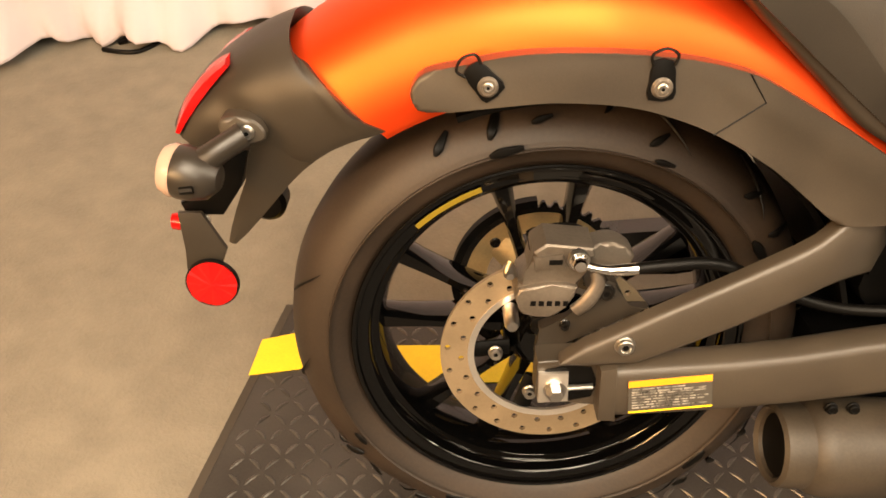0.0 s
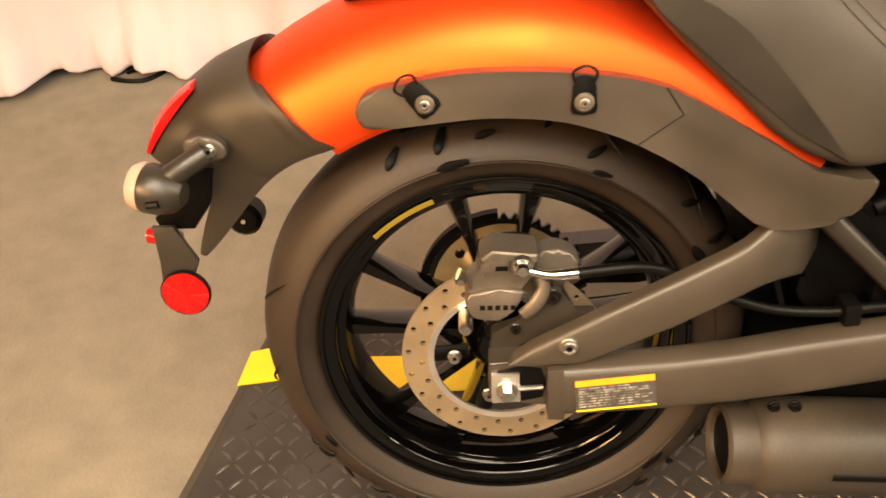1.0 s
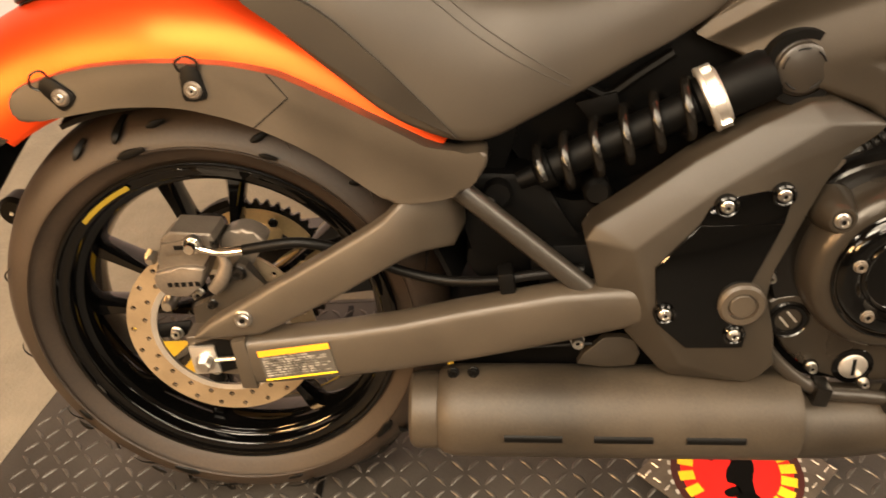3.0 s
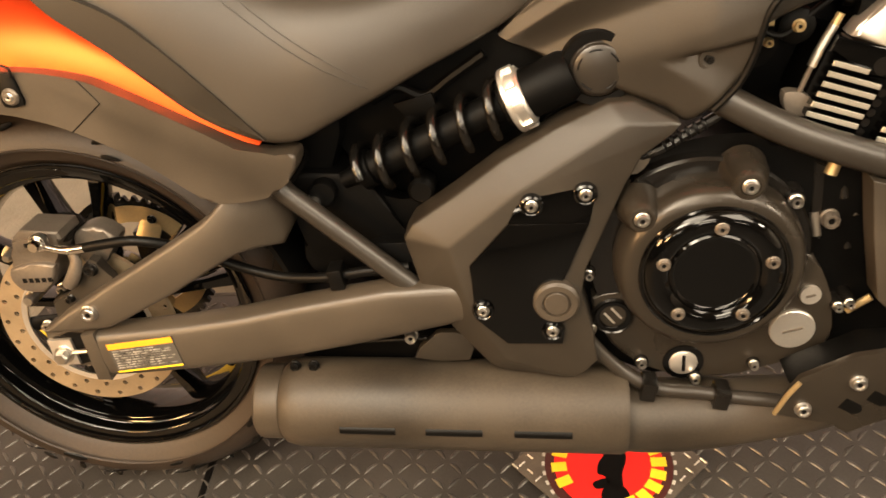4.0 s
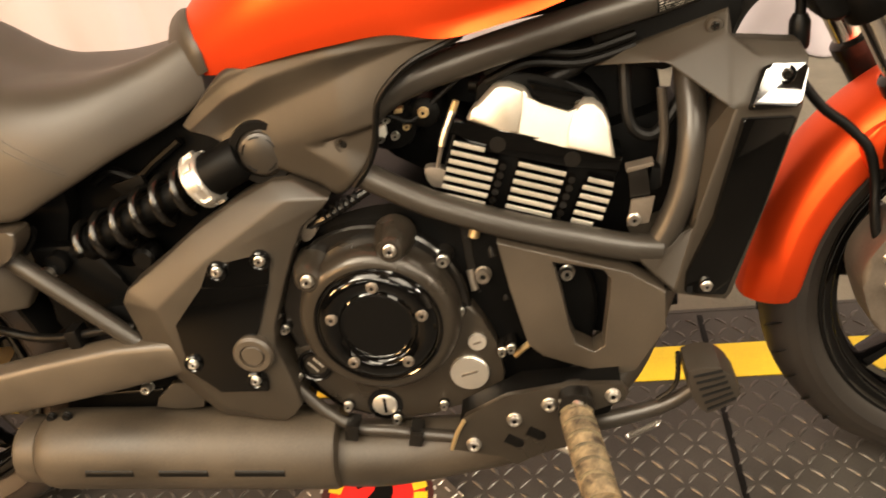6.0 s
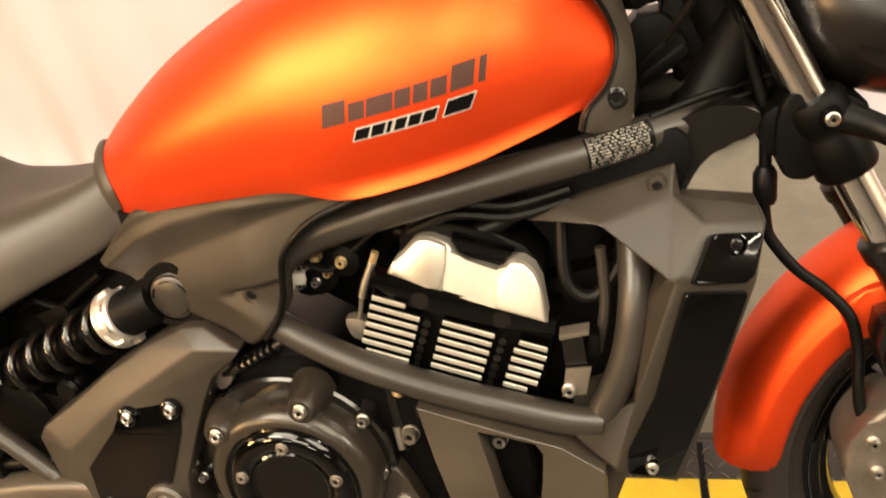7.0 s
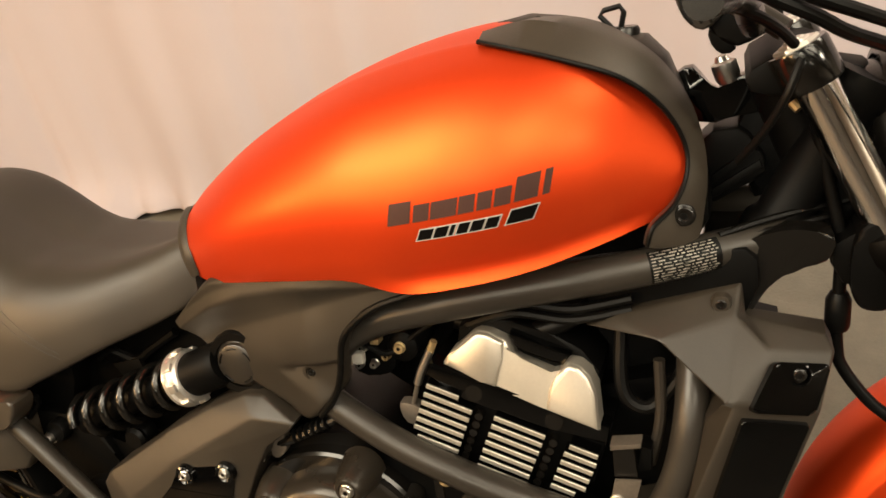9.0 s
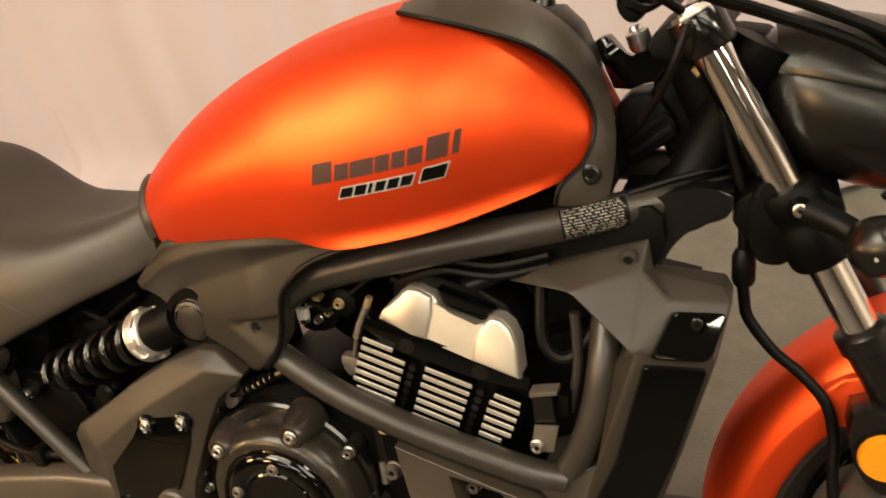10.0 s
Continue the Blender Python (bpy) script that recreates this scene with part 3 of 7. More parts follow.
# upper brace
BRACE = [(0.000, 0.047, 0.0445, 0), (0.008, 0.054, 0.0435, 0), (0.026, 0.068, 0.042, 0), (0.080, 0.098, 0.046, 0), (0.101, 0.110, 0.055, 0), (0.176, 0.151, 0.092, 0), (0.225, 0.179, 0.120, 0), (0.242, 0.190, 0.129, 0.001), (0.256, 0.203, 0.136, 0.003), (0.268, 0.214, 0.140, 0.006), (0.284, 0.217, 0.142, 0.012), (0.300, 0.218, 0.141, 0.020), (0.314, 0.218, 0.138, 0.030), (0.328, 0.217, 0.160, 0.042)]


def brace_ring(x, top, low, turn):
    """The brace's section; it turns inwards ahead of the wheel."""
    b = min(0.0065, 0.4 * (top - low))
    corners = ((-0.162 + b, low), (-0.162 + b * 0.3, low + b * 0.3), (-0.162, low + b), (-0.162, top - b), (-0.162 + b * 0.3, top - b * 0.3), (-0.162 + b, top), (-0.142, top), (-0.142, low))
    return [(x, y + turn, z) for y, z in corners]


brace = part("upper_brace", loft([brace_ring(*row) for row in BRACE]), GREY, bike, "matte grey triangular swing arm brace", 50)
bolt(brace, 0.0645, -0.162, 0.0715, 0.009, STEEL, "bolt", "", 0.007)
# flat black block that closes the view between brace and strut
part("brace_backing", slab(rounded([(0.25, 0.20), (0.40, 0.21), (0.45, 0.13), (0.46, 0.09), (0.36, 0.07), (0.325, 0.10), (0.33, 0.16)], 3), -0.10, 0.10, 0.006), FLAT, brace)
part("strut_tube", tube([(0.30, -0.13, 0.232), (0.322, -0.132, 0.213), (0.455, -0.142, 0.090), (0.49, -0.142, 0.055)], 0.0125, 14, smooth=False), TUBE, bike, "black frame strut tube")

# rear fender; it narrows towards the tail, and its side rail with it
REAR_EYE = (0.0, -0.90, 0.59)


def rail_bend(x):
    return 0.17 * max(0, 0.02 - x) if x > -0.13 else 0.0255 + 0.08 * (-0.13 - x)


def bent(bm):
    for v in bm.verts:
        d = recede(v.co, rail_bend(v.co.x) * min(1, abs(v.co.y) / 0.14), REAR_EYE) - v.co
        v.co += Vector((d.x, math.copysign(d.y, -v.co.y), d.z))
    return bm


def fender_section(th, lift=0.0):
    pts = [(-0.139, 0.338), (-0.1415, 0.350), (-0.1425, 0.365), (-0.139, 0.388), (-0.127, 0.412), (-0.104, 0.431), (-0.07, 0.443), (-0.035, 0.4485), (0, 0.450)]
    full = spline(pts + [(-y, r) for y, r in pts[-2::-1]], 3)
    out = []
    for y, r in full:
        a = radians(th + (7 * (1 - abs(y) / 0.1425) + 3.5 * min(1, max(0, (r - 0.345) / 0.03))) * max(0, min(1, (th - 108) / 12)))
        out.append((r * math.cos(a), y, r * math.sin(a)))
    inner = []
    for y, r in full[::-1]:
        a = radians(th + (7 * (1 - abs(y) / 0.1425) + 3.5 * min(1, max(0, (r - 0.345) / 0.03))) * max(0, min(1, (th - 108) / 12)))
        inner.append(((r - 0.004) * math.cos(a), y * 0.972, (r - 0.004) * math.sin(a)))
    return out + inner


fender = part("rear_fender", bent(loft([fender_section(th) for th in [120.3, 118.5, 117] + [115 - 2.5 * k for k in range(30)] + [40.2]])), ORANGE, bike, "satin burnt orange rear fender", 40)
STRIP = [(-0.146, 0.343), (-0.145, 0.331), (-0.132, 0.321), (-0.07, 0.327), (-0.023, 0.331), (0.034, 0.328), (0.074, 0.319), (0.121, 0.301), (0.181, 0.266), (0.244, 0.215), (0.262, 0.208), (0.30, 0.209), (0.329, 0.217), (0.352, 0.238), (0.358, 0.258), (0.345, 0.262), (0.312, 0.262), (0.256, 0.295), (0.207, 0.324), (0.160, 0.350), (0.137, 0.359), (0.092, 0.369), (0.024, 0.375), (-0.049, 0.374), (-0.101, 0.365), (-0.134, 0.357)]
rail = part("fender_rail", bent(slab(rounded(STRIP, 3), -0.1590, -0.124, 0.015, 6)), GREY, bike, "matte grey side rail under the fender")
part("rail_seam", tube([(0.142, -0.1588, 0.357), (0.160, -0.1592, 0.331), (0.119, -0.1588, 0.301)], 0.0009, 6, smooth=False), INK, rail)
part("rail_wire", tube([(0.358, -0.12, 0.25), (0.352, -0.115, 0.235), (0.335, -0.12, 0.215)], 0.004, 8), FLAT, rail)


def buckle(x, z, lean):
    m = Matrix.Translation(recede((x, -0.159, z), rail_bend(x), REAR_EYE)) @ pose(0, 0, 0, 0, lean, 0) @ Matrix.Scale(0.9, 4)
    tab = part("strap_tab", slab(rounded([(-0.012, -0.012), (0.012, -0.012), (0.0125, 0.004), (0.009, 0.026), (-0.009, 0.026), (-0.0125, 0.004)], 2), -0.004, 0.0, 0.001), INK, rail, "black strap tab with ring")
    tab.matrix_basis = m
    part("ring", tube([(-0.010, -0.004, 0.022), (-0.012, -0.006, 0.033), (0, -0.007, 0.039), (0.012, -0.006, 0.033), (0.010, -0.004, 0.022)], 0.0016, 8), SATIN, tab)
    part("washer", lathe([(0, -0.0075), (0.008, -0.0075), (0.0105, -0.005), (0.0105, -0.003), (0, -0.003)], (0, 0, 0), 20), CASTGREY, tab)
    bolt(tab, 0, -0.007, 0, 0.0045, STEEL, "bolt", "", 0.003)


buckle(-0.081, 0.347, -42), buckle(0.066, 0.346, -2)


# tail
TAIL = [(119.5, 0.342, 0.4495, 0.1165), (123, 0.345, 0.453, 0.1145), (127, 0.348, 0.464, 0.110), (131, 0.350, 0.473, 0.104), (135, 0.352, 0.480, 0.098), (138, 0.362, 0.484, 0.088), (141, 0.400, 0.486, 0.080), (144, 0.425, 0.486, 0.072), (146, 0.440, 0.484, 0.066)]


def tail_ring(th):
    lo, hi, w = catmull(TAIL, th)
    h = hi - lo
    half = [(-w * 0.97, lo), (-w, lo + 0.10 * h), (-w, lo + 0.35 * h), (-w * 0.95, lo + 0.60 * h), (-w * 0.80, lo + 0.82 * h), (-w * 0.5, lo + 0.95 * h), (0, hi)]
    full = spline(half + [(-y, r) for y, r in half[-2::-1]], 3)
    ring = []
    for y, r in full:
        a = radians(th + max(0, min(1, (126 - th) / 6)) * (7 * (1 - abs(y) / w) + 3.5 * min(1, max(0, (r - lo) / 0.03))))
        sink = 0.028 * min(1, abs(y) / 0.1) * max(0, min(1, (134 - th) / 12))
        ring.append((r * math.cos(a) - 0.2 * sink, y, r * math.sin(a) - 0.36 * sink))
    return ring


tail = part("tail_section", loft([tail_ring(119.8 + 26.2 * k / 30) for k in range(31)]), BROWN, bike, "matte dark tail section behind the fender", 45)


def flap(side, thick):
    rings = []
    for th, lo, hi, y in ((133, 0.351, 0.40, 0.099), (138, 0.352, 0.408, 0.087), (142, 0.3525, 0.404, 0.078), (146.5, 0.354, 0.391, 0.071), (152, 0.359, 0.386, 0.066), (156, 0.366, 0.383, 0.064), (158.5, 0.373, 0.381, 0.063)):
        a = radians(th)
        c, s = math.cos(a), math.sin(a)
        rings.append([(r * c, side * (y - d), r * s) for r, d in ((lo, 0), ((lo + hi) / 2, -0.002), (hi, 0), (hi, thick), (lo, thick))])
    return loft(rings)


part("mud_flap", flap(-1, 0.004), BROWN, tail, "matte dark mudguard blade")
part("far_flap", flap(1, 0.004), INK, tail)
def tail_lens(th0, th1, lo, hi, w, mat, name, label=""):
    rings = []
    for k in range(7):
        th = radians(th0 + (th1 - th0) * k / 6)
        bulge = math.sin(math.pi * (0.15 + 0.7 * k / 6))
        rings.append([(r * math.cos(th), y, r * math.sin(th)) for y, r in ((-w, lo), (-w * 1.02, lo + (hi - lo) * 0.6 * bulge), (-w * 0.85, lo + (hi - lo) * bulge), (w * 0.85, lo + (hi - lo) * bulge), (w, lo + (hi - lo) * 0.6 * bulge), (w, lo))])
    return part(name, loft(rings), mat, tail, label, 30)


tail_lens(134.5, 145.5, 0.470, 0.4840, 0.068, RED, "tail_light", "red tail light lens")
tail_lens(133.5, 147.0, 0.440, 0.4790, 0.062, BROWN, "tail_light_bezel")


def signal(m, parent, lens):
    """A teardrop lamp whose lens faces -x, on a short stalk that ends at +x."""
    body = part("turn_signal", lathe([(0, 0.034), (0.012, 0.032), (0.022, 0.022), (0.0265, 0.006), (0.027, -0.006), (0.0255, -0.010), (0, -0.010)], (0, 0, 0), 28, "x"), SIGNAL, parent, "grey turn signal with clear lens")
    body.matrix_basis = m
    part("signal_lens", lathe([(0.0262, -0.009), (0.0265, -0.014), (0.023, -0.022), (0.013, -0.027), (0, -0.0285)], (0, 0, 0), 28, "x"), lens, body, "clear turn signal lens")
    part("stalk", tube([(0.012, 0.002, 0.010), (0.028, 0.008, 0.026), (0.046, 0.022, 0.040)], [0.015, 0.0125, 0.013], 14), SIGNAL, body)
    part("slot", tube([(0.004, -0.0265, -0.006), (0.016, -0.0245, -0.003)], 0.004, 8), INK, body)
    return body


signal(pose(-0.366, -0.125, 0.250, 0, 8, -10), tail, CLEAR)
mount = part("signal_mount", slab(rounded([(-0.334, 0.296), (-0.309, 0.299), (-0.294, 0.289), (-0.293, 0.276), (-0.309, 0.271), (-0.333, 0.277)], 3), -0.108, -0.07, 0.005, 3), GREY, tail, "rounded grey signal mount")
bolt(mount, -0.309, -0.108, 0.284, 0.006, STEEL, "bolt")
far_sig = part("far_signal", lathe([(0, -0.006), (0.018, -0.005), (0.024, 0.002), (0.024, 0.03), (0, 0.034)], (-0.345, 0.098, 0.104), 28), INK, tail, "black far turn signal")
part("stud", lathe([(0, -0.008), (0.003, -0.008), (0.003, -0.005), (0, -0.005)], (-0.345, 0.098, 0.104), 10), PALE, far_sig)
bracket = part("plate_bracket", slab([(-0.345, 0.262), (-0.322, 0.25), (-0.336, 0.20), (-0.360, 0.165), (-0.40, 0.165), (-0.405, 0.18), (-0.365, 0.205)], -0.05, 0.04, 0.003), INK, tail, "black licence plate bracket")
bolt(bracket, -0.383, -0.050, 0.158, 0.007, STEEL, "bolt", "", 0.008)
part("reflector_stay", slab([(-0.405, 0.175), (-0.380, 0.175), (-0.358, 0.13), (-0.384, 0.065), (-0.408, 0.075), (-0.402, 0.13)], -0.064, -0.058, 0.001), BROWN, bracket)
refl = part("reflector_backing", lathe([(0, 0.001), (0.0295, 0.001), (0.0295, -0.004), (0, -0.004)], (-0.3765, -0.071, 0.093), 36), INK, bracket)
refl.matrix_basis = Matrix.Identity(4)


def star_reflector():
    bm = bmesh.new()
    n = 48
    c = bm.verts.new((-0.3765, -0.079, 0.093))
    ring = [bm.verts.new((-0.3765 + 0.0275 * math.cos(2 * math.pi * k / n), -0.0755 - (0.0015 if (k // 4) % 2 else 0), 0.093 + 0.0275 * math.sin(2 * math.pi * k / n))) for k in range(n)]
    base = [bm.verts.new((v.co.x, -0.074, v.co.z)) for v in ring]
    for k in range(n):
        q = (k + 1) % n
        bm.faces.new((c, ring[k], ring[q]))
        bm.faces.new((ring[k], base[k], base[q], ring[q]))
    return bm


part("reflector", star_reflector(), RED, bracket, "round red reflector", 10)
part("marker", lathe([(0, -0.008), (0.009, -0.008), (0.010, -0.002), (0.010, 0.008), (0, 0.008)], (-0.408, -0.05, 0.158), 16, "x"), RED, bracket, "small red marker")

# passenger pad on the fender
part("passenger_pad", loft([[(r * math.cos(radians(th)), y, r * math.sin(radians(th))) for y, r in ((-w, 0.447), (-w * 0.95, 0.447 + h * 0.7), (-w * 0.7, 0.447 + h), (0, 0.447 + h * 1.1), (w * 0.7, 0.447 + h), (w * 0.95, 0.447 + h * 0.7), (w, 0.447))] for th, w, h in [(112, 0.025, 0.006), (110, 0.045, 0.010), (100, 0.07, 0.014), (90, 0.085, 0.018), (75, 0.09, 0.03)]]), INK, bike, "black passenger pad on the fender")
part("pad_trim", tube([(0.452 * math.cos(radians(th)), -w, 0.452 * math.sin(radians(th))) for th, w in ((112, 0.02), (110, 0.045), (104, 0.062), (98, 0.074), (92, 0.084), (86, 0.088))], 0.0028, 8), SATIN, bike, "thin dark pad trim")

# seat
SEAT_ROWS = [(0.05, 0.468, 0.474, 0.07), (0.10, 0.448, 0.492, 0.125), (0.15, 0.400, 0.506, 0.142), (0.21, 0.345, 0.508, 0.149), (0.26, 0.301, 0.492, 0.151), (0.32, 0.272, 0.452, 0.151), (0.36, 0.270, 0.433, 0.151), (0.40, 0.287, 0.427, 0.150), (0.45, 0.309, 0.425, 0.142), (0.50, 0.331, 0.430, 0.128), (0.55, 0.350, 0.441, 0.108), (0.59, 0.368, 0.455, 0.092), (0.615, 0.382, 0.462, 0.080)]


def seat_ring(x):
    low, top, w = catmull(SEAT_ROWS, x)
    h = top - low
    half = [(-w * 0.94, low), (-w * 0.995, low + 0.05 * h), (-w, low + 0.25 * h), (-w * 0.97, low + 0.52 * h), (-w * 0.86, low + 0.80 * h), (-w * 0.64, low + 0.95 * h), (-w * 0.3, top - 0.006), (0, top - 0.010)]
    return [(x, y, z) for y, z in spline(half + [(-y, z) for y, z in half[-2::-1]], 3)]


seat = part("seat", loft([seat_ring(0.05 + 0.565 * k / 60) for k in range(61)]), SEAT, bike, "grey stitched vinyl rider seat", 50)


def seat_line(pts, name, r, mat, per=8):
    bm = bmesh.new()
    line = [Vector((p[0], 0, p[1])) for p in spline(pts, per)]
    return part(name, tube([tuple(snap(p.x, p.z)) for p in line], r, 6, per=1), mat, seat)


def snap(x, z):
    """The place on the near side of the seat at that x and z."""
    ring = [Vector(p) for p in seat_ring(x) if p[1] <= 0]
    for a, b in zip(ring, ring[1:]):
        if min(a.z, b.z) <= z <= max(a.z, b.z) and a.z != b.z:
            t = (z - a.z) / (b.z - a.z)
            return a.lerp(b, t) + Vector((0, -0.0004, 0))
    return min(ring, key=lambda p: abs(p.z - z))


def spline_xz(upper, lower):
    a, b = spline(upper, 4), spline(lower, 4)
    return [(p[0], p[1]) for p in a] + [(p[0], p[1]) for p in b]


for off in (0.0, 0.007):
    seat_line([(0.262 + off, 0.466 + off), (0.301 + off, 0.424 + off), (0.347 + off, 0.383 + off), (0.388 + off, 0.354 + off), (0.444, 0.322 + off)], "seam_stitch", 0.0006, BROWN)
part("seat_skirt", slab(spline_xz([(0.100, 0.462), (0.133, 0.444), (0.161, 0.437), (0.204, 0.412), (0.248, 0.369), (0.293, 0.318), (0.328, 0.276)], [(0.270, 0.310), (0.213, 0.356), (0.170, 0.392), (0.130, 0.425)]), -0.1545, -0.12, 0.003, 3), BROWN, seat, "dark lower seat panel")
# tank
TANK = [(0.56, 0.430, 0.454, 0.02, 0.4), (0.585, 0.410, 0.474, 0.052, 0.4), (0.62, 0.408, 0.504, 0.085, 0.4), (0.66, 0.414, 0.533, 0.115, 0.4), (0.70, 0.424, 0.560, 0.140, 0.4), (0.74, 0.433, 0.584, 0.158, 0.4), (0.80, 0.443, 0.614, 0.177, 0.4), (0.86, 0.449, 0.638, 0.188, 0.42), (0.92, 0.440, 0.655, 0.191, 0.44), (0.98, 0.448, 0.665, 0.188, 0.46), (1.04, 0.460, 0.664, 0.174, 0.48), (1.09, 0.472, 0.650, 0.144, 0.5), (1.13, 0.481, 0.622, 0.106, 0.5), (1.16, 0.490, 0.584, 0.078, 0.5), (1.178, 0.505, 0.545, 0.062, 0.5)]


def tank_ring(x):
    low, top, w, bulge = catmull(TANK, x)
    h = top - low
    flare = max(0, min(1, (x - 0.88) / 0.06)) * max(0, min(1, (1.17 - x) / 0.05))
    half = [(-w * (0.90 + 0.015 * flare), low), (-w * (0.93 - 0.035 * flare), low + 0.07 * h), (-w * (0.955 - 0.02 * flare), low + 0.15 * h), (-w * 0.995, low + 0.33 * h), (-w * 0.985, low + 0.50 * h), (-w * 0.90, low + 0.68 * h), (-w * 0.73, low + 0.845 * h), (-w * 0.50, low + 0.945 * h), (-w * 0.42, low + 0.962 * h), (-w * 0.2, low + 0.992 * h), (0, top)]
    return [(x, y, z) for y, z in spline(half + [(-y, z) for y, z in half[-2::-1]], 3)]


tank = part("fuel_tank", loft([tank_ring(0.56 + 0.618 * k / 72) for k in range(73)]), ORANGE, bike, "satin burnt orange teardrop fuel tank", 50)


def tank_at(x, z, off=0.0006):
    ring = [Vector(p) for p in tank_ring(x) if p[1] <= 0]
    for a, b in zip(ring, ring[1:]):
        if min(a.z, b.z) <= z <= max(a.z, b.z) and abs(a.z - b.z) > 1e-9:
            return a.lerp(b, (z - a.z) / (b.z - a.z)) + Vector((0, -off, 0.0))
    return min(ring, key=lambda p: abs(p.z - z)) + Vector((0, -off, 0))


def decal(polys, mat, name, off, label):
    """Flat shapes (u along, v up from the base line) laid onto the tank's side, one part each."""
    for poly in polys:
        bm, rows = bmesh.new(), []
        (u0, v0), (u1, v1), (u2, v2), (u3, v3) = poly
        n = 4
        for i in range(n + 1):
            a = i / n
            lo = (u0 + (u1 - u0) * a, v0 + (v1 - v0) * a)
            hi = (u3 + (u2 - u3) * a, v3 + (v2 - v3) * a)
            rows.append([bm.verts.new(tank_at(*q, off)) for q in (lo, ((lo[0] + hi[0]) / 2, (lo[1] + hi[1]) / 2), hi)])
        for a, b in zip(rows, rows[1:]):
            for k in range(2):
                bm.faces.new((a[k], b[k], b[k + 1], a[k + 1]))
        part(name, bm, mat, tank, label, 80)


def band(u0, u1, v0, v1, o, d, up, slant=0.0):
    q = lambda u, v: (o[0] + d[0] * u + up[0] * v + slant * v, o[1] + d[1] * u + up[1] * v)
    return (q(u0, v0), q(u1, v0), q(u1, v1), q(u0, v1))


# maker's mark as plain dark blocks, model mark as pale-edged strokes
O1, D1, U1 = (0.9205, 0.5125), (0.1480, 0.0235), (0.004, 0.021)
decal([band(a, b, 0, h, O1, D1, U1) for a, b, h in ((0, 0.145, 1.0), (0.165, 0.265, 0.78), (0.275, 0.435, 0.78), (0.445, 0.54, 0.78), (0.555, 0.64, 0.78), (0.655, 0.75, 0.78), (0.77, 0.90, 1.05), (0.925, 0.965, 1.05))], DECAL, "mark_block", 0.0005, "dark grey maker mark")
O2, D2, U2 = (0.946, 0.4985), (0.100, 0.0150), (0.001, 0.0105)
decal([band(a - 0.012, b + 0.012, -0.12, h + 0.12, O2, D2, U2, 0.004) for a, b, h in ((0, 0.13, 1), (0.15, 0.27, 1), (0.29, 0.33, 1), (0.36, 0.46, 1), (0.48, 0.59, 1), (0.61, 0.72, 1), (0.80, 1.02, 1.25))], PALE, "mark_edge", 0.0005, "pale edged model mark")
decal([band(a, b, 0, h, O2, D2, U2, 0.004) for a, b, h in ((0, 0.13, 1), (0.15, 0.27, 1), (0.29, 0.33, 1), (0.36, 0.46, 1), (0.48, 0.59, 1), (0.61, 0.72, 1), (0.80, 1.02, 1.25))], INK, "mark_stroke", 0.0010, "black model mark")

def seat_nose():
    """The front lip of the seat that hugs the tank's rear."""
    rows, n = [], len(tank_ring(0.7))
    for k in range(9):
        row = []
        for j in range(n):
            f = abs(j - n // 2) / (n // 2)
            f = min(1.0, f / 0.72)
            x = 0.577 + 0.050 * f
            p = Vector(tank_ring(max(0.5605, x - 0.006 * k))[j])
            out = Vector((0, p.y, p.z - 0.44))
            out.normalize()
            lift = 0.0012 + 0.009 * math.sin(min(1, k / 2.0) * math.pi / 2)
            row.append(p + out * lift + Vector((0, 0, -0.002 * max(0, k - 3))))
        rows.append(row[3:-3])
    return loft(rows, closed=False)


part("seat_nose", seat_nose(), SEAT, seat, "rolled front lip of the seat", 60)

# bezel round the front of the tank and console on its top
def ribbon(inner, outer, thick, per=5):
    a, b = spline(inner, per), spline(outer, per)
    rings = []
    for p, q in zip(a, b):
        m = (p + q) / 2 + Vector((0, -0.004, 0.001 + 0.25 * max(0, (p - q).length - 0.034)))
        back = Vector((-0.3, 1, -0.2)).normalized() * thick
        rings.append([p, m, q, q + back, p + back])
    return loft(rings)


NOSE_EYE = (1.19, -0.825, 0.735)
bez_in = [tuple(recede(p, d, NOSE_EYE)) for p, d in (((1.140, -0.128, 0.474), 0.014), ((1.146, -0.132, 0.494), 0.020), ((1.164, -0.126, 0.514), 0.034), ((1.173, -0.118, 0.540), 0.044), ((1.170, -0.114, 0.566), 0.044), ((1.153, -0.112, 0.595), 0.030), ((1.121, -0.108, 0.620), 0.010))] + [tuple(tank_at(x, z, 0.004) + Vector((0, 0, 0.003))) for x, z in ((1.074, 0.634), (1.030, 0.647), (0.990, 0.655))]
bez_out = [tuple(recede(p, d, NOSE_EYE)) for p, d in (((1.150, -0.112, 0.466), 0.012), ((1.180, -0.106, 0.472), 0.034), ((1.187, -0.100, 0.500), 0.042), ((1.189, -0.094, 0.535), 0.044), ((1.183, -0.088, 0.570), 0.050), ((1.168, -0.080, 0.605), 0.050), ((1.140, -0.068, 0.638), 0.028), ((1.092, -0.048, 0.664), 0.006), ((1.040, -0.035, 0.671), 0.0), ((0.990, -0.048, 0.664), 0.0))]
bezel = part("tank_bezel", ribbon(bez_in, bez_out, 0.02), GREY, tank, "matte grey bezel round the tank front")
# black tube put in as the dark gap between tank and bezel
part("bezel_gap_line", tube(bez_in, 0.0024, 8), INK, bezel)
bolt(bezel, 1.1700, -0.0905, 0.4912, 0.0088, SATIN, "bolt", "", 0.004)
bolt(bezel, 1.035, -0.036, 0.668, 0.003, SATIN, "bolt", "", 0.003)
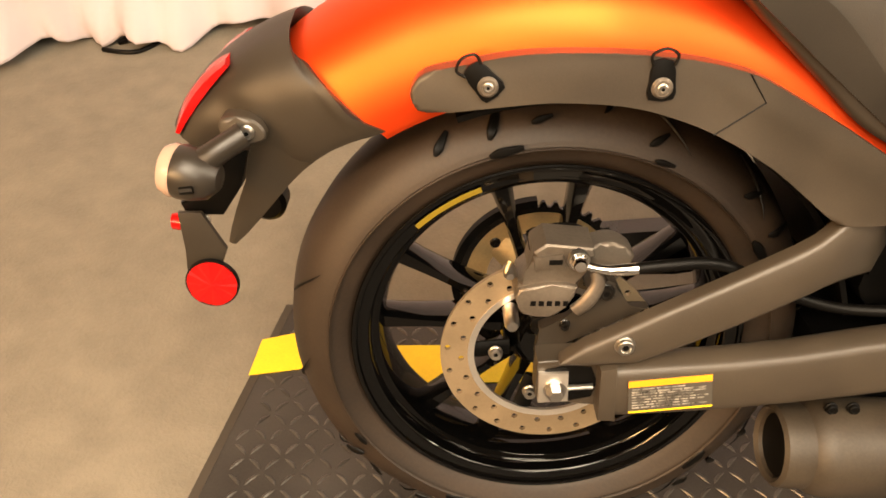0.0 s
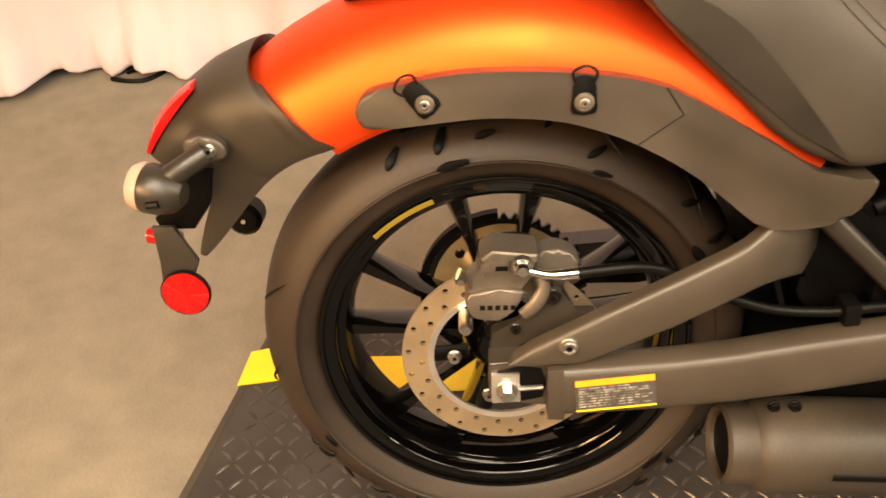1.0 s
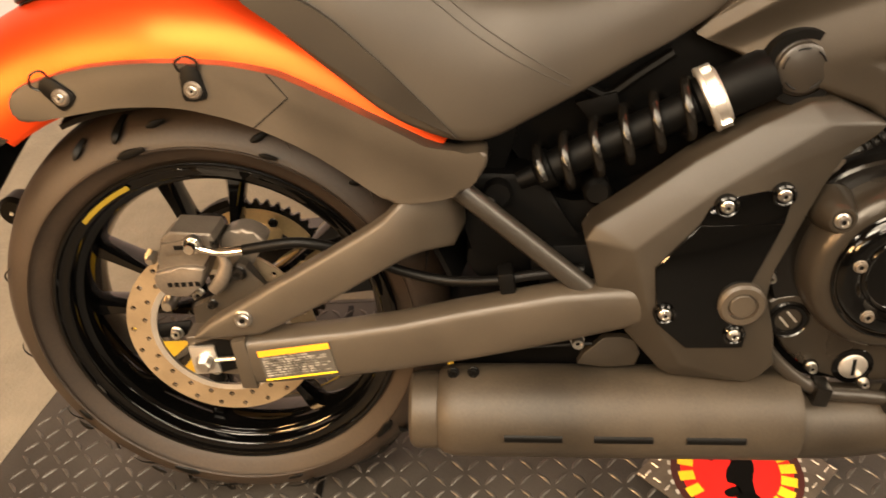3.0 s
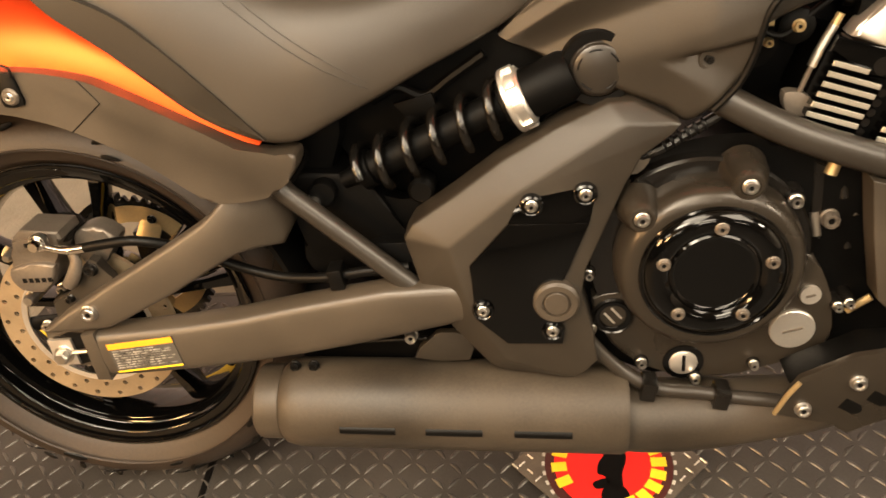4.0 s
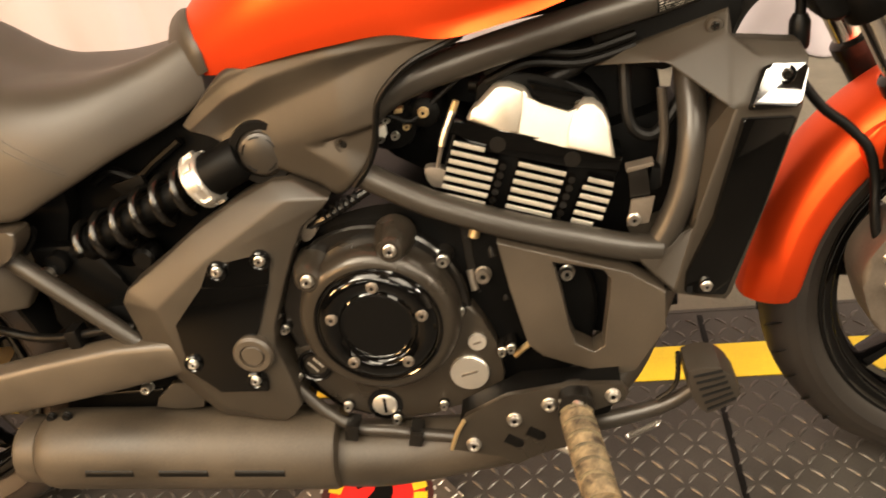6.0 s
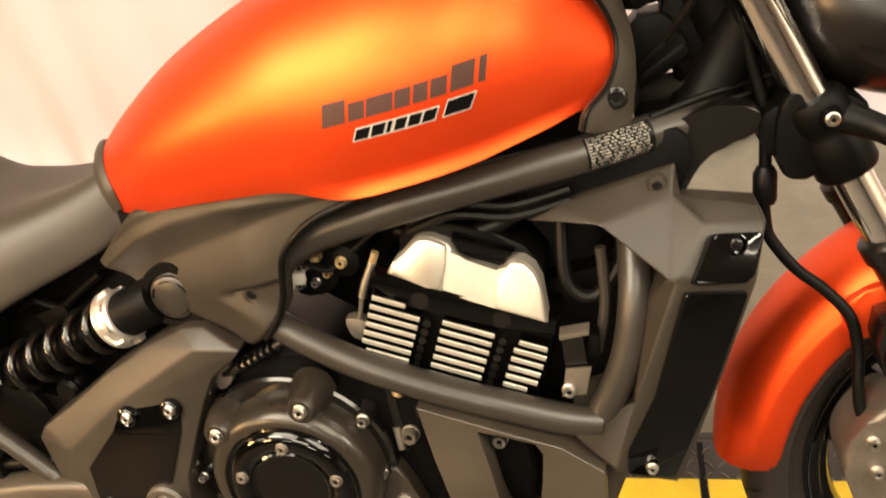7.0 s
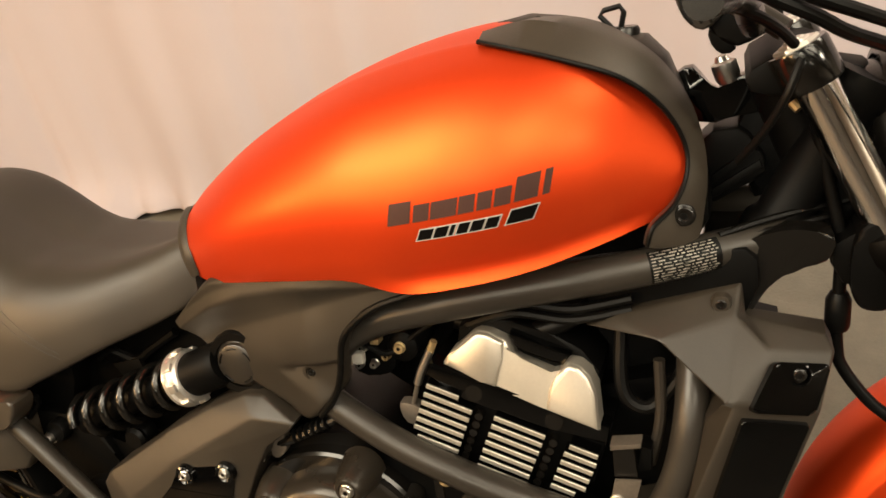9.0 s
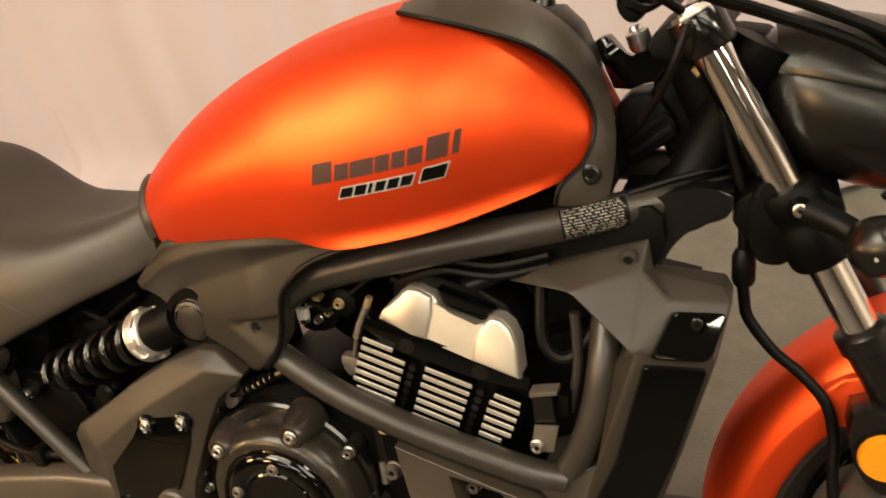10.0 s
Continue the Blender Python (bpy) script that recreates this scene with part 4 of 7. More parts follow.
part("console", loft([[(x, y, z) for y, z in ((-w, zb), (-w * 0.9, zb + (zt - zb) * 0.6), (-w * 0.55, zt), (0, zt + 0.003), (w * 0.55, zt), (w * 0.9, zb + (zt - zb) * 0.6), (w, zb))] for x, w, zb, zt in [(0.985, 0.012, 0.655, 0.663), (1.02, 0.035, 0.652, 0.669), (1.05, 0.048, 0.645, 0.665), (1.08, 0.052, 0.634, 0.653), (1.107, 0.054, 0.622, 0.644), (1.13, 0.052, 0.600, 0.642), (1.150, 0.048, 0.575, 0.622), (1.164, 0.040, 0.552, 0.590)]]), BROWN, tank, "matte dark console on the tank")
part("key_barrel", lathe([(0, 0.005), (0.011, 0.005), (0.013, 0.002), (0.013, -0.012), (0, -0.012)], (1.112, 0, 0.648), 20, turn=pose(0, 0, 0, 90)), SATIN, tank)
key = part("key", tube([(1.100, 0.0, 0.650), (1.087, 0.0, 0.664), (1.091, 0.0, 0.669), (1.106, 0.0, 0.672), (1.110, 0.0, 0.666), (1.107, 0.0, 0.652)], 0.0028, 8, smooth=False), INK, tank, "black key in the lock")

# side cover below the tank and seat; it narrows towards the seat
COVER_TOP = [(0.578, 0.354), (0.600, 0.375), (0.625, 0.398), (0.652, 0.418), (0.690, 0.428), (0.730, 0.436), (0.775, 0.444), (0.820, 0.451), (0.860, 0.454), (0.895, 0.456), (0.924, 0.453), (0.938, 0.443)]
COVER_LOW = [(0.579, 0.352), (0.598, 0.341), (0.628, 0.327), (0.665, 0.309), (0.711, 0.290), (0.745, 0.276), (0.771, 0.264), (0.817, 0.307), (0.828, 0.345), (0.852, 0.399), (0.895, 0.425), (0.938, 0.440)]
COVER_Y = [(0.57, -0.085), (0.66, -0.112), (0.735, -0.131), (0.79, -0.147), (0.94, -0.158)]
LIP_LINE = [(0.57, 0.335), (0.596, 0.353), (0.648, 0.385), (0.706, 0.408), (0.782, 0.427), (0.842, 0.433), (0.893, 0.437), (0.94, 0.440)]
SWELL_LINE = [(0.57, 0.305), (0.618, 0.336), (0.667, 0.359), (0.749, 0.388), (0.826, 0.416), (0.879, 0.431), (0.94, 0.440)]


def ramp_at(rows, x):
    """A value on the broken line through rows of (x, value)."""
    for (a, p), (b, q) in zip(rows, rows[1:]):
        if x <= b:
            return p + (q - p) * max(0, x - a) / (b - a)
    return rows[-1][1]


def cover_relief(x, z):
    """How far the cover's side lies behind its mean: a lip, a hollow below it, a swelling, a recess round the screw."""
    lip, swell = ramp_at(LIP_LINE, x), ramp_at(SWELL_LINE, x)
    gap = max(lip - swell, 0.002)
    soft = min(1, gap / 0.02)
    if z > lip:
        d = 0.0045 * min(1, (z - lip) / 0.016) - 0.0030
    elif z > swell:
        d = -0.0030 + 0.0085 * math.sin(0.5 * math.pi * (lip - z) / gap)
    else:
        k = (swell - z) / 0.055
        d = 0.0055 - 0.0075 * math.sin(min(1, k) * math.pi / 2) + 0.0035 * max(0, k - 0.8)
    d *= soft
    over = 0.327 + (x - 0.735) * 0.245 - z
    under = z - (0.327 - (x - 0.735) * 0.62)
    if x > 0.735 and over > 0 and under > 0:
        d += 0.0085 * min(1, over / 0.004) * min(1, under / 0.03)
    return d


def scooped_cover():
    """A long cover with a lip along its top, a hollow below the lip and a recess at its foot."""
    rings = []
    for p, q in zip(spline(COVER_TOP, 9), spline(COVER_LOW, 9)):
        row = []
        for k in range(49):
            x, z = p.x + (q.x - p.x) * k / 48, p.y + (q.y - p.y) * k / 48
            roll = {0: 0.006, 1: 0.002, 2: 0.0005}.get(min(k, 48 - k), 0)
            row.append((x, ramp_at(COVER_Y, x) + cover_relief(x, z) + roll, z))
        rings.append(row + [(q.x, ramp_at(COVER_Y, q.x) + 0.03, q.y), (p.x, ramp_at(COVER_Y, p.x) + 0.03, p.y)])
    return loft(rings)


cover = part("side_cover", scooped_cover(), BROWN, bike, "matte dark side cover below the tank", 50)
part("cover_edge", tube([(0.936, -0.157, 0.438), (0.913, -0.156, 0.429), (0.880, -0.155, 0.416), (0.853, -0.153, 0.396), (0.836, -0.151, 0.376), (0.829, -0.149, 0.352), (0.824, -0.147, 0.330), (0.812, -0.145, 0.302), (0.790, -0.142, 0.276)], 0.0038, 8), INK, cover)
part("screw_cup", lathe([(0, 0.004), (0.0065, 0.004), (0.0070, -0.002), (0.0105, -0.002), (0.0115, 0.003), (0.0105, 0.006), (0, 0.006)], (0.785, -0.1365, 0.3265), 24), BROWN, cover)
bolt(cover, 0.785, -0.1355, 0.3265, 0.0045, SATIN, "bolt", "", 0.004)

# frame tubes
MAIN = [(0.79, -0.118, 0.315), (0.815, -0.118, 0.355), (0.86, -0.117, 0.383), (0.93, -0.115, 0.402), (1.0, -0.111, 0.417), (1.135, -0.086, 0.438), (1.21, -0.050, 0.446), (1.27, -0.02, 0.448)]
part("main_tube", tube(MAIN, 0.0185, 20), TUBE, bike, "black tubular main frame rail")
part("far_tube", tube([(0.80, 0.118, 0.335), (0.86, 0.117, 0.383), (1.0, 0.112, 0.419), (1.135, 0.094, 0.449), (1.27, 0.03, 0.462)], 0.0185, 16), TUBE, bike)
part("lower_tube", tube([(0.770, -0.118, 0.305), (0.800, -0.125, 0.283), (0.86, -0.132, 0.250), (0.907, -0.136, 0.230), (0.97, -0.138, 0.207), (1.04, -0.138, 0.186), (1.10, -0.136, 0.168), (1.135, -0.13, 0.160)], 0.0165, 18), TUBE, bike, "black tubular engine cradle rail")
part("down_tube", tube([(1.176, -0.050, 0.385), (1.178, -0.072, 0.35), (1.177, -0.108, 0.295), (1.168, -0.12, 0.24), (1.152, -0.124, 0.195), (1.128, -0.126, 0.15)], 0.0165, 18), TUBE, bike, "black frame down tube")
head = part("steering_head", lathe([(0, -0.10), (0.030, -0.10), (0.033, -0.095), (0.033, -0.07), (0.027, -0.06), (0.027, 0.06), (0.033, 0.07), (0.033, 0.09), (0, 0.09)], (1.285, 0, 0.515), 28, turn=pose(0, 0, 0, 0, 27, 0) @ pose(0, 0, 0, 90)), FLAT, bike, "black steering head tube")
part("gusset", slab(rounded([(1.185, 0.446), (1.214, 0.452), (1.249, 0.464), (1.275, 0.466), (1.300, 0.458), (1.294, 0.436), (1.266, 0.426), (1.245, 0.408), (1.231, 0.384), (1.224, 0.376), (1.217, 0.392), (1.214, 0.418), (1.190, 0.428)], 3), -0.058, 0.055, 0.010, 3), SATIN, head)




def tube_label():
    """The stretch of the upper frame rail that bears the sticker."""
    return spline(MAIN, 6)[29:36]


def wrap(a0, a1, s0, s1, mat, lift, name, parent, label=""):
    base = tube_label()
    bm = bmesh.new()
    rows = []
    for k in range(5):
        u = 0.17 + 0.76 * (s0 + (s1 - s0) * k / 4)
        i = min(int(u * (len(base) - 1)), len(base) - 2)
        p = base[i].lerp(base[i + 1], u * (len(base) - 1) - i)
        d = (base[i + 1] - base[i]).normalized()
        side = d.cross(Vector((0, 0, 1))).normalized()
        up = side.cross(d).normalized()
        rows.append([bm.verts.new(p + (0.0189 + lift) * (math.cos(radians(a)) * side + math.sin(radians(a)) * up)) for a in (a0 + (a1 - a0) * j / 5 for j in range(6))])
    for a, b in zip(rows, rows[1:]):
        for j in range(5):
            bm.faces.new((a[j], b[j], b[j + 1], a[j + 1]))
    return part(name, bm, mat, parent, label, 80)


rail_label = wrap(-45, 66, 0.0, 1.0, INK, 0.0, "frame_label", bike, "black frame sticker with pale print")
for k in range(11):
    u, rng = 0.03, random.Random(k)
    while u < 0.9:
        w = rng.uniform(0.025, 0.13)
        wrap(60 - 9.2 * k, 56.2 - 9.2 * k, u, min(u + w, 0.97), PRINT, 0.0004, "print_bar", rail_label)
        u += w + 0.03

# ---- shock absorber ----
S0, S1 = Vector((0.372, -0.098, 0.194)), Vector((0.672, -0.108, 0.322))
SD = (S1 - S0).normalized()
SHOCK_M = Matrix.Translation(S0) @ SD.to_track_quat("Y", "Z").to_matrix().to_4x4()
SL = (S1 - S0).length


def on_shock(profile, name, mat, parent, label="", n=32):
    bm = lathe(profile, (0, 0, 0), n)
    bmesh.ops.transform(bm, matrix=SHOCK_M, verts=bm.verts[:])
    return part(name, bm, mat, parent, label)


shock = on_shock([(0, 0.02), (0.010, 0.02), (0.012, 0.04), (0.0225, 0.045), (0.0225, 0.06), (0.0185, 0.062), (0.0185, 0.225), (0.026, 0.228), (0.0275, 0.235), (0.0275, SL - 0.028), (0.024, SL - 0.02), (0, SL - 0.02)], "rear_shock", FLAT, bike, "black rear shock absorber with coil spring")


def coil():
    pts, turns = [], 5.6
    n = int(turns * 22)
    for k in range(n + 1):
        u = k / n
        a = 2 * math.pi * turns * u
        dead = 0.045 + 0.175 * (u if u > 0.15 else u * 0.6 + 0.06 * (u / 0.15))
        pts.append(tuple(SHOCK_M @ Vector((0.0285 * math.cos(a), 0.05 + 0.172 * max(0, (u - 0.1) / 0.9) ** 0.98 + 0.012 * min(1, u / 0.12), 0.0285 * math.sin(a)))))
    return tube(pts, 0.0056, 12, per=1)


part("coil_spring", coil(), SPRING, shock, "gloss black coil spring")
collar = on_shock([(0.020, 0.234), (0.0345, 0.234), (0.0360, 0.2355), (0.0360, 0.2395), (0.0325, 0.241), (0.0325, 0.251), (0.030, 0.254), (0.026, 0.255), (0.020, 0.234)], "preload_collar", ALU, shock, "bright preload collar")
for k in range(8):
    a = 2 * math.pi * k / 8
    bm = box(-0.005, 0.005, 0.240, 0.251, 0.0315, 0.0362, 0.001)
    bmesh.ops.transform(bm, matrix=SHOCK_M @ Matrix.Rotation(a, 4, "Y"), verts=bm.verts[:])
    part("collar_tooth", bm, ALU, collar)
part("shock_eye", lathe([(0, -0.02), (0.014, -0.02), (0.016, -0.016), (0.016, 0.03), (0, 0.03)], (0.366, -0.095, 0.192), 24), FLAT, shock)
capb = part("shock_cap", lathe([(0, -0.112), (0.0225, -0.112), (0.0255, -0.110), (0.027, -0.106), (0.030, -0.104), (0.0312, -0.098), (0.0312, -0.065), (0, -0.065)], (0.679, -0.011, 0.319), 40), SIGNAL, bike, "round dark cap on the shock mount")
part("cap_ring", lathe([(0.0300, -0.108), (0.0385, -0.108), (0.0400, -0.104), (0.0400, -0.08), (0.0300, -0.08), (0.0300, -0.108)], (0.679, -0.011, 0.319), 40), INK, capb)
for a0 in (20, 80, 140, 215, 290):
    part("cap_groove", tube([(0.679 + 0.0212 * math.cos(radians(a0 + k * 7)), -0.1232, 0.319 + 0.0212 * math.sin(radians(a0 + k * 7))) for k in range(6)], 0.0011, 6, per=2), INK, capb)
bolt(shock, 0.355, -0.112, 0.183, 0.008, STEEL, "bolt", "", 0.01)
link = part("shock_link", slab(rounded([(0.345, 0.205), (0.375, 0.205), (0.45, 0.165), (0.50, 0.17), (0.50, 0.12), (0.42, 0.115), (0.36, 0.165)], 3), -0.088, -0.06, 0.004), FLAT, bike, "black shock link plate")
bolt(link, 0.418, -0.089, 0.131, 0.008, STEEL, "bolt", "", 0.01), bolt(link, 0.474, -0.10, 0.153, 0.007, STEEL, "bolt", "", 0.01)
part("bump_stop", lathe([(0, -0.10), (0.012, -0.10), (0.016, -0.095), (0.012, -0.088), (0.016, -0.082), (0.016, -0.07), (0, -0.07)], (0.478, 0, 0.182), 20), INK, link)
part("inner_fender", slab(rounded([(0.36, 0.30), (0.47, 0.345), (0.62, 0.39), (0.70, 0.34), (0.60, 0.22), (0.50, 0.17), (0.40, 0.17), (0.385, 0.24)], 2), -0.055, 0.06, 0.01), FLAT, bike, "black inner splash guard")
# two flat black blocks added to keep the gaps behind shock and fender dark
part("shock_backing", slab(rounded([(0.43, 0.19), (0.56, 0.27), (0.67, 0.30), (0.70, 0.20), (0.68, 0.05), (0.52, 0.05), (0.45, 0.10)], 2), -0.048, 0.08, 0.008, 2), FLAT, bike, "flat black block behind the shock")
part("fender_end_block", slab(rounded([(0.255, 0.215), (0.30, 0.20), (0.375, 0.21), (0.395, 0.30), (0.36, 0.335), (0.29, 0.315)], 2), -0.085, 0.125, 0.006, 2), FLAT, bike, "flat black block at the fender's front end")
part("wire_sleeve", tube([(0.43, -0.07, 0.285), (0.46, -0.075, 0.30), (0.49, -0.07, 0.287), (0.52, -0.07, 0.305), (0.56, -0.07, 0.33)], 0.006, 8), INK, bike)
part("clip_plate", slab([(0.455, 0.282), (0.50, 0.292), (0.505, 0.27), (0.47, 0.262)], -0.078, -0.07, 0.002), INK, bike)

# ---- pivot cover ----
def lean_in(bm):
    """Leans the upper half of the pivot cover towards the engine."""
    for v in bm.verts:
        d = 0.085 * max(0, v.co.z - 0.06)
        v.co += Vector((-0.12, 1, -0.36)) * d
    return bm


EDGE_XZ = {"a": (0.690, 0.295), "b": (0.716, 0.296), "n": (0.560, -0.034), "o": (0.546, -0.025), "p": (0.506, 0.029), "q": (0.474, 0.088), "r": (0.461, 0.150), "s": (0.472, 0.167), "t": (0.519, 0.197), "u": (0.576, 0.237), "v": (0.640, 0.273)}
FACE_XZ = {"c": (0.760, 0.274), "d": (0.752, 0.262), "e": (0.722, 0.240), "f": (0.704, 0.208), "g": (0.683, 0.160), "h": (0.662, 0.112), "i": (0.656, 0.080), "j": (0.668, 0.030), "k": (0.672, -0.012), "l": (0.658, -0.028), "m": (0.644, -0.036), "A": (0.706, 0.276), "B": (0.592, 0.206), "C": (0.512, 0.143), "D": (0.530, 0.060), "E": (0.566, -0.008)}
corners = {k: (x, -0.153, z) for k, (x, z) in EDGE_XZ.items()} | {k: (x, -0.169, z) for k, (x, z) in FACE_XZ.items()}
pivot = part("pivot_cover", lean_in(facets(corners, ["A c d e f g h i j k l m E D C B", "a b A", "b c A", "v a A", "u v A B", "t u B", "s t B C", "r s C", "q r C", "p q C D", "o p D E", "n o E", "m n E"], -0.11, 0.003, 3)), BROWN, bike, "matte dark swing arm pivot cover", 25)
ins = part("gloss_insert", lean_in(slab([(0.667, 0.170), (0.638, 0.102), (0.616, 0.082), (0.611, 0.062), (0.628, 0.044), (0.636, 0.036), (0.633, 0.016), (0.570, 0.018), (0.536, 0.053), (0.534, 0.122), (0.580, 0.172)], -0.1730, -0.15, 0.002, 3)), GLOSS, pivot, "gloss black insert panel")


def rolled_head(bl, br, tl, tr, y0, depth):
    """The upper end of a panel, which rolls back from its face."""
    rings = []
    for k in range(9):
        v = k / 8
        a, b = Vector(bl).lerp(Vector(tl), v), Vector(br).lerp(Vector(tr), v)
        row = [a.lerp(b, u / 6) for u in range(7)]
        rings.append([(p.x, y0 + depth * v ** 1.5 + 0.002 * (abs(u / 3 - 1)) ** 6, p.y) for u, p in enumerate(row)] + [(b.x, -0.15, b.y), (a.x, -0.15, a.y)])
    return loft(rings)


part("insert_head", lean_in(rolled_head((0.580, 0.172), (0.667, 0.170), (0.594, 0.198), (0.677, 0.212), -0.1730, 0.0035)), GLOSS, ins)
for x, y, z in ((0.605, -0.1635, 0.189), (0.662, -0.1630, 0.199), (0.545, -0.1740, 0.065), (0.622, -0.1745, 0.035)):
    part("bolt_boss", lathe([(0.0075, -0.0005), (0.0100, -0.0025), (0.0122, -0.0010), (0.0130, 0.006), (0.0075, 0.006), (0.0075, -0.0005)], (x, y, z), 24), GLOSS, ins)
    bolt(ins, x, y, z, 0.0058, STEEL, "bolt", "", 0.005)
part("pivot_boss", lathe([(0, -0.178), (0.013, -0.178), (0.0145, -0.176), (0.0145, -0.1745), (0.0165, -0.1745), (0.0165, -0.1785), (0.023, -0.1785), (0.026, -0.175), (0.026, -0.15), (0, -0.15)], (0.6275, 0, 0.074), 32), GREY, pivot)

# ---- engine ----
engine = part("engine", slab(rounded([(0.668, 0.12), (0.650, 0.04), (0.663, -0.018), (0.720, -0.060), (0.795, -0.080), (0.897, -0.052), (0.950, -0.04), (1.02, -0.02), (1.06, 0.06), (1.05, 0.14), (0.99, 0.19), (0.918, 0.205), (0.86, 0.235), (0.80, 0.24), (0.74, 0.225), (0.70, 0.195)], 3), -0.118, 0.12, 0.012, 3), FLAT, bike, "black parallel twin engine")
part("clutch_flange", lathe([(0, -0.138), (0.118, -0.138), (0.121, -0.135), (0.121, -0.11), (0, -0.11)], (0.785, 0, 0.102), 56), SPRING, engine)
dome = part("clutch_cover", lathe([(0.0, -0.177), (0.080, -0.177), (0.0865, -0.1762), (0.092, -0.1735), (0.0965, -0.168), (0.0995, -0.160), (0.1015, -0.148), (0.103, -0.12), (0, -0.12)], (0.793, 0, 0.105), 64), CASE, engine, "satin black round clutch cover")
part("cover_ring", lathe([(0.0, -0.1782), (0.042, -0.1782), (0.0435, -0.1795), (0.046, -0.1800), (0.048, -0.1785), (0.052, -0.1815), (0.058, -0.1835), (0.064, -0.1835), (0.069, -0.1818), (0.0725, -0.1790), (0.0745, -0.1765), (0.0755, -0.1785), (0.0775, -0.1795), (0.0795, -0.1785), (0.080, -0.176), (0, -0.176)], (0.795, 0, 0.106), 64), GLOSS, dome, "gloss black clutch inspection ring")
for x, z in ((0.798, 0.163), (0.741, 0.123), (0.852, 0.121), (0.758, 0.060), (0.826, 0.057)):
    bolt(dome, x, -0.1830, z, 0.0062, CASTGREY, "bolt", "", 0.005)
for x, z in ((0.825, 0.205), (0.719, 0.173)):
    part("bolt_boss", lathe([(0, -0.1740), (0.0085, -0.1740), (0.0105, -0.1765), (0.0135, -0.1760), (0.0160, -0.1728), (0.0180, -0.168), (0.0205, -0.160), (0.0245, -0.146), (0.0265, -0.128), (0, -0.128)], (x, 0, z), 28), CASE, dome)
    bolt(dome, x, -0.1745, z, 0.0070, STEEL, "bolt", "", 0.006)
part("lower_case", slab(rounded([(0.668, 0.055), (0.69, -0.01), (0.735, -0.045), (0.80, -0.064), (0.86, -0.05), (0.93, -0.022), (0.935, 0.02), (0.925, 0.065), (0.89, 0.11), (0.80, 0.06), (0.72, 0.06)], 3), -0.139, -0.10, 0.006, 3), CASE, engine, "satin black lower engine case")
for r, x, z, nm in ((0.0255, 0.893, 0.006, "oil_plug"), (0.0118, 0.908, 0.052, "small_plug")):
    pl = part(nm, lathe([(0, -0.1435), (r * 0.95, -0.1435), (r, -0.142), (r, -0.13), (0, -0.13)], (x, 0, z), 36), ALU, engine, "round bright aluminium plug")
    part("plug_slot", box(-r * 0.45, r * 0.45, -0.1441, -0.142, -0.0016, 0.0016, 0.0005, m=Matrix.Translation((x, 0, z)) @ pose(0, 0, 0, 0, -15, 0)), CASTGREY, pl)
cap = part("oil_filler", lathe([(0, -0.1425), (0.0150, -0.1425), (0.0165, -0.1415), (0.0165, -0.13), (0, -0.13)], (0.774, 0, -0.0385), 36), ALU, engine, "oil cap with a bright slotted rim")
part("cap_bar", box(0.7722, 0.7763, -0.1432, -0.14, -0.050, -0.027, 0.0003), INK, cap)
part("cap_seat", lathe([(0.0165, -0.1405), (0.0235, -0.1405), (0.0245, -0.138), (0.0165, -0.138), (0.0165, -0.1405)], (0.774, 0, -0.0385), 36), GLOSS, cap)
win = part("sight_glass", lathe([(0, -0.137), (0.014, -0.137), (0.016, -0.142), (0.020, -0.142), (0.022, -0.138), (0.022, -0.12), (0, -0.12)], (0.692, 0, 0.030), 32), GLOSS, engine, "black sight glass window")
# bright bars stand in for reflections in the sight glass
for d in (-0.0052, 0.0052):
    part("glass_glint", box(-0.0095, 0.0095, -0.1395, -0.1365, d - 0.0014, d + 0.0014, 0.0005, m=Matrix.Translation((0.692, 0, 0.030)) @ pose(0, 0, 0, 0, 52, 0)), ALU, win)
part("glass_rim", lathe([(0.0200, -0.1400), (0.0225, -0.1425), (0.0245, -0.1400), (0.0245, -0.135), (0.0200, -0.135), (0.0200, -0.1400)], (0.692, 0, 0.030), 36), SPRING, win)
for x, z, r in ((0.880, 0.171, 0.0065), (0.892, 0.100, 0.005), (0.665, 0.090, 0.005), (0.667, 0.016, 0.005), (0.725, -0.035, 0.0055), (0.788, -0.060, 0.0055), (0.854, -0.041, 0.005), (0.938, 0.037, 0.0048), (0.950, 0.041, 0.0048), (0.658, 0.112, 0.005), (0.70, 0.212, 0.006)):
    part("bolt_boss", lathe([(0, -0.143), (r * 1.5, -0.143), (r * 1.9, -0.12), (0, -0.10)], (x, 0, z), 16), SATIN, engine)
    bolt(engine, x, -0.143, z, r, STEEL, "bolt", "", 0.008)
for x0, x1, z0, z1, y in ((0.902, 0.914, 0.110, 0.205, -0.120), (0.930, 0.941, 0.085, 0.195, -0.112), (0.952, 0.960, 0.075, 0.170, -0.104)):
    part("case_web", slab([(x0, z1), (x1, z1 - 0.006), (x1 + 0.004, z0), (x0 + 0.003, z0 + 0.004)], y, -0.09, 0.003, 3), SATIN, engine)
part("starter_cover", slab(rounded([(0.90, 0.205), (0.955, 0.20), (0.968, 0.12), (0.955, 0.07), (0.915, 0.08), (0.90, 0.14)], 3), -0.115, -0.08, 0.006, 3), FLAT, engine)
part("sensor", tube([(0.927, -0.118, 0.215), (0.918, -0.122, 0.19)], 0.007, 12), GOLD, engine, "copper coloured sensor")
bolt(engine, 0.924, -0.120, 0.137, 0.009, CASTGREY, "bolt", "", 0.012)
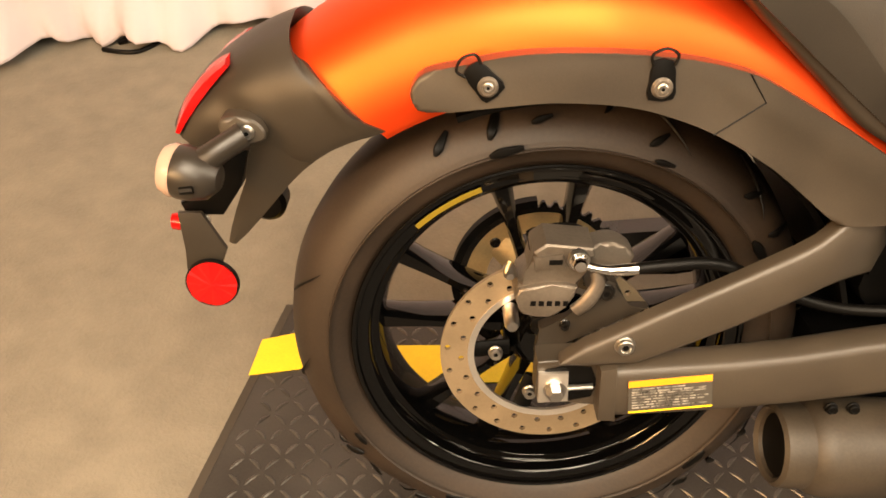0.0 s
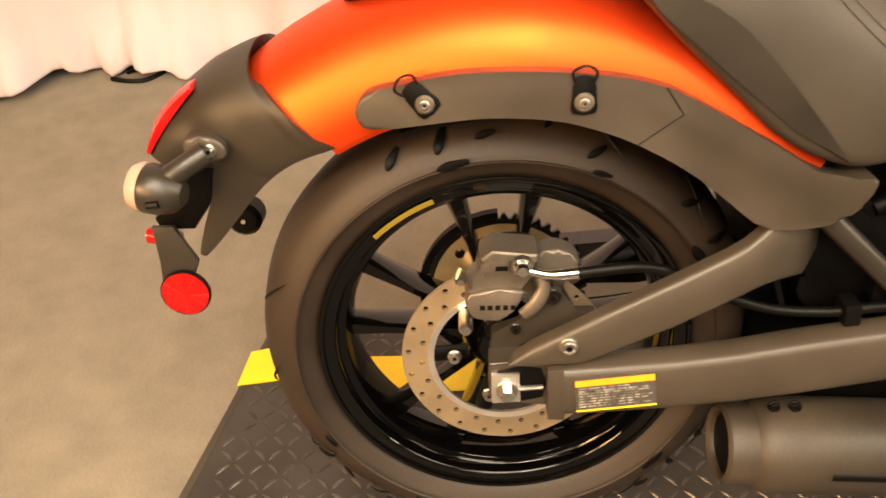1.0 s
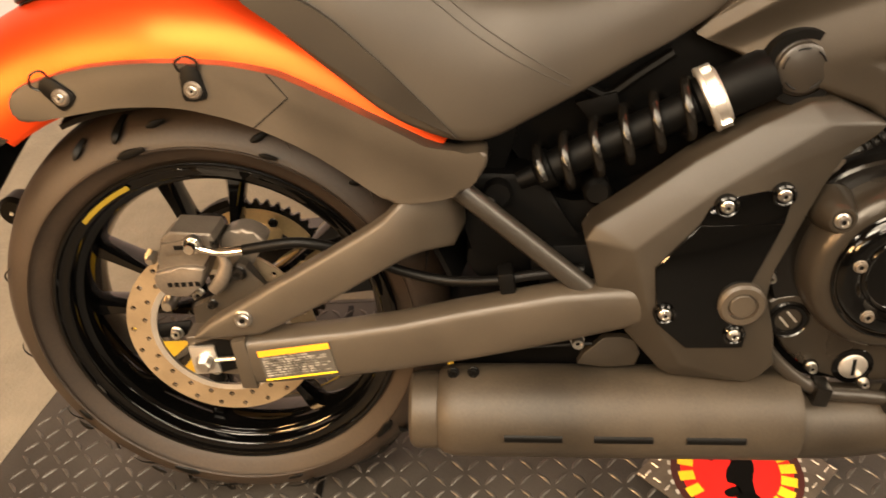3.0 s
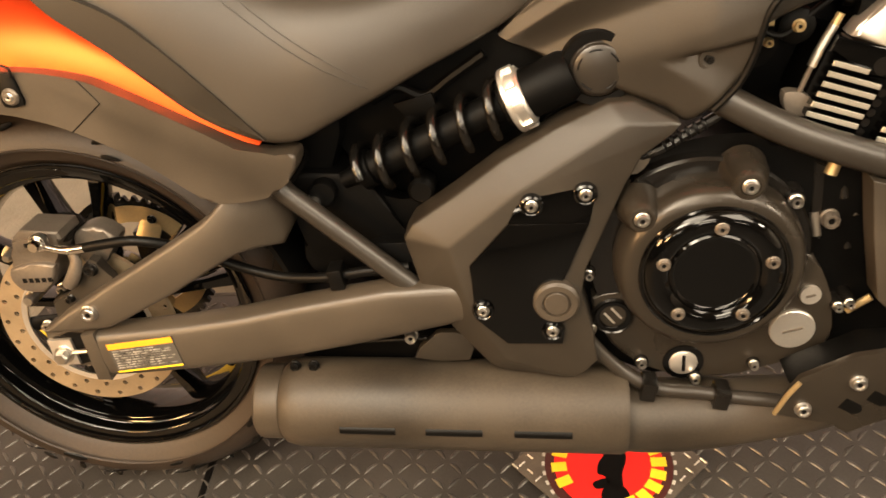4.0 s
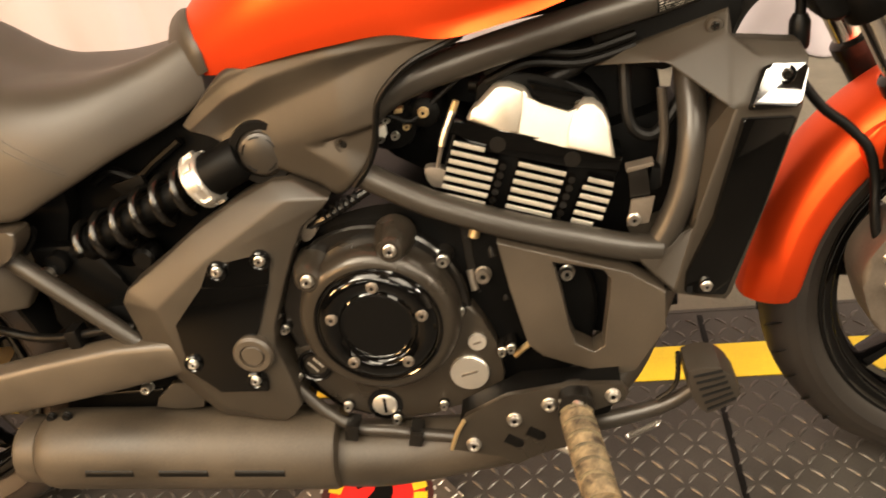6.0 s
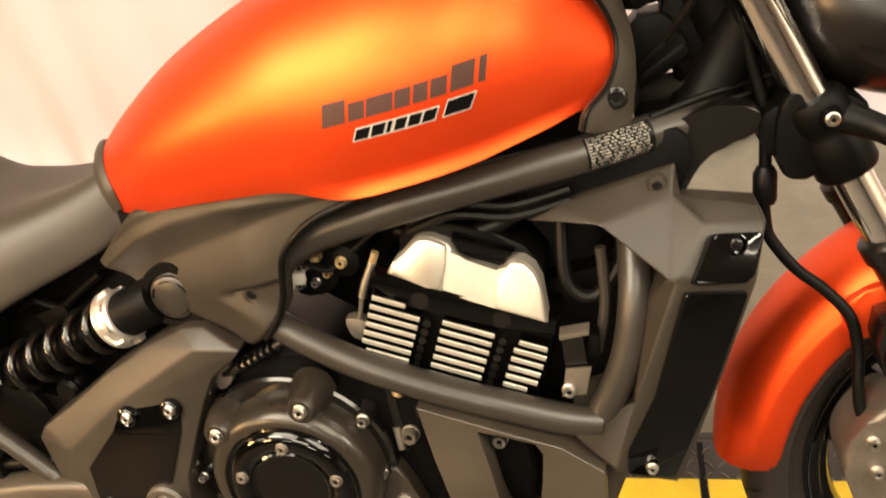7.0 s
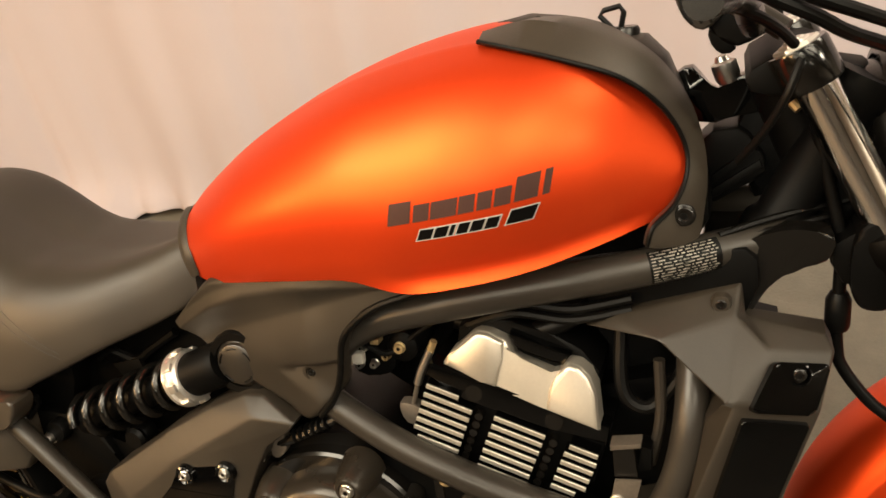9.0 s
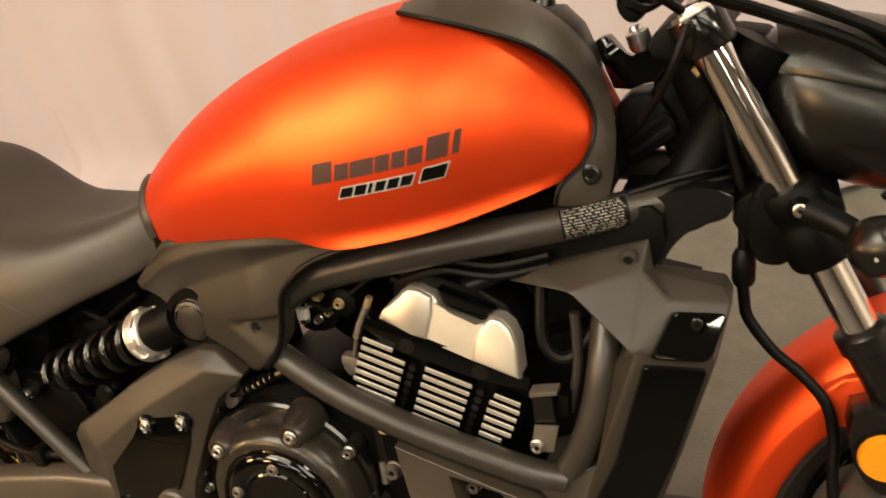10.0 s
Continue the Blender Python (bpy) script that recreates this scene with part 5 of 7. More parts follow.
part("copper_stub", tube([(0.953, -0.13, 0.022), (0.975, -0.135, 0.043)], 0.0045, 10), GOLD, engine)
part("link_rod", tube([(0.715, -0.125, 0.222), (0.745, -0.13, 0.235), (0.80, -0.12, 0.262)], 0.006, 10), SATIN, engine)
part("link_arm", slab(rounded([(0.70, 0.236), (0.728, 0.240), (0.730, 0.218), (0.712, 0.205)], 3), -0.132, -0.12, 0.002), CASTGREY, engine)
for k in range(6):
    p = Vector((0.745, -0.13, 0.238)).lerp(Vector((0.785, -0.125, 0.256)), k / 5)
    part("boot_ring", lathe([(0.004, -0.002), (0.008, -0.001), (0.008, 0.001), (0.004, 0.002), (0.004, -0.002)], tuple(p), 14, turn=pose(0, 0, 0, 0, -24, 0) @ AXES["x"]), INK, engine)

# cylinder, fins and head cover, tilted forward
FD, FS = Vector((0.053, 0, -0.0185)), Vector((-0.0040, 0, -0.0102))
cyl = part("cylinder", slab([(0.911, 0.330), (0.886, 0.262), (0.892, 0.235), (0.942, 0.200), (1.039, 0.168), (1.078, 0.195), (1.100, 0.270)], -0.100, 0.085, 0.005), FLAT, engine, "gloss black finned cylinder")
part("head_band", slab([(0.912, 0.334), (0.905, 0.318), (0.938, 0.302), (0.945, 0.290), (0.975, 0.284), (1.034, 0.266), (1.058, 0.262), (1.095, 0.252), (1.099, 0.272), (1.01, 0.302)], -0.112, -0.09, 0.003), GLOSS, cyl)
FINS = [((0.908, 0.309), 0.66, 1), ((0.904, 0.2985), 0.98, 6), ((0.980, 0.2765), 1.0, 7), ((1.058, 0.2500), 0.54, 1), ((1.0515, 0.2410), 0.62, 6)]
for (x, z), ln, cnt in FINS:
    for k in range(cnt):
        p = Vector((x, 0, z)) + FS * k
        q = p + FD * ln
        if k == cnt - 1 and cnt == 6 and x < 0.91:
            p = p + FD * 0.12
        if k > 3 and x > 1.04:
            q = q - FD * 0.15
        for grow, y0, y1, m, nm in ((0.0026, -0.1190, -0.1172, MACHINED, "fin"), (0.0034, -0.1172, -0.098, GLOSS, "fin_body")):
            n = Vector((0.0175, 0, 0.053)).normalized() * grow
            part(nm, slab([(v.x, v.z) for v in (p + n, q + n, q - n, p - n)], y0, y1, 0.0005 if nm == "fin" else 0, 1), m, cyl)
for x, z in ((0.961, 0.272), (1.0395, 0.248)):
    for k in range(7):
        p = Vector((x, 0, z)) + FS * k
        part("stud", lathe([(0, -0.112), (0.0044, -0.112), (0.0050, -0.109), (0.0050, -0.09), (0, -0.09)], tuple(p), 14), SPRING, cyl)
for x, z in ((0.958, 0.300), (1.042, 0.274)):
    part("half_plug", lathe([(0, -0.1125), (0.0095, -0.1125), (0.0105, -0.11), (0, -0.11)], (x, 0, z), 24), SATIN, cyl)


def slant(bm, z0, rate):
    for v in bm.verts:
        v.co.y += rate * (v.co.z - z0)
    return bm


hc = part("head_cover", slant(slab([(0.925, 0.331), (0.932, 0.340), (0.958, 0.364), (0.965, 0.367), (0.977, 0.366), (0.994, 0.358), (0.998, 0.352), (1.002, 0.342), (1.008, 0.337), (1.041, 0.324), (1.047, 0.326), (1.054, 0.336), (1.060, 0.3385), (1.070, 0.3365), (1.080, 0.327), (1.086, 0.311), (1.090, 0.272), (1.03, 0.2915), (0.969, 0.3135)], -0.1125, -0.085, 0.0045, 4), 0.30, 0.20), MACHINED, engine, "brushed aluminium cylinder head cover")
part("head_top", slab(rounded([(0.935, 0.345), (0.955, 0.375), (1.0, 0.372), (1.07, 0.345), (1.085, 0.30), (1.0, 0.31)], 2), -0.085, 0.085, 0.006), FLAT, engine)
part("cover_pad", slant(slab([(0.9265, 0.3310), (0.933, 0.3395), (0.9585, 0.3632), (0.965, 0.3660), (0.9765, 0.3650), (0.9925, 0.3572), (0.990, 0.340), (0.983, 0.3100), (0.968, 0.3150)], -0.1165, -0.10, 0.0042, 4), 0.30, 0.20), MACHINED, hc)
part("cover_pad", slant(slab([(1.0475, 0.3270), (1.0545, 0.3355), (1.0605, 0.3378), (1.0695, 0.3358), (1.0792, 0.3265), (1.0852, 0.3110), (1.0890, 0.2735), (1.036, 0.2905), (1.039, 0.312)], -0.1165, -0.10, 0.0042, 4), 0.30, 0.20), MACHINED, hc)
part("head_bridge", slab([(0.998, 0.366), (1.060, 0.344), (1.052, 0.332), (1.006, 0.346)], -0.098, -0.05, 0.002), GLOSS, hc)
# flat black blocks added so the gaps behind intake and headers stay dark
part("intake_backing", slab(rounded([(0.80, 0.33), (0.86, 0.37), (0.93, 0.38), (1.08, 0.39), (1.15, 0.36), (1.15, 0.20), (1.05, 0.16), (0.86, 0.24), (0.80, 0.28)], 2), -0.02, 0.09, 0.01), FLAT, engine)
part("engine_gap_block", slab([(1.02, 0.27), (1.17, 0.31), (1.17, 0.03), (1.02, 0.02)], -0.05, 0.02, 0.01), FLAT, engine)
part("intake_hose", tube([(0.93, -0.06, 0.36), (0.99, -0.07, 0.352), (1.04, -0.075, 0.365), (1.08, -0.06, 0.385)], 0.010, 12), INK, engine)
thr = part("throttle_body", lathe([(0, -0.10), (0.012, -0.10), (0.018, -0.096), (0.020, -0.08), (0.020, -0.03), (0, -0.03)], (0.876, 0, 0.342), 24), FLAT, engine, "black throttle body")
bolt(thr, 0.876, -0.102, 0.344, 0.0055, GOLD, "bolt")
for x, z, m in ((0.828, 0.335, STEEL), (0.836, 0.314, STEEL), (0.852, 0.325, GOLD), (0.818, 0.312, STEEL)):
    bolt(thr, x, -0.085, z, 0.0045, m, "screw", "", 0.008)
part("linkage_block", slab(rounded([(0.812, 0.350), (0.87, 0.362), (0.86, 0.31), (0.84, 0.298), (0.812, 0.30)], 2), -0.085, -0.05, 0.004), FLAT, engine)
rod = part("cable_rod", tube([(0.910, -0.10, 0.342), (0.898, -0.102, 0.318), (0.892, -0.103, 0.302)], 0.0048, 10, smooth=False), STEEL, engine, "bright cable adjuster")
part("rod_tip", tube([(0.892, -0.103, 0.302), (0.882, -0.10, 0.270)], 0.0028, 8), CASTGREY, rod)
part("rod_cap", tube([(0.915, -0.10, 0.353), (0.910, -0.10, 0.342)], 0.0042, 8), GOLD, rod)
part("pipe_stub", slab(rounded([(0.868, 0.276), (0.892, 0.272), (0.90, 0.25), (0.874, 0.252)], 3), -0.105, -0.09, 0.003), CASTGREY, engine)

for x, y, z, r, m in ((0.934, -0.108, 0.172, 0.0075, SATIN), (0.948, -0.106, 0.150, 0.007, CASE), (0.908, -0.118, 0.132, 0.005, CASTGREY), (0.945, -0.108, 0.110, 0.006, SATIN)):
    part("sender", tube([(x, y, z + 0.012), (x + 0.004, y - 0.006, z - 0.014)], r, 12), m, engine)
part("lead", tube([(0.925, -0.10, 0.235), (0.932, -0.108, 0.20), (0.940, -0.108, 0.165), (0.950, -0.105, 0.12), (0.958, -0.11, 0.07)], 0.004, 8), INK, engine)
part("lead", tube([(0.80, -0.09, 0.33), (0.83, -0.10, 0.345), (0.86, -0.10, 0.335), (0.89, -0.095, 0.355), (0.93, -0.09, 0.385)], 0.0035, 8), INK, engine)
part("clip", box(0.815, 0.828, -0.100, -0.09, 0.318, 0.332, 0.002), PALE, engine)
part("clip", box(0.842, 0.852, -0.104, -0.09, 0.346, 0.352, 0.001), GOLD, engine)
for z in (0.372, 0.384):
    part("lead", tube([(0.95, -0.085, z - 0.005), (1.0, -0.088, z + 0.012), (1.06, -0.085, z + 0.006), (1.12, -0.08, z + 0.018)], 0.005, 8), INK, engine)

# front panel ahead of the engine, with its opening
def plate_with_hole(outer, hole, y0, y1):
    """A plate between an outline and a hole with the same number of points."""
    bm = bmesh.new()
    a, b = [bm.verts.new((x, y0, z)) for x, z in outer], [bm.verts.new((x, y0, z)) for x, z in hole]
    c, d = [bm.verts.new((x, y1, z)) for x, z in outer], [bm.verts.new((x, y1, z)) for x, z in hole]
    n = len(a)
    for i in range(n):
        j = (i + 1) % n
        bm.faces.new((a[i], a[j], b[j], b[i]))
        bm.faces.new((b[i], b[j], d[j], d[i]))
        bm.faces.new((d[i], d[j], c[j], c[i]))
        bm.faces.new((c[i], c[j], a[j], a[i]))
    bm.normal_update()
    edges = [e for e in bm.edges if all(abs(v.co.y - y0) < 1e-6 for v in e.verts) and min(abs(f.normal.y) for f in e.link_faces) < 0.5]
    bmesh.ops.bevel(bm, geom=edges, offset=0.004, segments=3, affect="EDGES", profile=0.6, clamp_overlap=True)
    return bm


panel = part("side_panel", plate_with_hole([(0.948, 0.197), (1.036, 0.166), (1.096, 0.146), (1.138, 0.116), (1.138, 0.066), (1.101, 0.008), (1.072, 0.002), (0.990, 0.036), (0.973, 0.053), (0.958, 0.13)], [(1.010, 0.166), (1.036, 0.160), (1.068, 0.151), (1.076, 0.138), (1.072, 0.100), (1.064, 0.046), (1.052, 0.038), (1.030, 0.052), (1.024, 0.075), (1.018, 0.12)], -0.158, -0.125), GREY, bike, "matte grey panel with a cut opening")
bolt(panel, 1.026, -0.126, 0.135, 0.008, STEEL, "bolt", "", 0.01)
part("panel_back", slab([(0.98, 0.18), (1.13, 0.13), (1.10, 0.02), (0.98, 0.05)], -0.10, -0.06, 0.004), FLAT, panel)
part("hole_chip", slab([(1.038, 0.058), (1.058, 0.066), (1.056, 0.052), (1.046, 0.046)], -0.108, -0.10, 0.001), PALE, panel)

# ---- radiator shroud ----
SHROUD = {"a": (1.074, -0.085, 0.372), "b": (1.106, -0.086, 0.387), "c": (1.221, -0.072, 0.418), "d": (1.225, -0.075, 0.386), "e": (1.147, -0.120, 0.377), "f": (1.208, -0.146, 0.329), "g": (1.217, -0.096, 0.395), "h": (1.294, -0.085, 0.376), "i": (1.245, -0.116, 0.372), "j": (1.301, -0.098, 0.362), "k": (1.220, -0.143, 0.330), "l": (1.289, -0.128, 0.317), "m": (1.256, -0.131, 0.209), "n": (1.173, -0.150, 0.202), "o": (1.170, -0.134, 0.184), "p": (1.106, -0.150, 0.159), "q": (1.123, -0.150, 0.138), "r": (1.151, -0.148, 0.106), "s": (1.211, -0.140, 0.089), "t": (1.219, -0.130, 0.094), "u": (1.190, -0.120, 0.300)}
shroud = part("radiator_shroud", facets(SHROUD, ["a b e", "b c g e", "e g f", "g c d", "g d i", "d h j i", "g i k f", "f k n o u", "k i j l", "k l m n", "n m t s r", "o n r q p"], -0.055, 0.0040, 4), BROWN, bike, "matte dark angular radiator shroud", 20)
part("gloss_panel", plate([(1.2225, -0.1460, 0.3155), (1.2795, -0.1320, 0.3085), (1.2475, -0.1335, 0.2010), (1.2075, -0.1400, 0.0990), (1.1610, -0.1480, 0.1090), (1.1625, -0.1480, 0.1360), (1.1925, -0.1490, 0.2020)], 0.0035, 0.003, 0.0012), GLOSS, shroud, "gloss black shroud panel")
gl = part("gloss_badge", plate([(1.2480, -0.1245, 0.3650), (1.2955, -0.1040, 0.3555), (1.2815, -0.1325, 0.3175), (1.2275, -0.1455, 0.3235)], 0.0065, 0.006, 0.0048, 6), GLOSS, shroud, "gloss black upper badge panel")
part("bolt_cup", lathe([(0.0105, 0.002), (0.0105, -0.0015), (0.0092, -0.0022), (0.0082, -0.0010), (0.0082, 0.002), (0.0105, 0.002)], (1.2705, -0.1235, 0.3525), 28, turn=pose(0, 0, 0, -32)), GLOSS, gl)
bolt(gl, 1.2705, -0.1240, 0.3525, 0.0052, SATIN, "bolt", "", 0.004)
bolt(shroud, 1.186, -0.1500, 0.116, 0.0055, STEEL, "bolt", "", 0.005)
part("bolt_boss", lathe([(0, -0.0035), (0.0078, -0.0035), (0.0090, -0.0015), (0.0095, 0.006), (0, 0.006)], (1.2030, -0.0885, 0.4040), 24), BROWN, shroud)
bolt(shroud, 1.2030, -0.0915, 0.4040, 0.0042, SATIN, "bolt", "", 0.003)
part("radiator", slab([(1.19, 0.335), (1.262, 0.318), (1.225, 0.10), (1.16, 0.12)], -0.07, 0.10, 0.004), FLAT, bike, "black radiator core")
hang = part("coil_bracket", slab([(1.099, 0.1935), (1.124, 0.196), (1.131, 0.228), (1.105, 0.226)], -0.134, -0.130, 0.0008), CASTGREY, bike, "bent grey metal bracket below the tank")
part("bracket_neck", slab([(1.104, 0.226), (1.127, 0.228), (1.124, 0.262), (1.103, 0.258)], -0.128, -0.120, 0.001), SATIN, hang)
part("bracket_clip", slab([(1.101, 0.258), (1.131, 0.264), (1.131, 0.269), (1.101, 0.264)], -0.130, -0.112, 0.001), CASTGREY, hang)
part("bracket_lug", slab([(1.124, 0.226), (1.140, 0.232), (1.140, 0.256), (1.130, 0.258)], -0.118, -0.095, 0.002), FLAT, hang)
bolt(hang, 1.107, -0.1345, 0.202, 0.0065, STEEL, "bolt")
part("hose", tube([(1.108, -0.07, 0.37), (1.108, -0.085, 0.315), (1.118, -0.09, 0.292), (1.138, -0.09, 0.288), (1.160, -0.085, 0.312), (1.175, -0.08, 0.34)], 0.0075, 10), INK, bike, "bent black rubber hose")
part("wire", tube([(1.146, -0.09, 0.342), (1.147, -0.095, 0.28), (1.137, -0.1, 0.228)], 0.0058, 10), SIGNAL, bike)

# ---- exhaust ----
MUF_A, MUF_B = Vector((0.285, -0.148, -0.080)), Vector((0.706, -0.148, -0.099))
MUF_M = Matrix.Translation(MUF_A) @ pose(0, 0, 0, 0, 2.62, 0) @ AXES["x"]
ML = (MUF_B - MUF_A).length


def on_muffler(profile, name, mat, parent, label="", n=56):
    bm = lathe(profile, (0, 0, 0), n)
    bmesh.ops.transform(bm, matrix=MUF_M, verts=bm.verts[:])
    return part(name, bm, mat, parent, label, 30)


muffler = on_muffler([(0.030, -0.01), (0.041, -0.012), (0.047, -0.004), (0.053, 0.003), (0.0563, 0.016), (0.0568, 0.03), (0.0568, ML - 0.006), (0.054, ML), (0.030, ML + 0.002), (0.030, -0.01)], "muffler", MUFFLER, bike, "matte grey black exhaust muffler")
on_muffler([(0.0, -0.005), (0.034, -0.005), (0.0375, -0.034), (0.042, -0.038), (0.0465, -0.034), (0.048, -0.028), (0.048, -0.004), (0.0, 0.0)], "end_cap", MUFFLER, muffler, "ribbed muffler end cap")
on_muffler([(0, -0.030), (0.0352, -0.030), (0.0352, -0.026), (0, -0.026)], "outlet", INK, muffler)
for x in (0.395, 0.500, 0.606):
    c = MUF_A.lerp(MUF_B, (x - 0.285) / 0.421)
    a = radians(178)
    s = part("slot", tube([(x - 0.034, c.y + 0.0520 * math.cos(a), c.z + 0.0016 + 0.0520 * math.sin(a)), (x + 0.034, c.y + 0.0520 * math.cos(a), c.z - 0.0016 + 0.0520 * math.sin(a))], 0.0070, 16), INK, muffler, "dark vent slot")
for x in (0.303, 0.327):
    bolt(muffler, x, -0.152, -0.0215, 0.006, INK, "rivet")
part("exhaust_pipe", tube([(0.690, -0.143, -0.108), (0.72, -0.142, -0.116), (0.78, -0.14, -0.118), (0.86, -0.135, -0.115), (0.94, -0.125, -0.112), (1.02, -0.10, -0.10), (1.10, -0.06, -0.05), (1.15, -0.04, 0.06)], [0.044, 0.046, 0.045, 0.040, 0.034, 0.026, 0.021, 0.020], 28), MUFFLER, bike, "matte dark exhaust pipe")
part("far_pipe", tube([(0.88, 0.02, -0.115), (1.0, 0.03, -0.10), (1.10, 0.03, -0.05), (1.15, 0.03, 0.06)], 0.021, 16), MUFFLER, bike)
hangr = part("muffler_hanger", slab(rounded([(0.452, -0.025), (0.476, 0.004), (0.488, 0.012), (0.520, 0.006), (0.52, -0.03)], 2), -0.138, -0.128, 0.002), BROWN, bike, "dark muffler hanger plate")
bolt(hangr, 0.452, -0.14, 0.012, 0.007, STEEL, "bolt", "", 0.012)
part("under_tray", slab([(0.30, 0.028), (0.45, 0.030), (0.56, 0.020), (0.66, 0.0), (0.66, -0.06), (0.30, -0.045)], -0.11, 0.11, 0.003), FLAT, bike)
part("under_rod", tube([(0.36, -0.13, -0.004), (0.47, -0.135, 0.003)], 0.003, 8), INK, bike)
pipe = part("brake_line", tube([(0.664, -0.150, 0.004), (0.686, -0.152, -0.024), (0.716, -0.156, -0.050), (0.745, -0.158, -0.063), (0.785, -0.160, -0.067), (0.83, -0.162, -0.074), (0.895, -0.166, -0.080)], 0.0082, 12), SIGNAL, bike, "dark sleeved lower hose")
for x, z in ((0.731, -0.058), (0.815, -0.072)):
    part("clamp", box(-0.009, 0.009, -0.174, -0.146, -0.0125, 0.0125, 0.002, m=Matrix.Translation((x, 0, z)) @ pose(0, 0, 0, 0, 12, 0)), SATIN, pipe)

# ---- brake caliper and hose ----
CAL = [(-0.030, 0.158), (-0.017, 0.168), (0.032, 0.163), (0.034, 0.153), (0.024, 0.142), (0.019, 0.119), (0.006, 0.092), (-0.010, 0.080), (-0.040, 0.084), (-0.047, 0.102), (-0.044, 0.122), (-0.034, 0.132)]
caliper = part("brake_caliper", slab(CAL, -0.122, -0.075, 0.005, 3), CASTGREY, bike, "grey cast rear brake caliper")
part("caliper_body", slab(rounded([(-0.043, 0.117), (-0.010, 0.124), (0.017, 0.120), (0.006, 0.096), (-0.010, 0.083), (-0.038, 0.087), (-0.045, 0.102)], 2), -0.129, -0.11, 0.004, 3), CASTGREY, caliper)
part("caliper_lug", slab(rounded([(-0.032, 0.150), (-0.012, 0.158), (0.010, 0.161), (0.030, 0.156), (0.030, 0.140), (0.0, 0.140)], 2), -0.105, -0.06, 0.005, 2), SATIN, caliper)
part("caliper_step", slab([(-0.030, 0.154), (0.0, 0.158), (0.004, 0.142), (-0.028, 0.138)], -0.1255, -0.115, 0.003), CASTGREY, caliper)
for k in range(5):
    part("name_bar", box(-0.031 + 0.0085 * k, -0.0255 + 0.0085 * k, -0.1296, -0.128, 0.0985, 0.1045, 0, m=Matrix.Translation((0, 0, 0.0))), INK, caliper)
part("caliper_slot", box(-0.014, 0.0, -0.1262, -0.12, 0.146, 0.152, 0.001), INK, caliper)
part("pad_pin", lathe([(0, -0.116), (0.006, -0.116), (0.0085, -0.110), (0.0085, -0.08), (0, -0.08)], (-0.047, 0, 0.062), 20), STEEL, caliper)
part("pad_spring", tube([(-0.052, -0.105, 0.138), (-0.056, -0.112, 0.130), (-0.050, -0.114, 0.122)], 0.003, 8), GOLD, caliper)
part("bleed_nipple", lathe([(0, -0.118), (0.004, -0.118), (0.007, -0.112), (0.007, -0.10), (0, -0.10)], (-0.052, 0, 0.127), 12), STEEL, caliper)
part("piston_housing", slab(rounded([(0.026, 0.136), (0.044, 0.150), (0.064, 0.150), (0.083, 0.134), (0.070, 0.114), (0.057, 0.097), (0.033, 0.096)], 3), -0.09, -0.06, 0.006, 3), CASTGREY, caliper)
carrier = part("caliper_bracket", slab([(0.041, 0.108), (0.052, 0.118), (0.062, 0.113), (0.078, 0.082), (0.100, 0.082), (0.026, 0.043), (-0.020, 0.018), (-0.017, 0.057), (0.012, 0.068), (0.03, 0.085)], -0.110, -0.096, 0.003, 2), BROWN, caliper, "dark caliper bracket")
for x, z, r in ((0.051, 0.104, 0.008), (0.010, 0.062, 0.005)):
    bolt(carrier, x, -0.110, z, r, SATIN, "bolt", "", 0.008)
part("finger", tube([(0.018, -0.118, 0.085), (0.03, -0.12, 0.098), (0.04, -0.118, 0.118), (0.036, -0.115, 0.132)], [0.008, 0.009, 0.008, 0.006], 12, flat=0.6), CASTGREY, caliper)
part("torque_pin", lathe([(0, -0.106), (0.006, -0.106), (0.007, -0.10), (0.011, -0.095), (0.011, -0.07), (0, -0.07)], (-0.014, 0, 0.048), 18), INK, caliper)
banjo = part("banjo_bolt", lathe([(0, -0.150), (0.006, -0.150), (0.0075, -0.147), (0.0075, -0.140), (0.010, -0.139), (0.010, -0.128), (0, -0.128)], (0.014, 0, 0.158), 8), CHROME, caliper, "bright banjo bolt")
part("banjo_eye", lathe([(0.004, -0.139), (0.0105, -0.139), (0.0115, -0.136), (0.0105, -0.131), (0.004, -0.131), (0.004, -0.139)], (0.014, 0, 0.158), 24), STEEL, banjo)
part("hose_ferrule", tube([(0.020, -0.136, 0.152), (0.040, -0.138, 0.148), (0.055, -0.139, 0.148), (0.078, -0.14, 0.151)], [0.0045, 0.0048, 0.0062, 0.0062], 12), CHROME, banjo, "bright hose ferrule")
part("brake_hose", tube([(0.074, -0.14, 0.1505), (0.10, -0.142, 0.155), (0.135, -0.142, 0.158), (0.165, -0.138, 0.151), (0.190, -0.125, 0.135), (0.215, -0.115, 0.117), (0.25, -0.113, 0.099), (0.30, -0.118, 0.087), (0.355, -0.13, 0.091), (0.40, -0.134, 0.099), (0.46, -0.134, 0.104)], 0.0062, 12), INK, bike, "black rear brake hose")
part("hose_clip", box(-0.009, 0.009, -0.146, -0.118, -0.013, 0.014, 0.003, m=Matrix.Translation((0.372, 0, 0.094)) @ pose(0, 0, 0, 0, -6, 0)), INK, bike)

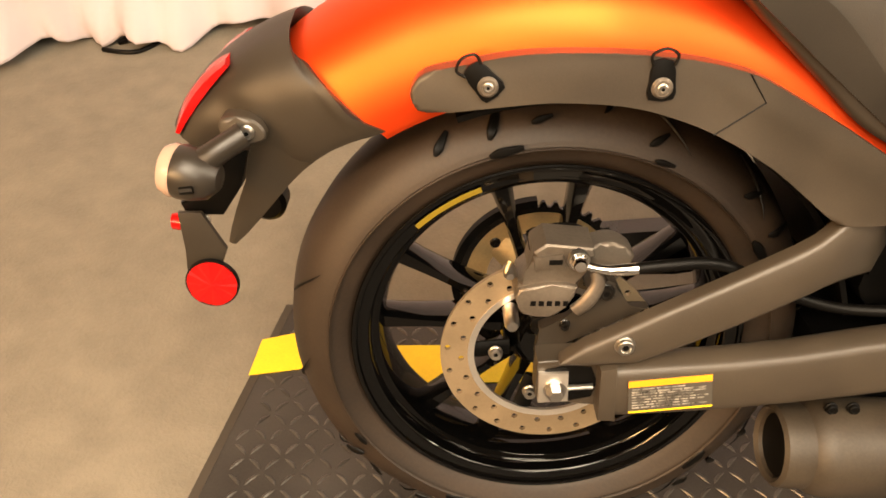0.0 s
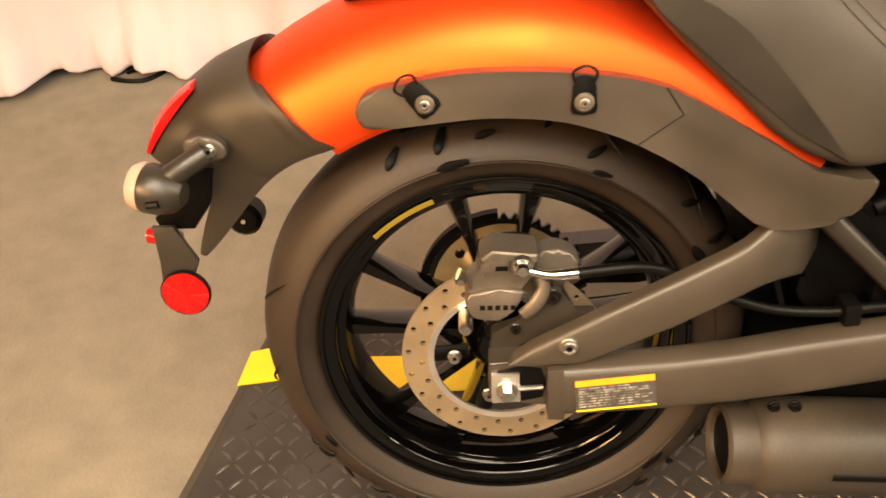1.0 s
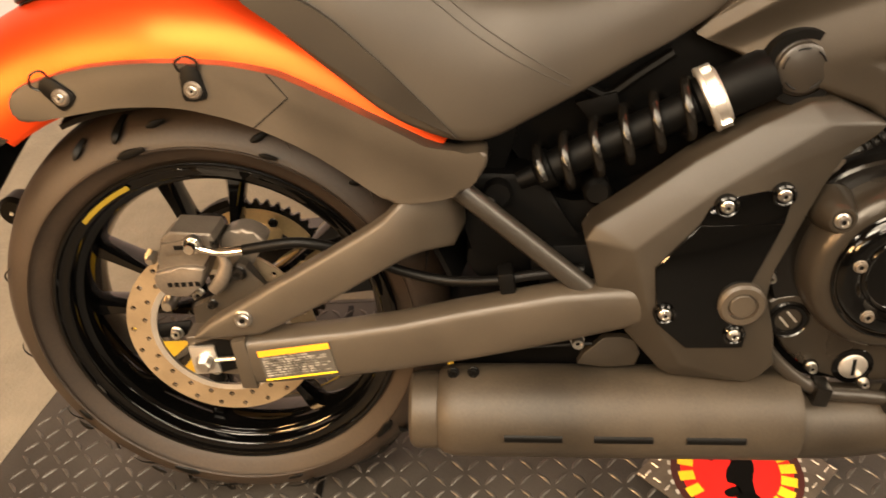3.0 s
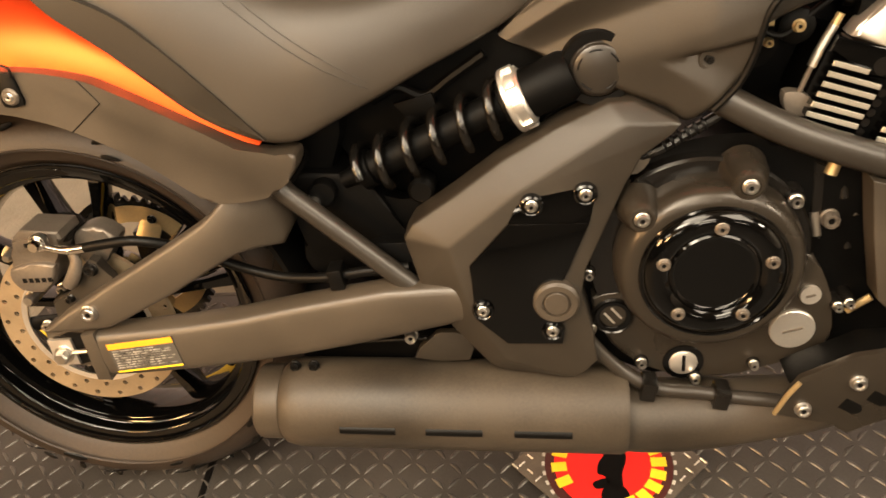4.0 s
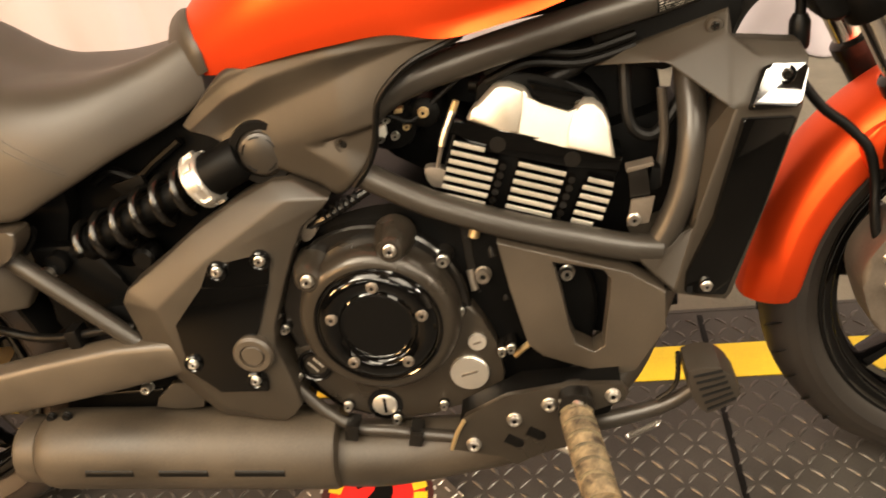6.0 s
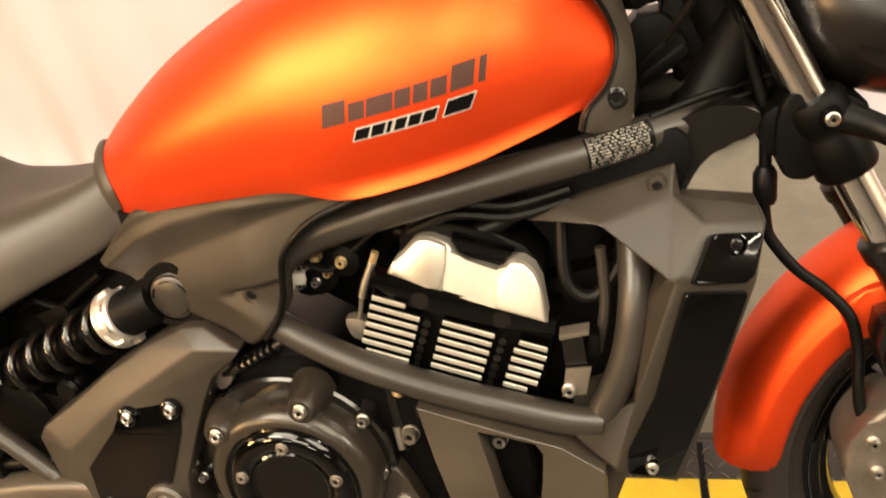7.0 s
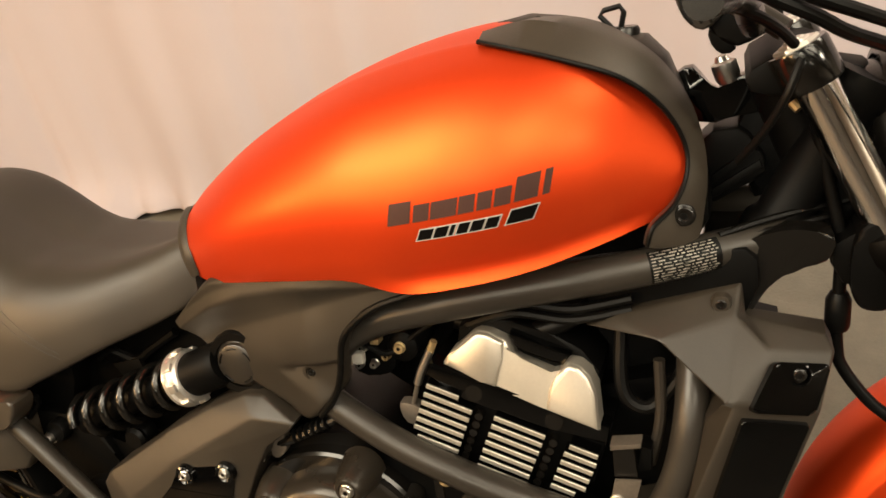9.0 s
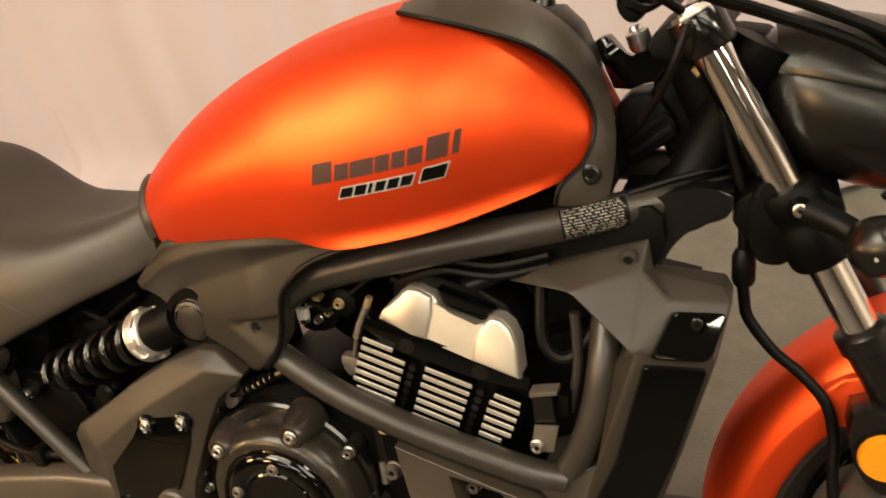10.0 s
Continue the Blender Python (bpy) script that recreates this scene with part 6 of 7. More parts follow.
# ---- footpeg and brake pedal ----
peg_plate = part("footpeg_bracket", slab([(0.866, -0.067), (0.878, -0.035), (0.889, -0.016), (0.944, 0.012), (1.024, 0.024), (1.080, 0.021), (1.088, 0.008), (1.082, -0.004), (1.030, -0.020), (1.018, -0.040), (1.012, -0.070), (0.985, -0.076), (0.962, -0.084), (0.947, -0.096), (0.934, -0.088), (0.930, -0.080), (0.900, -0.075)], -0.203, -0.195, 0.0015), CASE, bike, "black stamped footpeg bracket")
for x, z in ((0.949, -0.023), (0.895, -0.059), (0.993, -0.003), (1.069, 0.006)):
    bolt(peg_plate, x, -0.203, z, 0.0078, STEEL, "bolt", "", 0.007)
for x, z in ((0.944, -0.056), (0.972, -0.046)):
    part("slot", tube([(x - 0.008, -0.2032, z + 0.005), (x + 0.008, -0.2032, z - 0.005)], 0.0075, 14, flat=0.12), INK, peg_plate)
    part("slot_end", tube([(x + 0.008, -0.2032, z - 0.005), (x + 0.0125, -0.2032, z - 0.0078)], [0.0075, 0.003], 14, flat=0.12), INK, peg_plate)
part("edge_roll", tube([(0.866, -0.200, -0.068), (0.876, -0.204, -0.040), (0.887, -0.206, -0.020)], 0.003, 8), GOLD, peg_plate)
part("bracket_stay", slab([(0.88, -0.03), (0.96, 0.01), (1.08, 0.015), (1.06, -0.04), (0.95, -0.06)], -0.195, -0.15, 0.003), FLAT, peg_plate)
peg = part("footpeg", tube([(1.024, -0.215, -0.010), (1.032, -0.26, -0.020), (1.044, -0.33, -0.034)], [0.0200, 0.0210, 0.0205], 20), PEG, bike, "worn brown ribbed rubber footpeg")
for k in range(6):
    p = Vector((1.025, -0.222, -0.0115)).lerp(Vector((1.041, -0.315, -0.031)), k / 5)
    rib = []
    for a in range(0, 121, 20):
        rib.append((p.x - 0.0206 * math.sin(radians(a - 60)), p.y, p.z + 0.0206 * math.cos(radians(a - 60))))
    part("rib", tube(rib, 0.0024, 8, per=2), RIB, peg)
part("peg_cap", tube([(1.044, -0.328, -0.034), (1.0455, -0.338, -0.036)], 0.0215, 20), PEG, peg)
part("feeler", tube([(1.046, -0.336, -0.052), (1.0475, -0.343, -0.068)], 0.0115, 14), ALU, peg, "bright peg feeler bolt")
part("peg_knuckle", slab(rounded([(1.008, 0.018), (1.04, 0.02), (1.045, -0.01), (1.03, -0.03), (1.005, -0.02)], 3), -0.222, -0.19, 0.004, 2), SATIN, peg)
part("peg_spring", tube([(1.016, -0.212, 0.012), (1.028, -0.224, 0.012), (1.034, -0.214, 0.004)], 0.003, 8), STEEL, peg)
pedal = part("brake_pedal", slab(rounded([(1.150, 0.056), (1.186, 0.060), (1.208, 0.030), (1.204, 0.014), (1.172, -0.004), (1.156, 0.02)], 2), -0.235, -0.185, 0.005, 2), SIGNAL, bike, "ribbed dark brake pedal pad")
for k in range(6):
    a, b = Vector((1.157, -0.2358, 0.050)).lerp(Vector((1.172, -0.2358, 0.004)), k / 5), Vector((1.188, -0.2358, 0.056)).lerp(Vector((1.203, -0.2358, 0.018)), k / 5)
    part("pad_rib", tube([tuple(a), tuple(b)], 0.0016, 6), FLAT, pedal)
part("pedal_arm", tube([(1.175, -0.20, 0.02), (1.14, -0.198, -0.01), (1.09, -0.195, -0.03), (1.03, -0.19, -0.045), (0.98, -0.18, -0.05)], [0.007, 0.009, 0.011, 0.012, 0.012], 12), SIGNAL, pedal)
part("pedal_wire", tube([(1.145, -0.20, 0.06), (1.142, -0.205, 0.02), (1.12, -0.205, -0.002)], 0.003, 8), SATIN, pedal)
sp = [(1.085 + 0.035 * k / 60 + 0.004 * math.cos(k * 1.05), -0.205, -0.055 + 0.018 * k / 60 + 0.004 * math.sin(k * 1.05)) for k in range(61)]
part("return_spring", tube([(x, y + 0.004 * math.sin(i * 1.05 + 1.5), z) for i, (x, y, z) in enumerate(sp)], 0.0011, 6, per=1), STEEL, pedal)
part("lever_bar", tube([(0.955, -0.17, -0.092), (0.99, -0.175, -0.088), (1.015, -0.18, -0.097)], 0.006, 10, flat=0.5), ALU, bike)

# ---- front end ----
FT, FB = Vector((1.2612, -0.042, 0.630)), Vector((1.4750, -0.042, 0.207))
fork = new("front_fork")
fork.parent = bike
FUP = (FT - FB).normalized()
FAR = Vector((0, 0.172, 0))
SET_OVER = Matrix.Translation((0, 0.044, 0))  # the front end stands a little towards the far side
FORK_M = Matrix.Translation(FT) @ FUP.to_track_quat("Y", "X").to_matrix().to_4x4()


def on_fork(profile, name, mat, label="", side=-1, n=36):
    bm = lathe(profile, (0, 0, 0), n)
    bmesh.ops.transform(bm, matrix=Matrix.Translation(FAR if side > 0 else (0, 0, 0)) @ FORK_M, verts=bm.verts[:])
    return part(name, bm, mat, fork, label)


for side in (-1, 1):
    on_fork([(0, -0.44), (0.0190, -0.44), (0.0190, 0.0), (0, 0.0)], "fork_tube", CHROME, "chrome fork tube", side)
    on_fork([(0, -0.62), (0.024, -0.62), (0.024, -0.40), (0.0245, -0.372), (0.0275, -0.37), (0.0275, -0.352), (0.024, -0.348), (0.0190, -0.346), (0.0190, -0.40), (0, -0.40)], "fork_slider", SATIN, "black fork slider", side)
    on_fork([(0.0190, -0.038), (0.0250, -0.038), (0.0268, -0.035), (0.0268, -0.003), (0.0255, 0.0), (0.0190, 0.0), (0.0190, -0.038)], "top_clamp_ring", SPRING, "black upper fork clamp", side)
    on_fork([(0, 0.007), (0.0085, 0.007), (0.0095, 0.005), (0.0130, 0.005), (0.0140, 0.003), (0.0195, 0.003), (0.0206, 0.0), (0.0206, -0.004), (0, -0.004)], "fork_cap", ALU, "bright fork cap", side, 6)
    on_fork([(0.0190, -0.270), (0.0275, -0.270), (0.0300, -0.265), (0.0300, -0.230), (0.0270, -0.225), (0.0270, -0.215), (0.0295, -0.210), (0.0295, -0.192), (0.0265, -0.186), (0.0190, -0.184), (0.0190, -0.270)], "lower_clamp_ring", FLAT, "", side)
part("clamp_lug", slab(rounded([(1.318, 0.462), (1.332, 0.474), (1.352, 0.470), (1.372, 0.450), (1.372, 0.420), (1.352, 0.392), (1.330, 0.388), (1.318, 0.400), (1.314, 0.430)], 3), -0.060, -0.01, 0.005, 3), FLAT, fork, "black cast lower clamp lug")
for x, y, z, m in ((1.3310, 0.046, 0.4354, SATIN), (1.3408, 0.046, 0.3952, CASTGREY), (1.3584, 0.022, 0.4513, STEEL)):
    part("bolt_boss", lathe([(0, -0.101), (0.0085, -0.101), (0.0105, -0.097), (0.0105, -0.06), (0, -0.06)], (x, y, z), 22), FLAT, fork)
    bolt(fork, x, -0.101 + y, z, 0.0056, m, "bolt", "", 0.004)
part("top_yoke", slab(rounded([(1.225, 0.612), (1.262, 0.628), (1.288, 0.624), (1.296, 0.602), (1.26, 0.588), (1.225, 0.592)], 2), -0.045, 0.130, 0.004, 2), FLAT, fork, "black upper yoke")
part("bottom_yoke", slab(rounded([(1.300, 0.450), (1.350, 0.472), (1.395, 0.455), (1.395, 0.425), (1.360, 0.405), (1.310, 0.41)], 2), -0.050, 0.135, 0.006, 2), FLAT, fork, "black lower yoke")
part("yoke_neck", tube([(1.248, 0.02, 0.60), (1.315, 0.02, 0.44)], 0.028, 20), FLAT, fork)
part("upper_stay", slab([(1.156, 0.600), (1.163, 0.605), (1.172, 0.606), (1.180, 0.597), (1.188, 0.586), (1.196, 0.582), (1.204, 0.586), (1.212, 0.593), (1.225, 0.598), (1.262, 0.602), (1.262, 0.562), (1.205, 0.556), (1.194, 0.549), (1.176, 0.551), (1.168, 0.572)], 0.028, 0.050, 0.002), GLOSS, fork, "gloss black handlebar riser stay")
part("riser_nut", lathe([(0, 0.016), (0.006, 0.015), (0.008, 0.010), (0.0125, 0.008), (0.0125, -0.006), (0.010, -0.012), (0, -0.012)], (1.203, 0.035, 0.600), 20, turn=pose(0, 0, 0, 0, -18, 0) @ pose(0, 0, 0, 90)), STEEL, fork, "bright riser nut")
part("steering_stop", tube([(1.262, -0.012, 0.575), (1.268, -0.016, 0.569)], 0.005, 10), GOLD, fork)
sig = part("front_signal", lathe([(0, 0.030), (0.012, 0.028), (0.022, 0.018), (0.026, 0.004), (0.0265, -0.006), (0.024, -0.018), (0.012, -0.028), (0, -0.031)], (1.421, -0.130, 0.438), 28, turn=pose(0, 0, 0, 0, 0, 35) @ AXES["x"]), SATIN, fork, "dark front turn signal on a stalk")
part("stalk", tube([(1.364, -0.098, 0.458), (1.388, -0.110, 0.450), (1.408, -0.125, 0.441)], [0.015, 0.012, 0.012], 12), INK, sig)
part("slot", tube([(1.412, -0.156, 0.436), (1.424, -0.154, 0.437)], 0.003, 8), PALE, sig)
can = part("canister", slab([(1.180, 0.534), (1.192, 0.545), (1.215, 0.5475), (1.226, 0.540), (1.240, 0.518), (1.243, 0.503), (1.230, 0.492), (1.195, 0.472), (1.185, 0.468), (1.183, 0.500)], 0.012, 0.07, 0.004, 3), INK, bike, "black plastic box by the steering head")
part("box_rib", slab([(1.186, 0.497), (1.228, 0.528), (1.236, 0.524), (1.190, 0.490)], 0.008, 0.014, 0.002), FLAT, can)
part("box_rib", slab([(1.188, 0.484), (1.236, 0.516), (1.239, 0.508), (1.192, 0.476)], 0.008, 0.014, 0.002), INK, can)
part("box_latch", slab([(1.224, 0.459), (1.242, 0.466), (1.243, 0.463), (1.225, 0.455)], 0.050, 0.053, 0.0), PALE, can)
# black block added to darken the open gap behind the steering head
part("head_backing", slab(rounded([(1.216, 0.575), (1.25, 0.60), (1.33, 0.60), (1.37, 0.54), (1.36, 0.46), (1.28, 0.45), (1.23, 0.47)], 3), 0.03, 0.085, 0.012, 2), FLAT, bike, "flat black block behind the steering head")
# black filler added for the dark gap under the tank
part("under_tank_fill", slab(rounded([(0.95, 0.45), (1.05, 0.50), (1.16, 0.53), (1.19, 0.50), (1.18, 0.455), (1.10, 0.44), (0.98, 0.425)], 2), -0.055, 0.055, 0.006, 2), FLAT, bike, "flat black block filling the gap under the tank")
# headlight, far and low in the background of the fork
def shell_ring(x, top, low, w):
    mid, h = (top + low) / 2, (top - low) / 2
    return [(x, w * math.copysign(abs(math.cos(a)) ** 0.85, math.cos(a)), mid + h * math.copysign(abs(math.sin(a)) ** 0.85, math.sin(a))) for a in (2 * math.pi * k / 40 for k in range(40))]


SHELL = [(1.290, 0.585, 0.540, 0.02), (1.300, 0.600, 0.515, 0.045), (1.320, 0.610, 0.490, 0.068), (1.350, 0.612, 0.470, 0.085), (1.390, 0.606, 0.455, 0.095), (1.425, 0.597, 0.448, 0.099), (1.455, 0.588, 0.446, 0.098)]
headlight = part("headlight", loft([shell_ring(x, *catmull(SHELL, x)) for x in (1.290 + 0.165 * k / 24 for k in range(25))]), SATIN, fork, "satin black drawn-out headlight shell", 50)
part("headlight_ring", loft([shell_ring(x, t, l, w) for x, t, l, w in ((1.452, 0.592, 0.442, 0.102), (1.456, 0.598, 0.436, 0.106), (1.470, 0.597, 0.437, 0.106), (1.474, 0.590, 0.444, 0.10))]), SPRING, headlight, "gloss black headlight rim")
part("headlight_brow", loft([[(x, y, z + 0.004) for x, y, z in shell_ring(x, t, l, w)[2:19]] + [(x, y, z + 0.010) for x, y, z in shell_ring(x, t, l, w)[2:19]][::-1] for x, t, l, w in ((1.318, 0.610, 0.49, 0.070), (1.35, 0.614, 0.472, 0.087), (1.39, 0.609, 0.457, 0.097), (1.425, 0.600, 0.45, 0.101), (1.46, 0.590, 0.447, 0.10))]), SATIN, headlight, "satin black brow over the headlight", 60)
headlight.matrix_basis = SET_OVER @ Matrix.Translation((0.018, 0.0, -0.008))
# bars and controls
bars = part("handlebar", tube([(1.20, 0.33, 0.70), (1.215, 0.20, 0.688), (1.225, 0.08, 0.655), (1.225, -0.08, 0.655), (1.215, -0.20, 0.688), (1.195, -0.36, 0.70)], 0.011, 14), SATIN, fork, "black handlebar")
sw = part("switch_housing", slab(rounded([(1.160, 0.690), (1.163, 0.668), (1.171, 0.655), (1.184, 0.648), (1.199, 0.660), (1.205, 0.690)], 2), -0.04, 0.0, 0.005, 3), SIGNAL, bars, "black ribbed switch housing")
for k in range(3):
    part("housing_rib", tube([(1.163 + 0.011 * k, -0.042, 0.688), (1.166 + 0.011 * k, -0.043, 0.668), (1.175 + 0.008 * k, -0.042, 0.655)], 0.0016, 6), INK, sw)
part("housing_half", slab(rounded([(1.186, 0.655), (1.196, 0.640), (1.214, 0.630), (1.236, 0.640), (1.252, 0.650), (1.244, 0.668), (1.212, 0.668)], 2), -0.025, 0.02, 0.005, 3), INK, sw)
part("housing_foot", slab(rounded([(1.188, 0.646), (1.206, 0.640), (1.212, 0.626), (1.200, 0.622), (1.190, 0.632)], 2), -0.012, 0.015, 0.003, 2), FLAT, sw)
part("bar_clamp", tube([(1.205, -0.03, 0.672), (1.228, -0.04, 0.660), (1.252, -0.05, 0.645)], 0.010, 14), SIGNAL, sw)
for k, pts in enumerate([[(1.235, -0.20, 0.690), (1.27, -0.16, 0.676), (1.34, -0.11, 0.645), (1.40, -0.085, 0.615), (1.45, -0.075, 0.56), (1.462, -0.07, 0.50), (1.43, -0.05, 0.455)], [(1.225, -0.19, 0.70), (1.28, -0.15, 0.70), (1.36, -0.10, 0.668), (1.42, -0.08, 0.64), (1.48, -0.06, 0.57)], [(1.215, -0.18, 0.715), (1.30, -0.13, 0.715), (1.40, -0.09, 0.69), (1.50, -0.05, 0.62)], [(1.262, -0.10, 0.628), (1.252, -0.105, 0.600), (1.235, -0.09, 0.565), (1.215, -0.07, 0.535)], [(1.20, -0.062, 0.462), (1.25, -0.035, 0.471), (1.32, 0.0, 0.478), (1.40, 0.03, 0.49)], [(1.20, -0.064, 0.455), (1.25, -0.040, 0.461), (1.30, -0.015, 0.466)]]):
    part("cable", tube(pts, 0.0042 if k < 3 else 0.0036, 8), INK, fork, "black control cable")
for pts, r in (([(1.185, -0.2, 0.696), (1.199, -0.2, 0.686), (1.220, -0.18, 0.675), (1.240, -0.15, 0.660), (1.256, -0.10, 0.640)], 0.0045), ([(1.215, -0.2, 0.695), (1.239, -0.2, 0.683), (1.264, -0.19, 0.670), (1.287, -0.17, 0.655), (1.33, -0.13, 0.634), (1.40, -0.10, 0.600), (1.47, -0.07, 0.545)], 0.0055), ([(1.240, -0.2, 0.693), (1.269, -0.2, 0.681), (1.305, -0.18, 0.665), (1.36, -0.13, 0.638), (1.43, -0.09, 0.600), (1.49, -0.06, 0.55)], 0.0050)):
    part("cable", tube(pts, r, 10), INK, fork, "black control cable")
# black backing added to keep the space between frame tube and shroud dark
part("tube_backing", slab(rounded([(1.075, 0.392), (1.10, 0.425), (1.20, 0.452), (1.235, 0.44), (1.225, 0.385), (1.15, 0.355)], 2), -0.07, -0.03, 0.004), FLAT, bike, "flat black block behind the frame tube")
hose = part("front_brake_hose", tube([(1.282, -0.02, 0.56), (1.296, -0.022, 0.50), (1.308, -0.024, 0.45), (1.310, -0.024, 0.40), (1.309, -0.024, 0.365), (1.311, -0.024, 0.335), (1.316, -0.026, 0.313), (1.340, -0.030, 0.280), (1.369, -0.034, 0.255), (1.393, -0.040, 0.226), (1.402, -0.044, 0.188), (1.402, -0.052, 0.155), (1.404, -0.058, 0.125), (1.412, -0.062, 0.100)], 0.0062, 12), INK, fork, "black front brake hose")
part("hose_grommet", lathe([(0, -0.02), (0.010, -0.02), (0.012, -0.015), (0.012, 0.012), (0.008, 0.02), (0, 0.02)], (1.3100, -0.024, 0.372), 16, turn=pose(0, 0, 0, 90)), INK, hose)
part("hose_ferrule", tube([(1.409, -0.060, 0.108), (1.418, -0.064, 0.088), (1.418, -0.066, 0.070)], 0.006, 10), CHROME, hose)

# front wheel
FX = 1.605
front = part("front_wheel", rim_bm(0.243, 0.046, FX), GLOSS, bike, "gloss black cast front wheel")
front.matrix_basis = SET_OVER
part("tyre", tyre_bm(0.3125, 0.060, 0.240, FX), FRONT_RUBBER, front, "dark front tyre with tread grooves")
for k in range(5):
    for da in (-13, 13):
        part("spoke", spoke_bm(FX, radians(160 + 72 * k + da), 0.04, 0.208, 0.009), GLOSS, front)
part("hub", lathe([(0, -0.06), (0.028, -0.06), (0.034, -0.04), (0.045, 0), (0.034, 0.04), (0.028, 0.06), (0, 0.06)], (FX, 0, 0), 32), GLOSS, front)
part("brake_disc", drilled_disc(FX, -0.075, 0.112, 0.150, 0.005, 48, 2, 0.0034), DISC, front, "drilled steel front brake disc")
for a in range(150, 231, 9):
    for s in (-1, 1):
        pts = [(FX + r * math.cos(radians(a + d)), s * y, r * math.sin(radians(a + d))) for r, y, d in ((0.2935, 0.0545, 0), (0.303, 0.042, 1.5), (0.310, 0.022, 4))]
        part("tread_groove", tube(pts, [0.001, 0.0022, 0.0018], 6), INK, front)
fcal = part("front_caliper", slab(rounded([(1.385, 0.075), (1.398, 0.112), (1.425, 0.14), (1.455, 0.13), (1.475, 0.06), (1.45, 0.0), (1.415, -0.01), (1.395, 0.03)], 3), -0.128, -0.06, 0.008, 3), CASTGREY, front, "grey front brake caliper")
for x, z in ((1.412, 0.10), (1.418, 0.062), (1.44, 0.03)):
    bolt(fcal, x, -0.129, z, 0.006, STEEL, "bolt", "", 0.008)


def front_fender():
    """A crowned blade with a crease above a flat side skirt; both ends taper."""
    prof = [(-0.0700, 0.2755), (-0.0716, 0.2900), (-0.0716, 0.3010), (-0.0700, 0.3055), (-0.0650, 0.3150), (-0.0540, 0.3270), (-0.0360, 0.3365), (-0.0180, 0.3400), (0, 0.3410)]
    full = spline(prof + [(-y, r) for y, r in prof[-2::-1]], 3)
    secs = []
    for k in range(49):
        th = 180 - 92 * k / 48
        end = max(0, (th - 164) / 16)
        narrow = 1 - 0.24 * end ** 2
        near = [(FX + r * math.cos(radians(th)), y * narrow, r * math.sin(radians(th))) for y, r in full]
        back = [(FX + (r - 0.004) * math.cos(radians(th)), y * 0.95 * narrow, (r - 0.004) * math.sin(radians(th))) for y, r in full[::-1]]
        secs.append(near + back)
    return loft(secs)


ff = part("front_fender", front_fender(), ORANGE, fork, "satin orange red front fender", 40)
ff.matrix_basis = SET_OVER
part("fender_tab", slab(rounded([(1.388, 0.232), (1.420, 0.256), (1.444, 0.252), (1.446, 0.215), (1.420, 0.198), (1.398, 0.196)], 3), -0.078, -0.066, 0.004), ORANGE, ff)
bolt(ff, 1.429, -0.079, 0.220, 0.005, SATIN, "bolt")
part("amber_reflector", lathe([(0, -0.137), (0.024, -0.136), (0.026, -0.133), (0.026, -0.128), (0, -0.128)], (1.446, 0.048, 0.195), 32), AMBER, fork, "round amber reflector")
part("reflector_rim", lathe([(0, -0.1285), (0.0285, -0.1285), (0.0285, -0.122), (0, -0.122)], (1.446, 0.048, 0.195), 32), INK, fork)
part("slider_lug", slab(rounded([(1.415, 0.235), (1.462, 0.235), (1.485, 0.155), (1.445, 0.145), (1.418, 0.18)], 2), -0.076, -0.030, 0.004), SATIN, fork)
tagged(fork, "chrome and black telescopic front fork")

# ---- sign on the deck ----
sign = part("floor_sign", box(-0.1025, 0.1025, -0.1025, 0.1025, 0.0022, 0.0048, 0.0006, m=Matrix.Translation((0.695, -0.022, 0)) @ pose(0, 0, 0, 0, 0, 45)), CASTGREY, None, "")
tagged(sign, "diamond shaped metal sign with a red disc lying on the deck", "sign")


def disc_at(r0, r1, z, n=64):
    return lathe([(r0, 0), (r1, 0), (r1, 0.0003), (r0, 0.0003), (r0, 0)] if r0 else [(0, 0), (r1, 0), (r1, 0.0003), (0, 0.0003)], (0.695, -0.022, z), n, turn=pose(0, 0, 0, 90))


part("brown_ring", disc_at(0.0, 0.094, 0.0050), SIGN_BROWN, sign), part("red_disc", disc_at(0.0, 0.080, 0.0055), SIGN_RED, sign, "red painted disc")
for k in range(36):
    a = 2 * math.pi * k / 36
    part("chain_mark", box(-0.0036, 0.0036, -0.0022, 0.0022, 0.0053, 0.0058, 0, m=Matrix.Translation((0.695 + 0.0965 * math.cos(a), -0.022 + 0.0965 * math.sin(a), 0)) @ Matrix.Rotation(a + math.pi / 2, 4, "Z")), PALE, sign)
for a0, count in ((205, 5), (35, 7)):
    for k in range(count):
        a = radians(a0 - 20 * k if a0 > 100 else a0 - 17 * k)
        bm = box(-0.0078, 0.0078, -0.0112, 0.0112, 0.0060, 0.0064, 0)
        bmesh.ops.transform(bm, matrix=Matrix.Translation((0.695 + 0.073 * math.cos(a), -0.022 + 0.073 * math.sin(a), 0)) @ Matrix.Rotation(a - math.pi / 2, 4, "Z"), verts=bm.verts[:])
        part("letter_block", bm, YELLOW, sign)
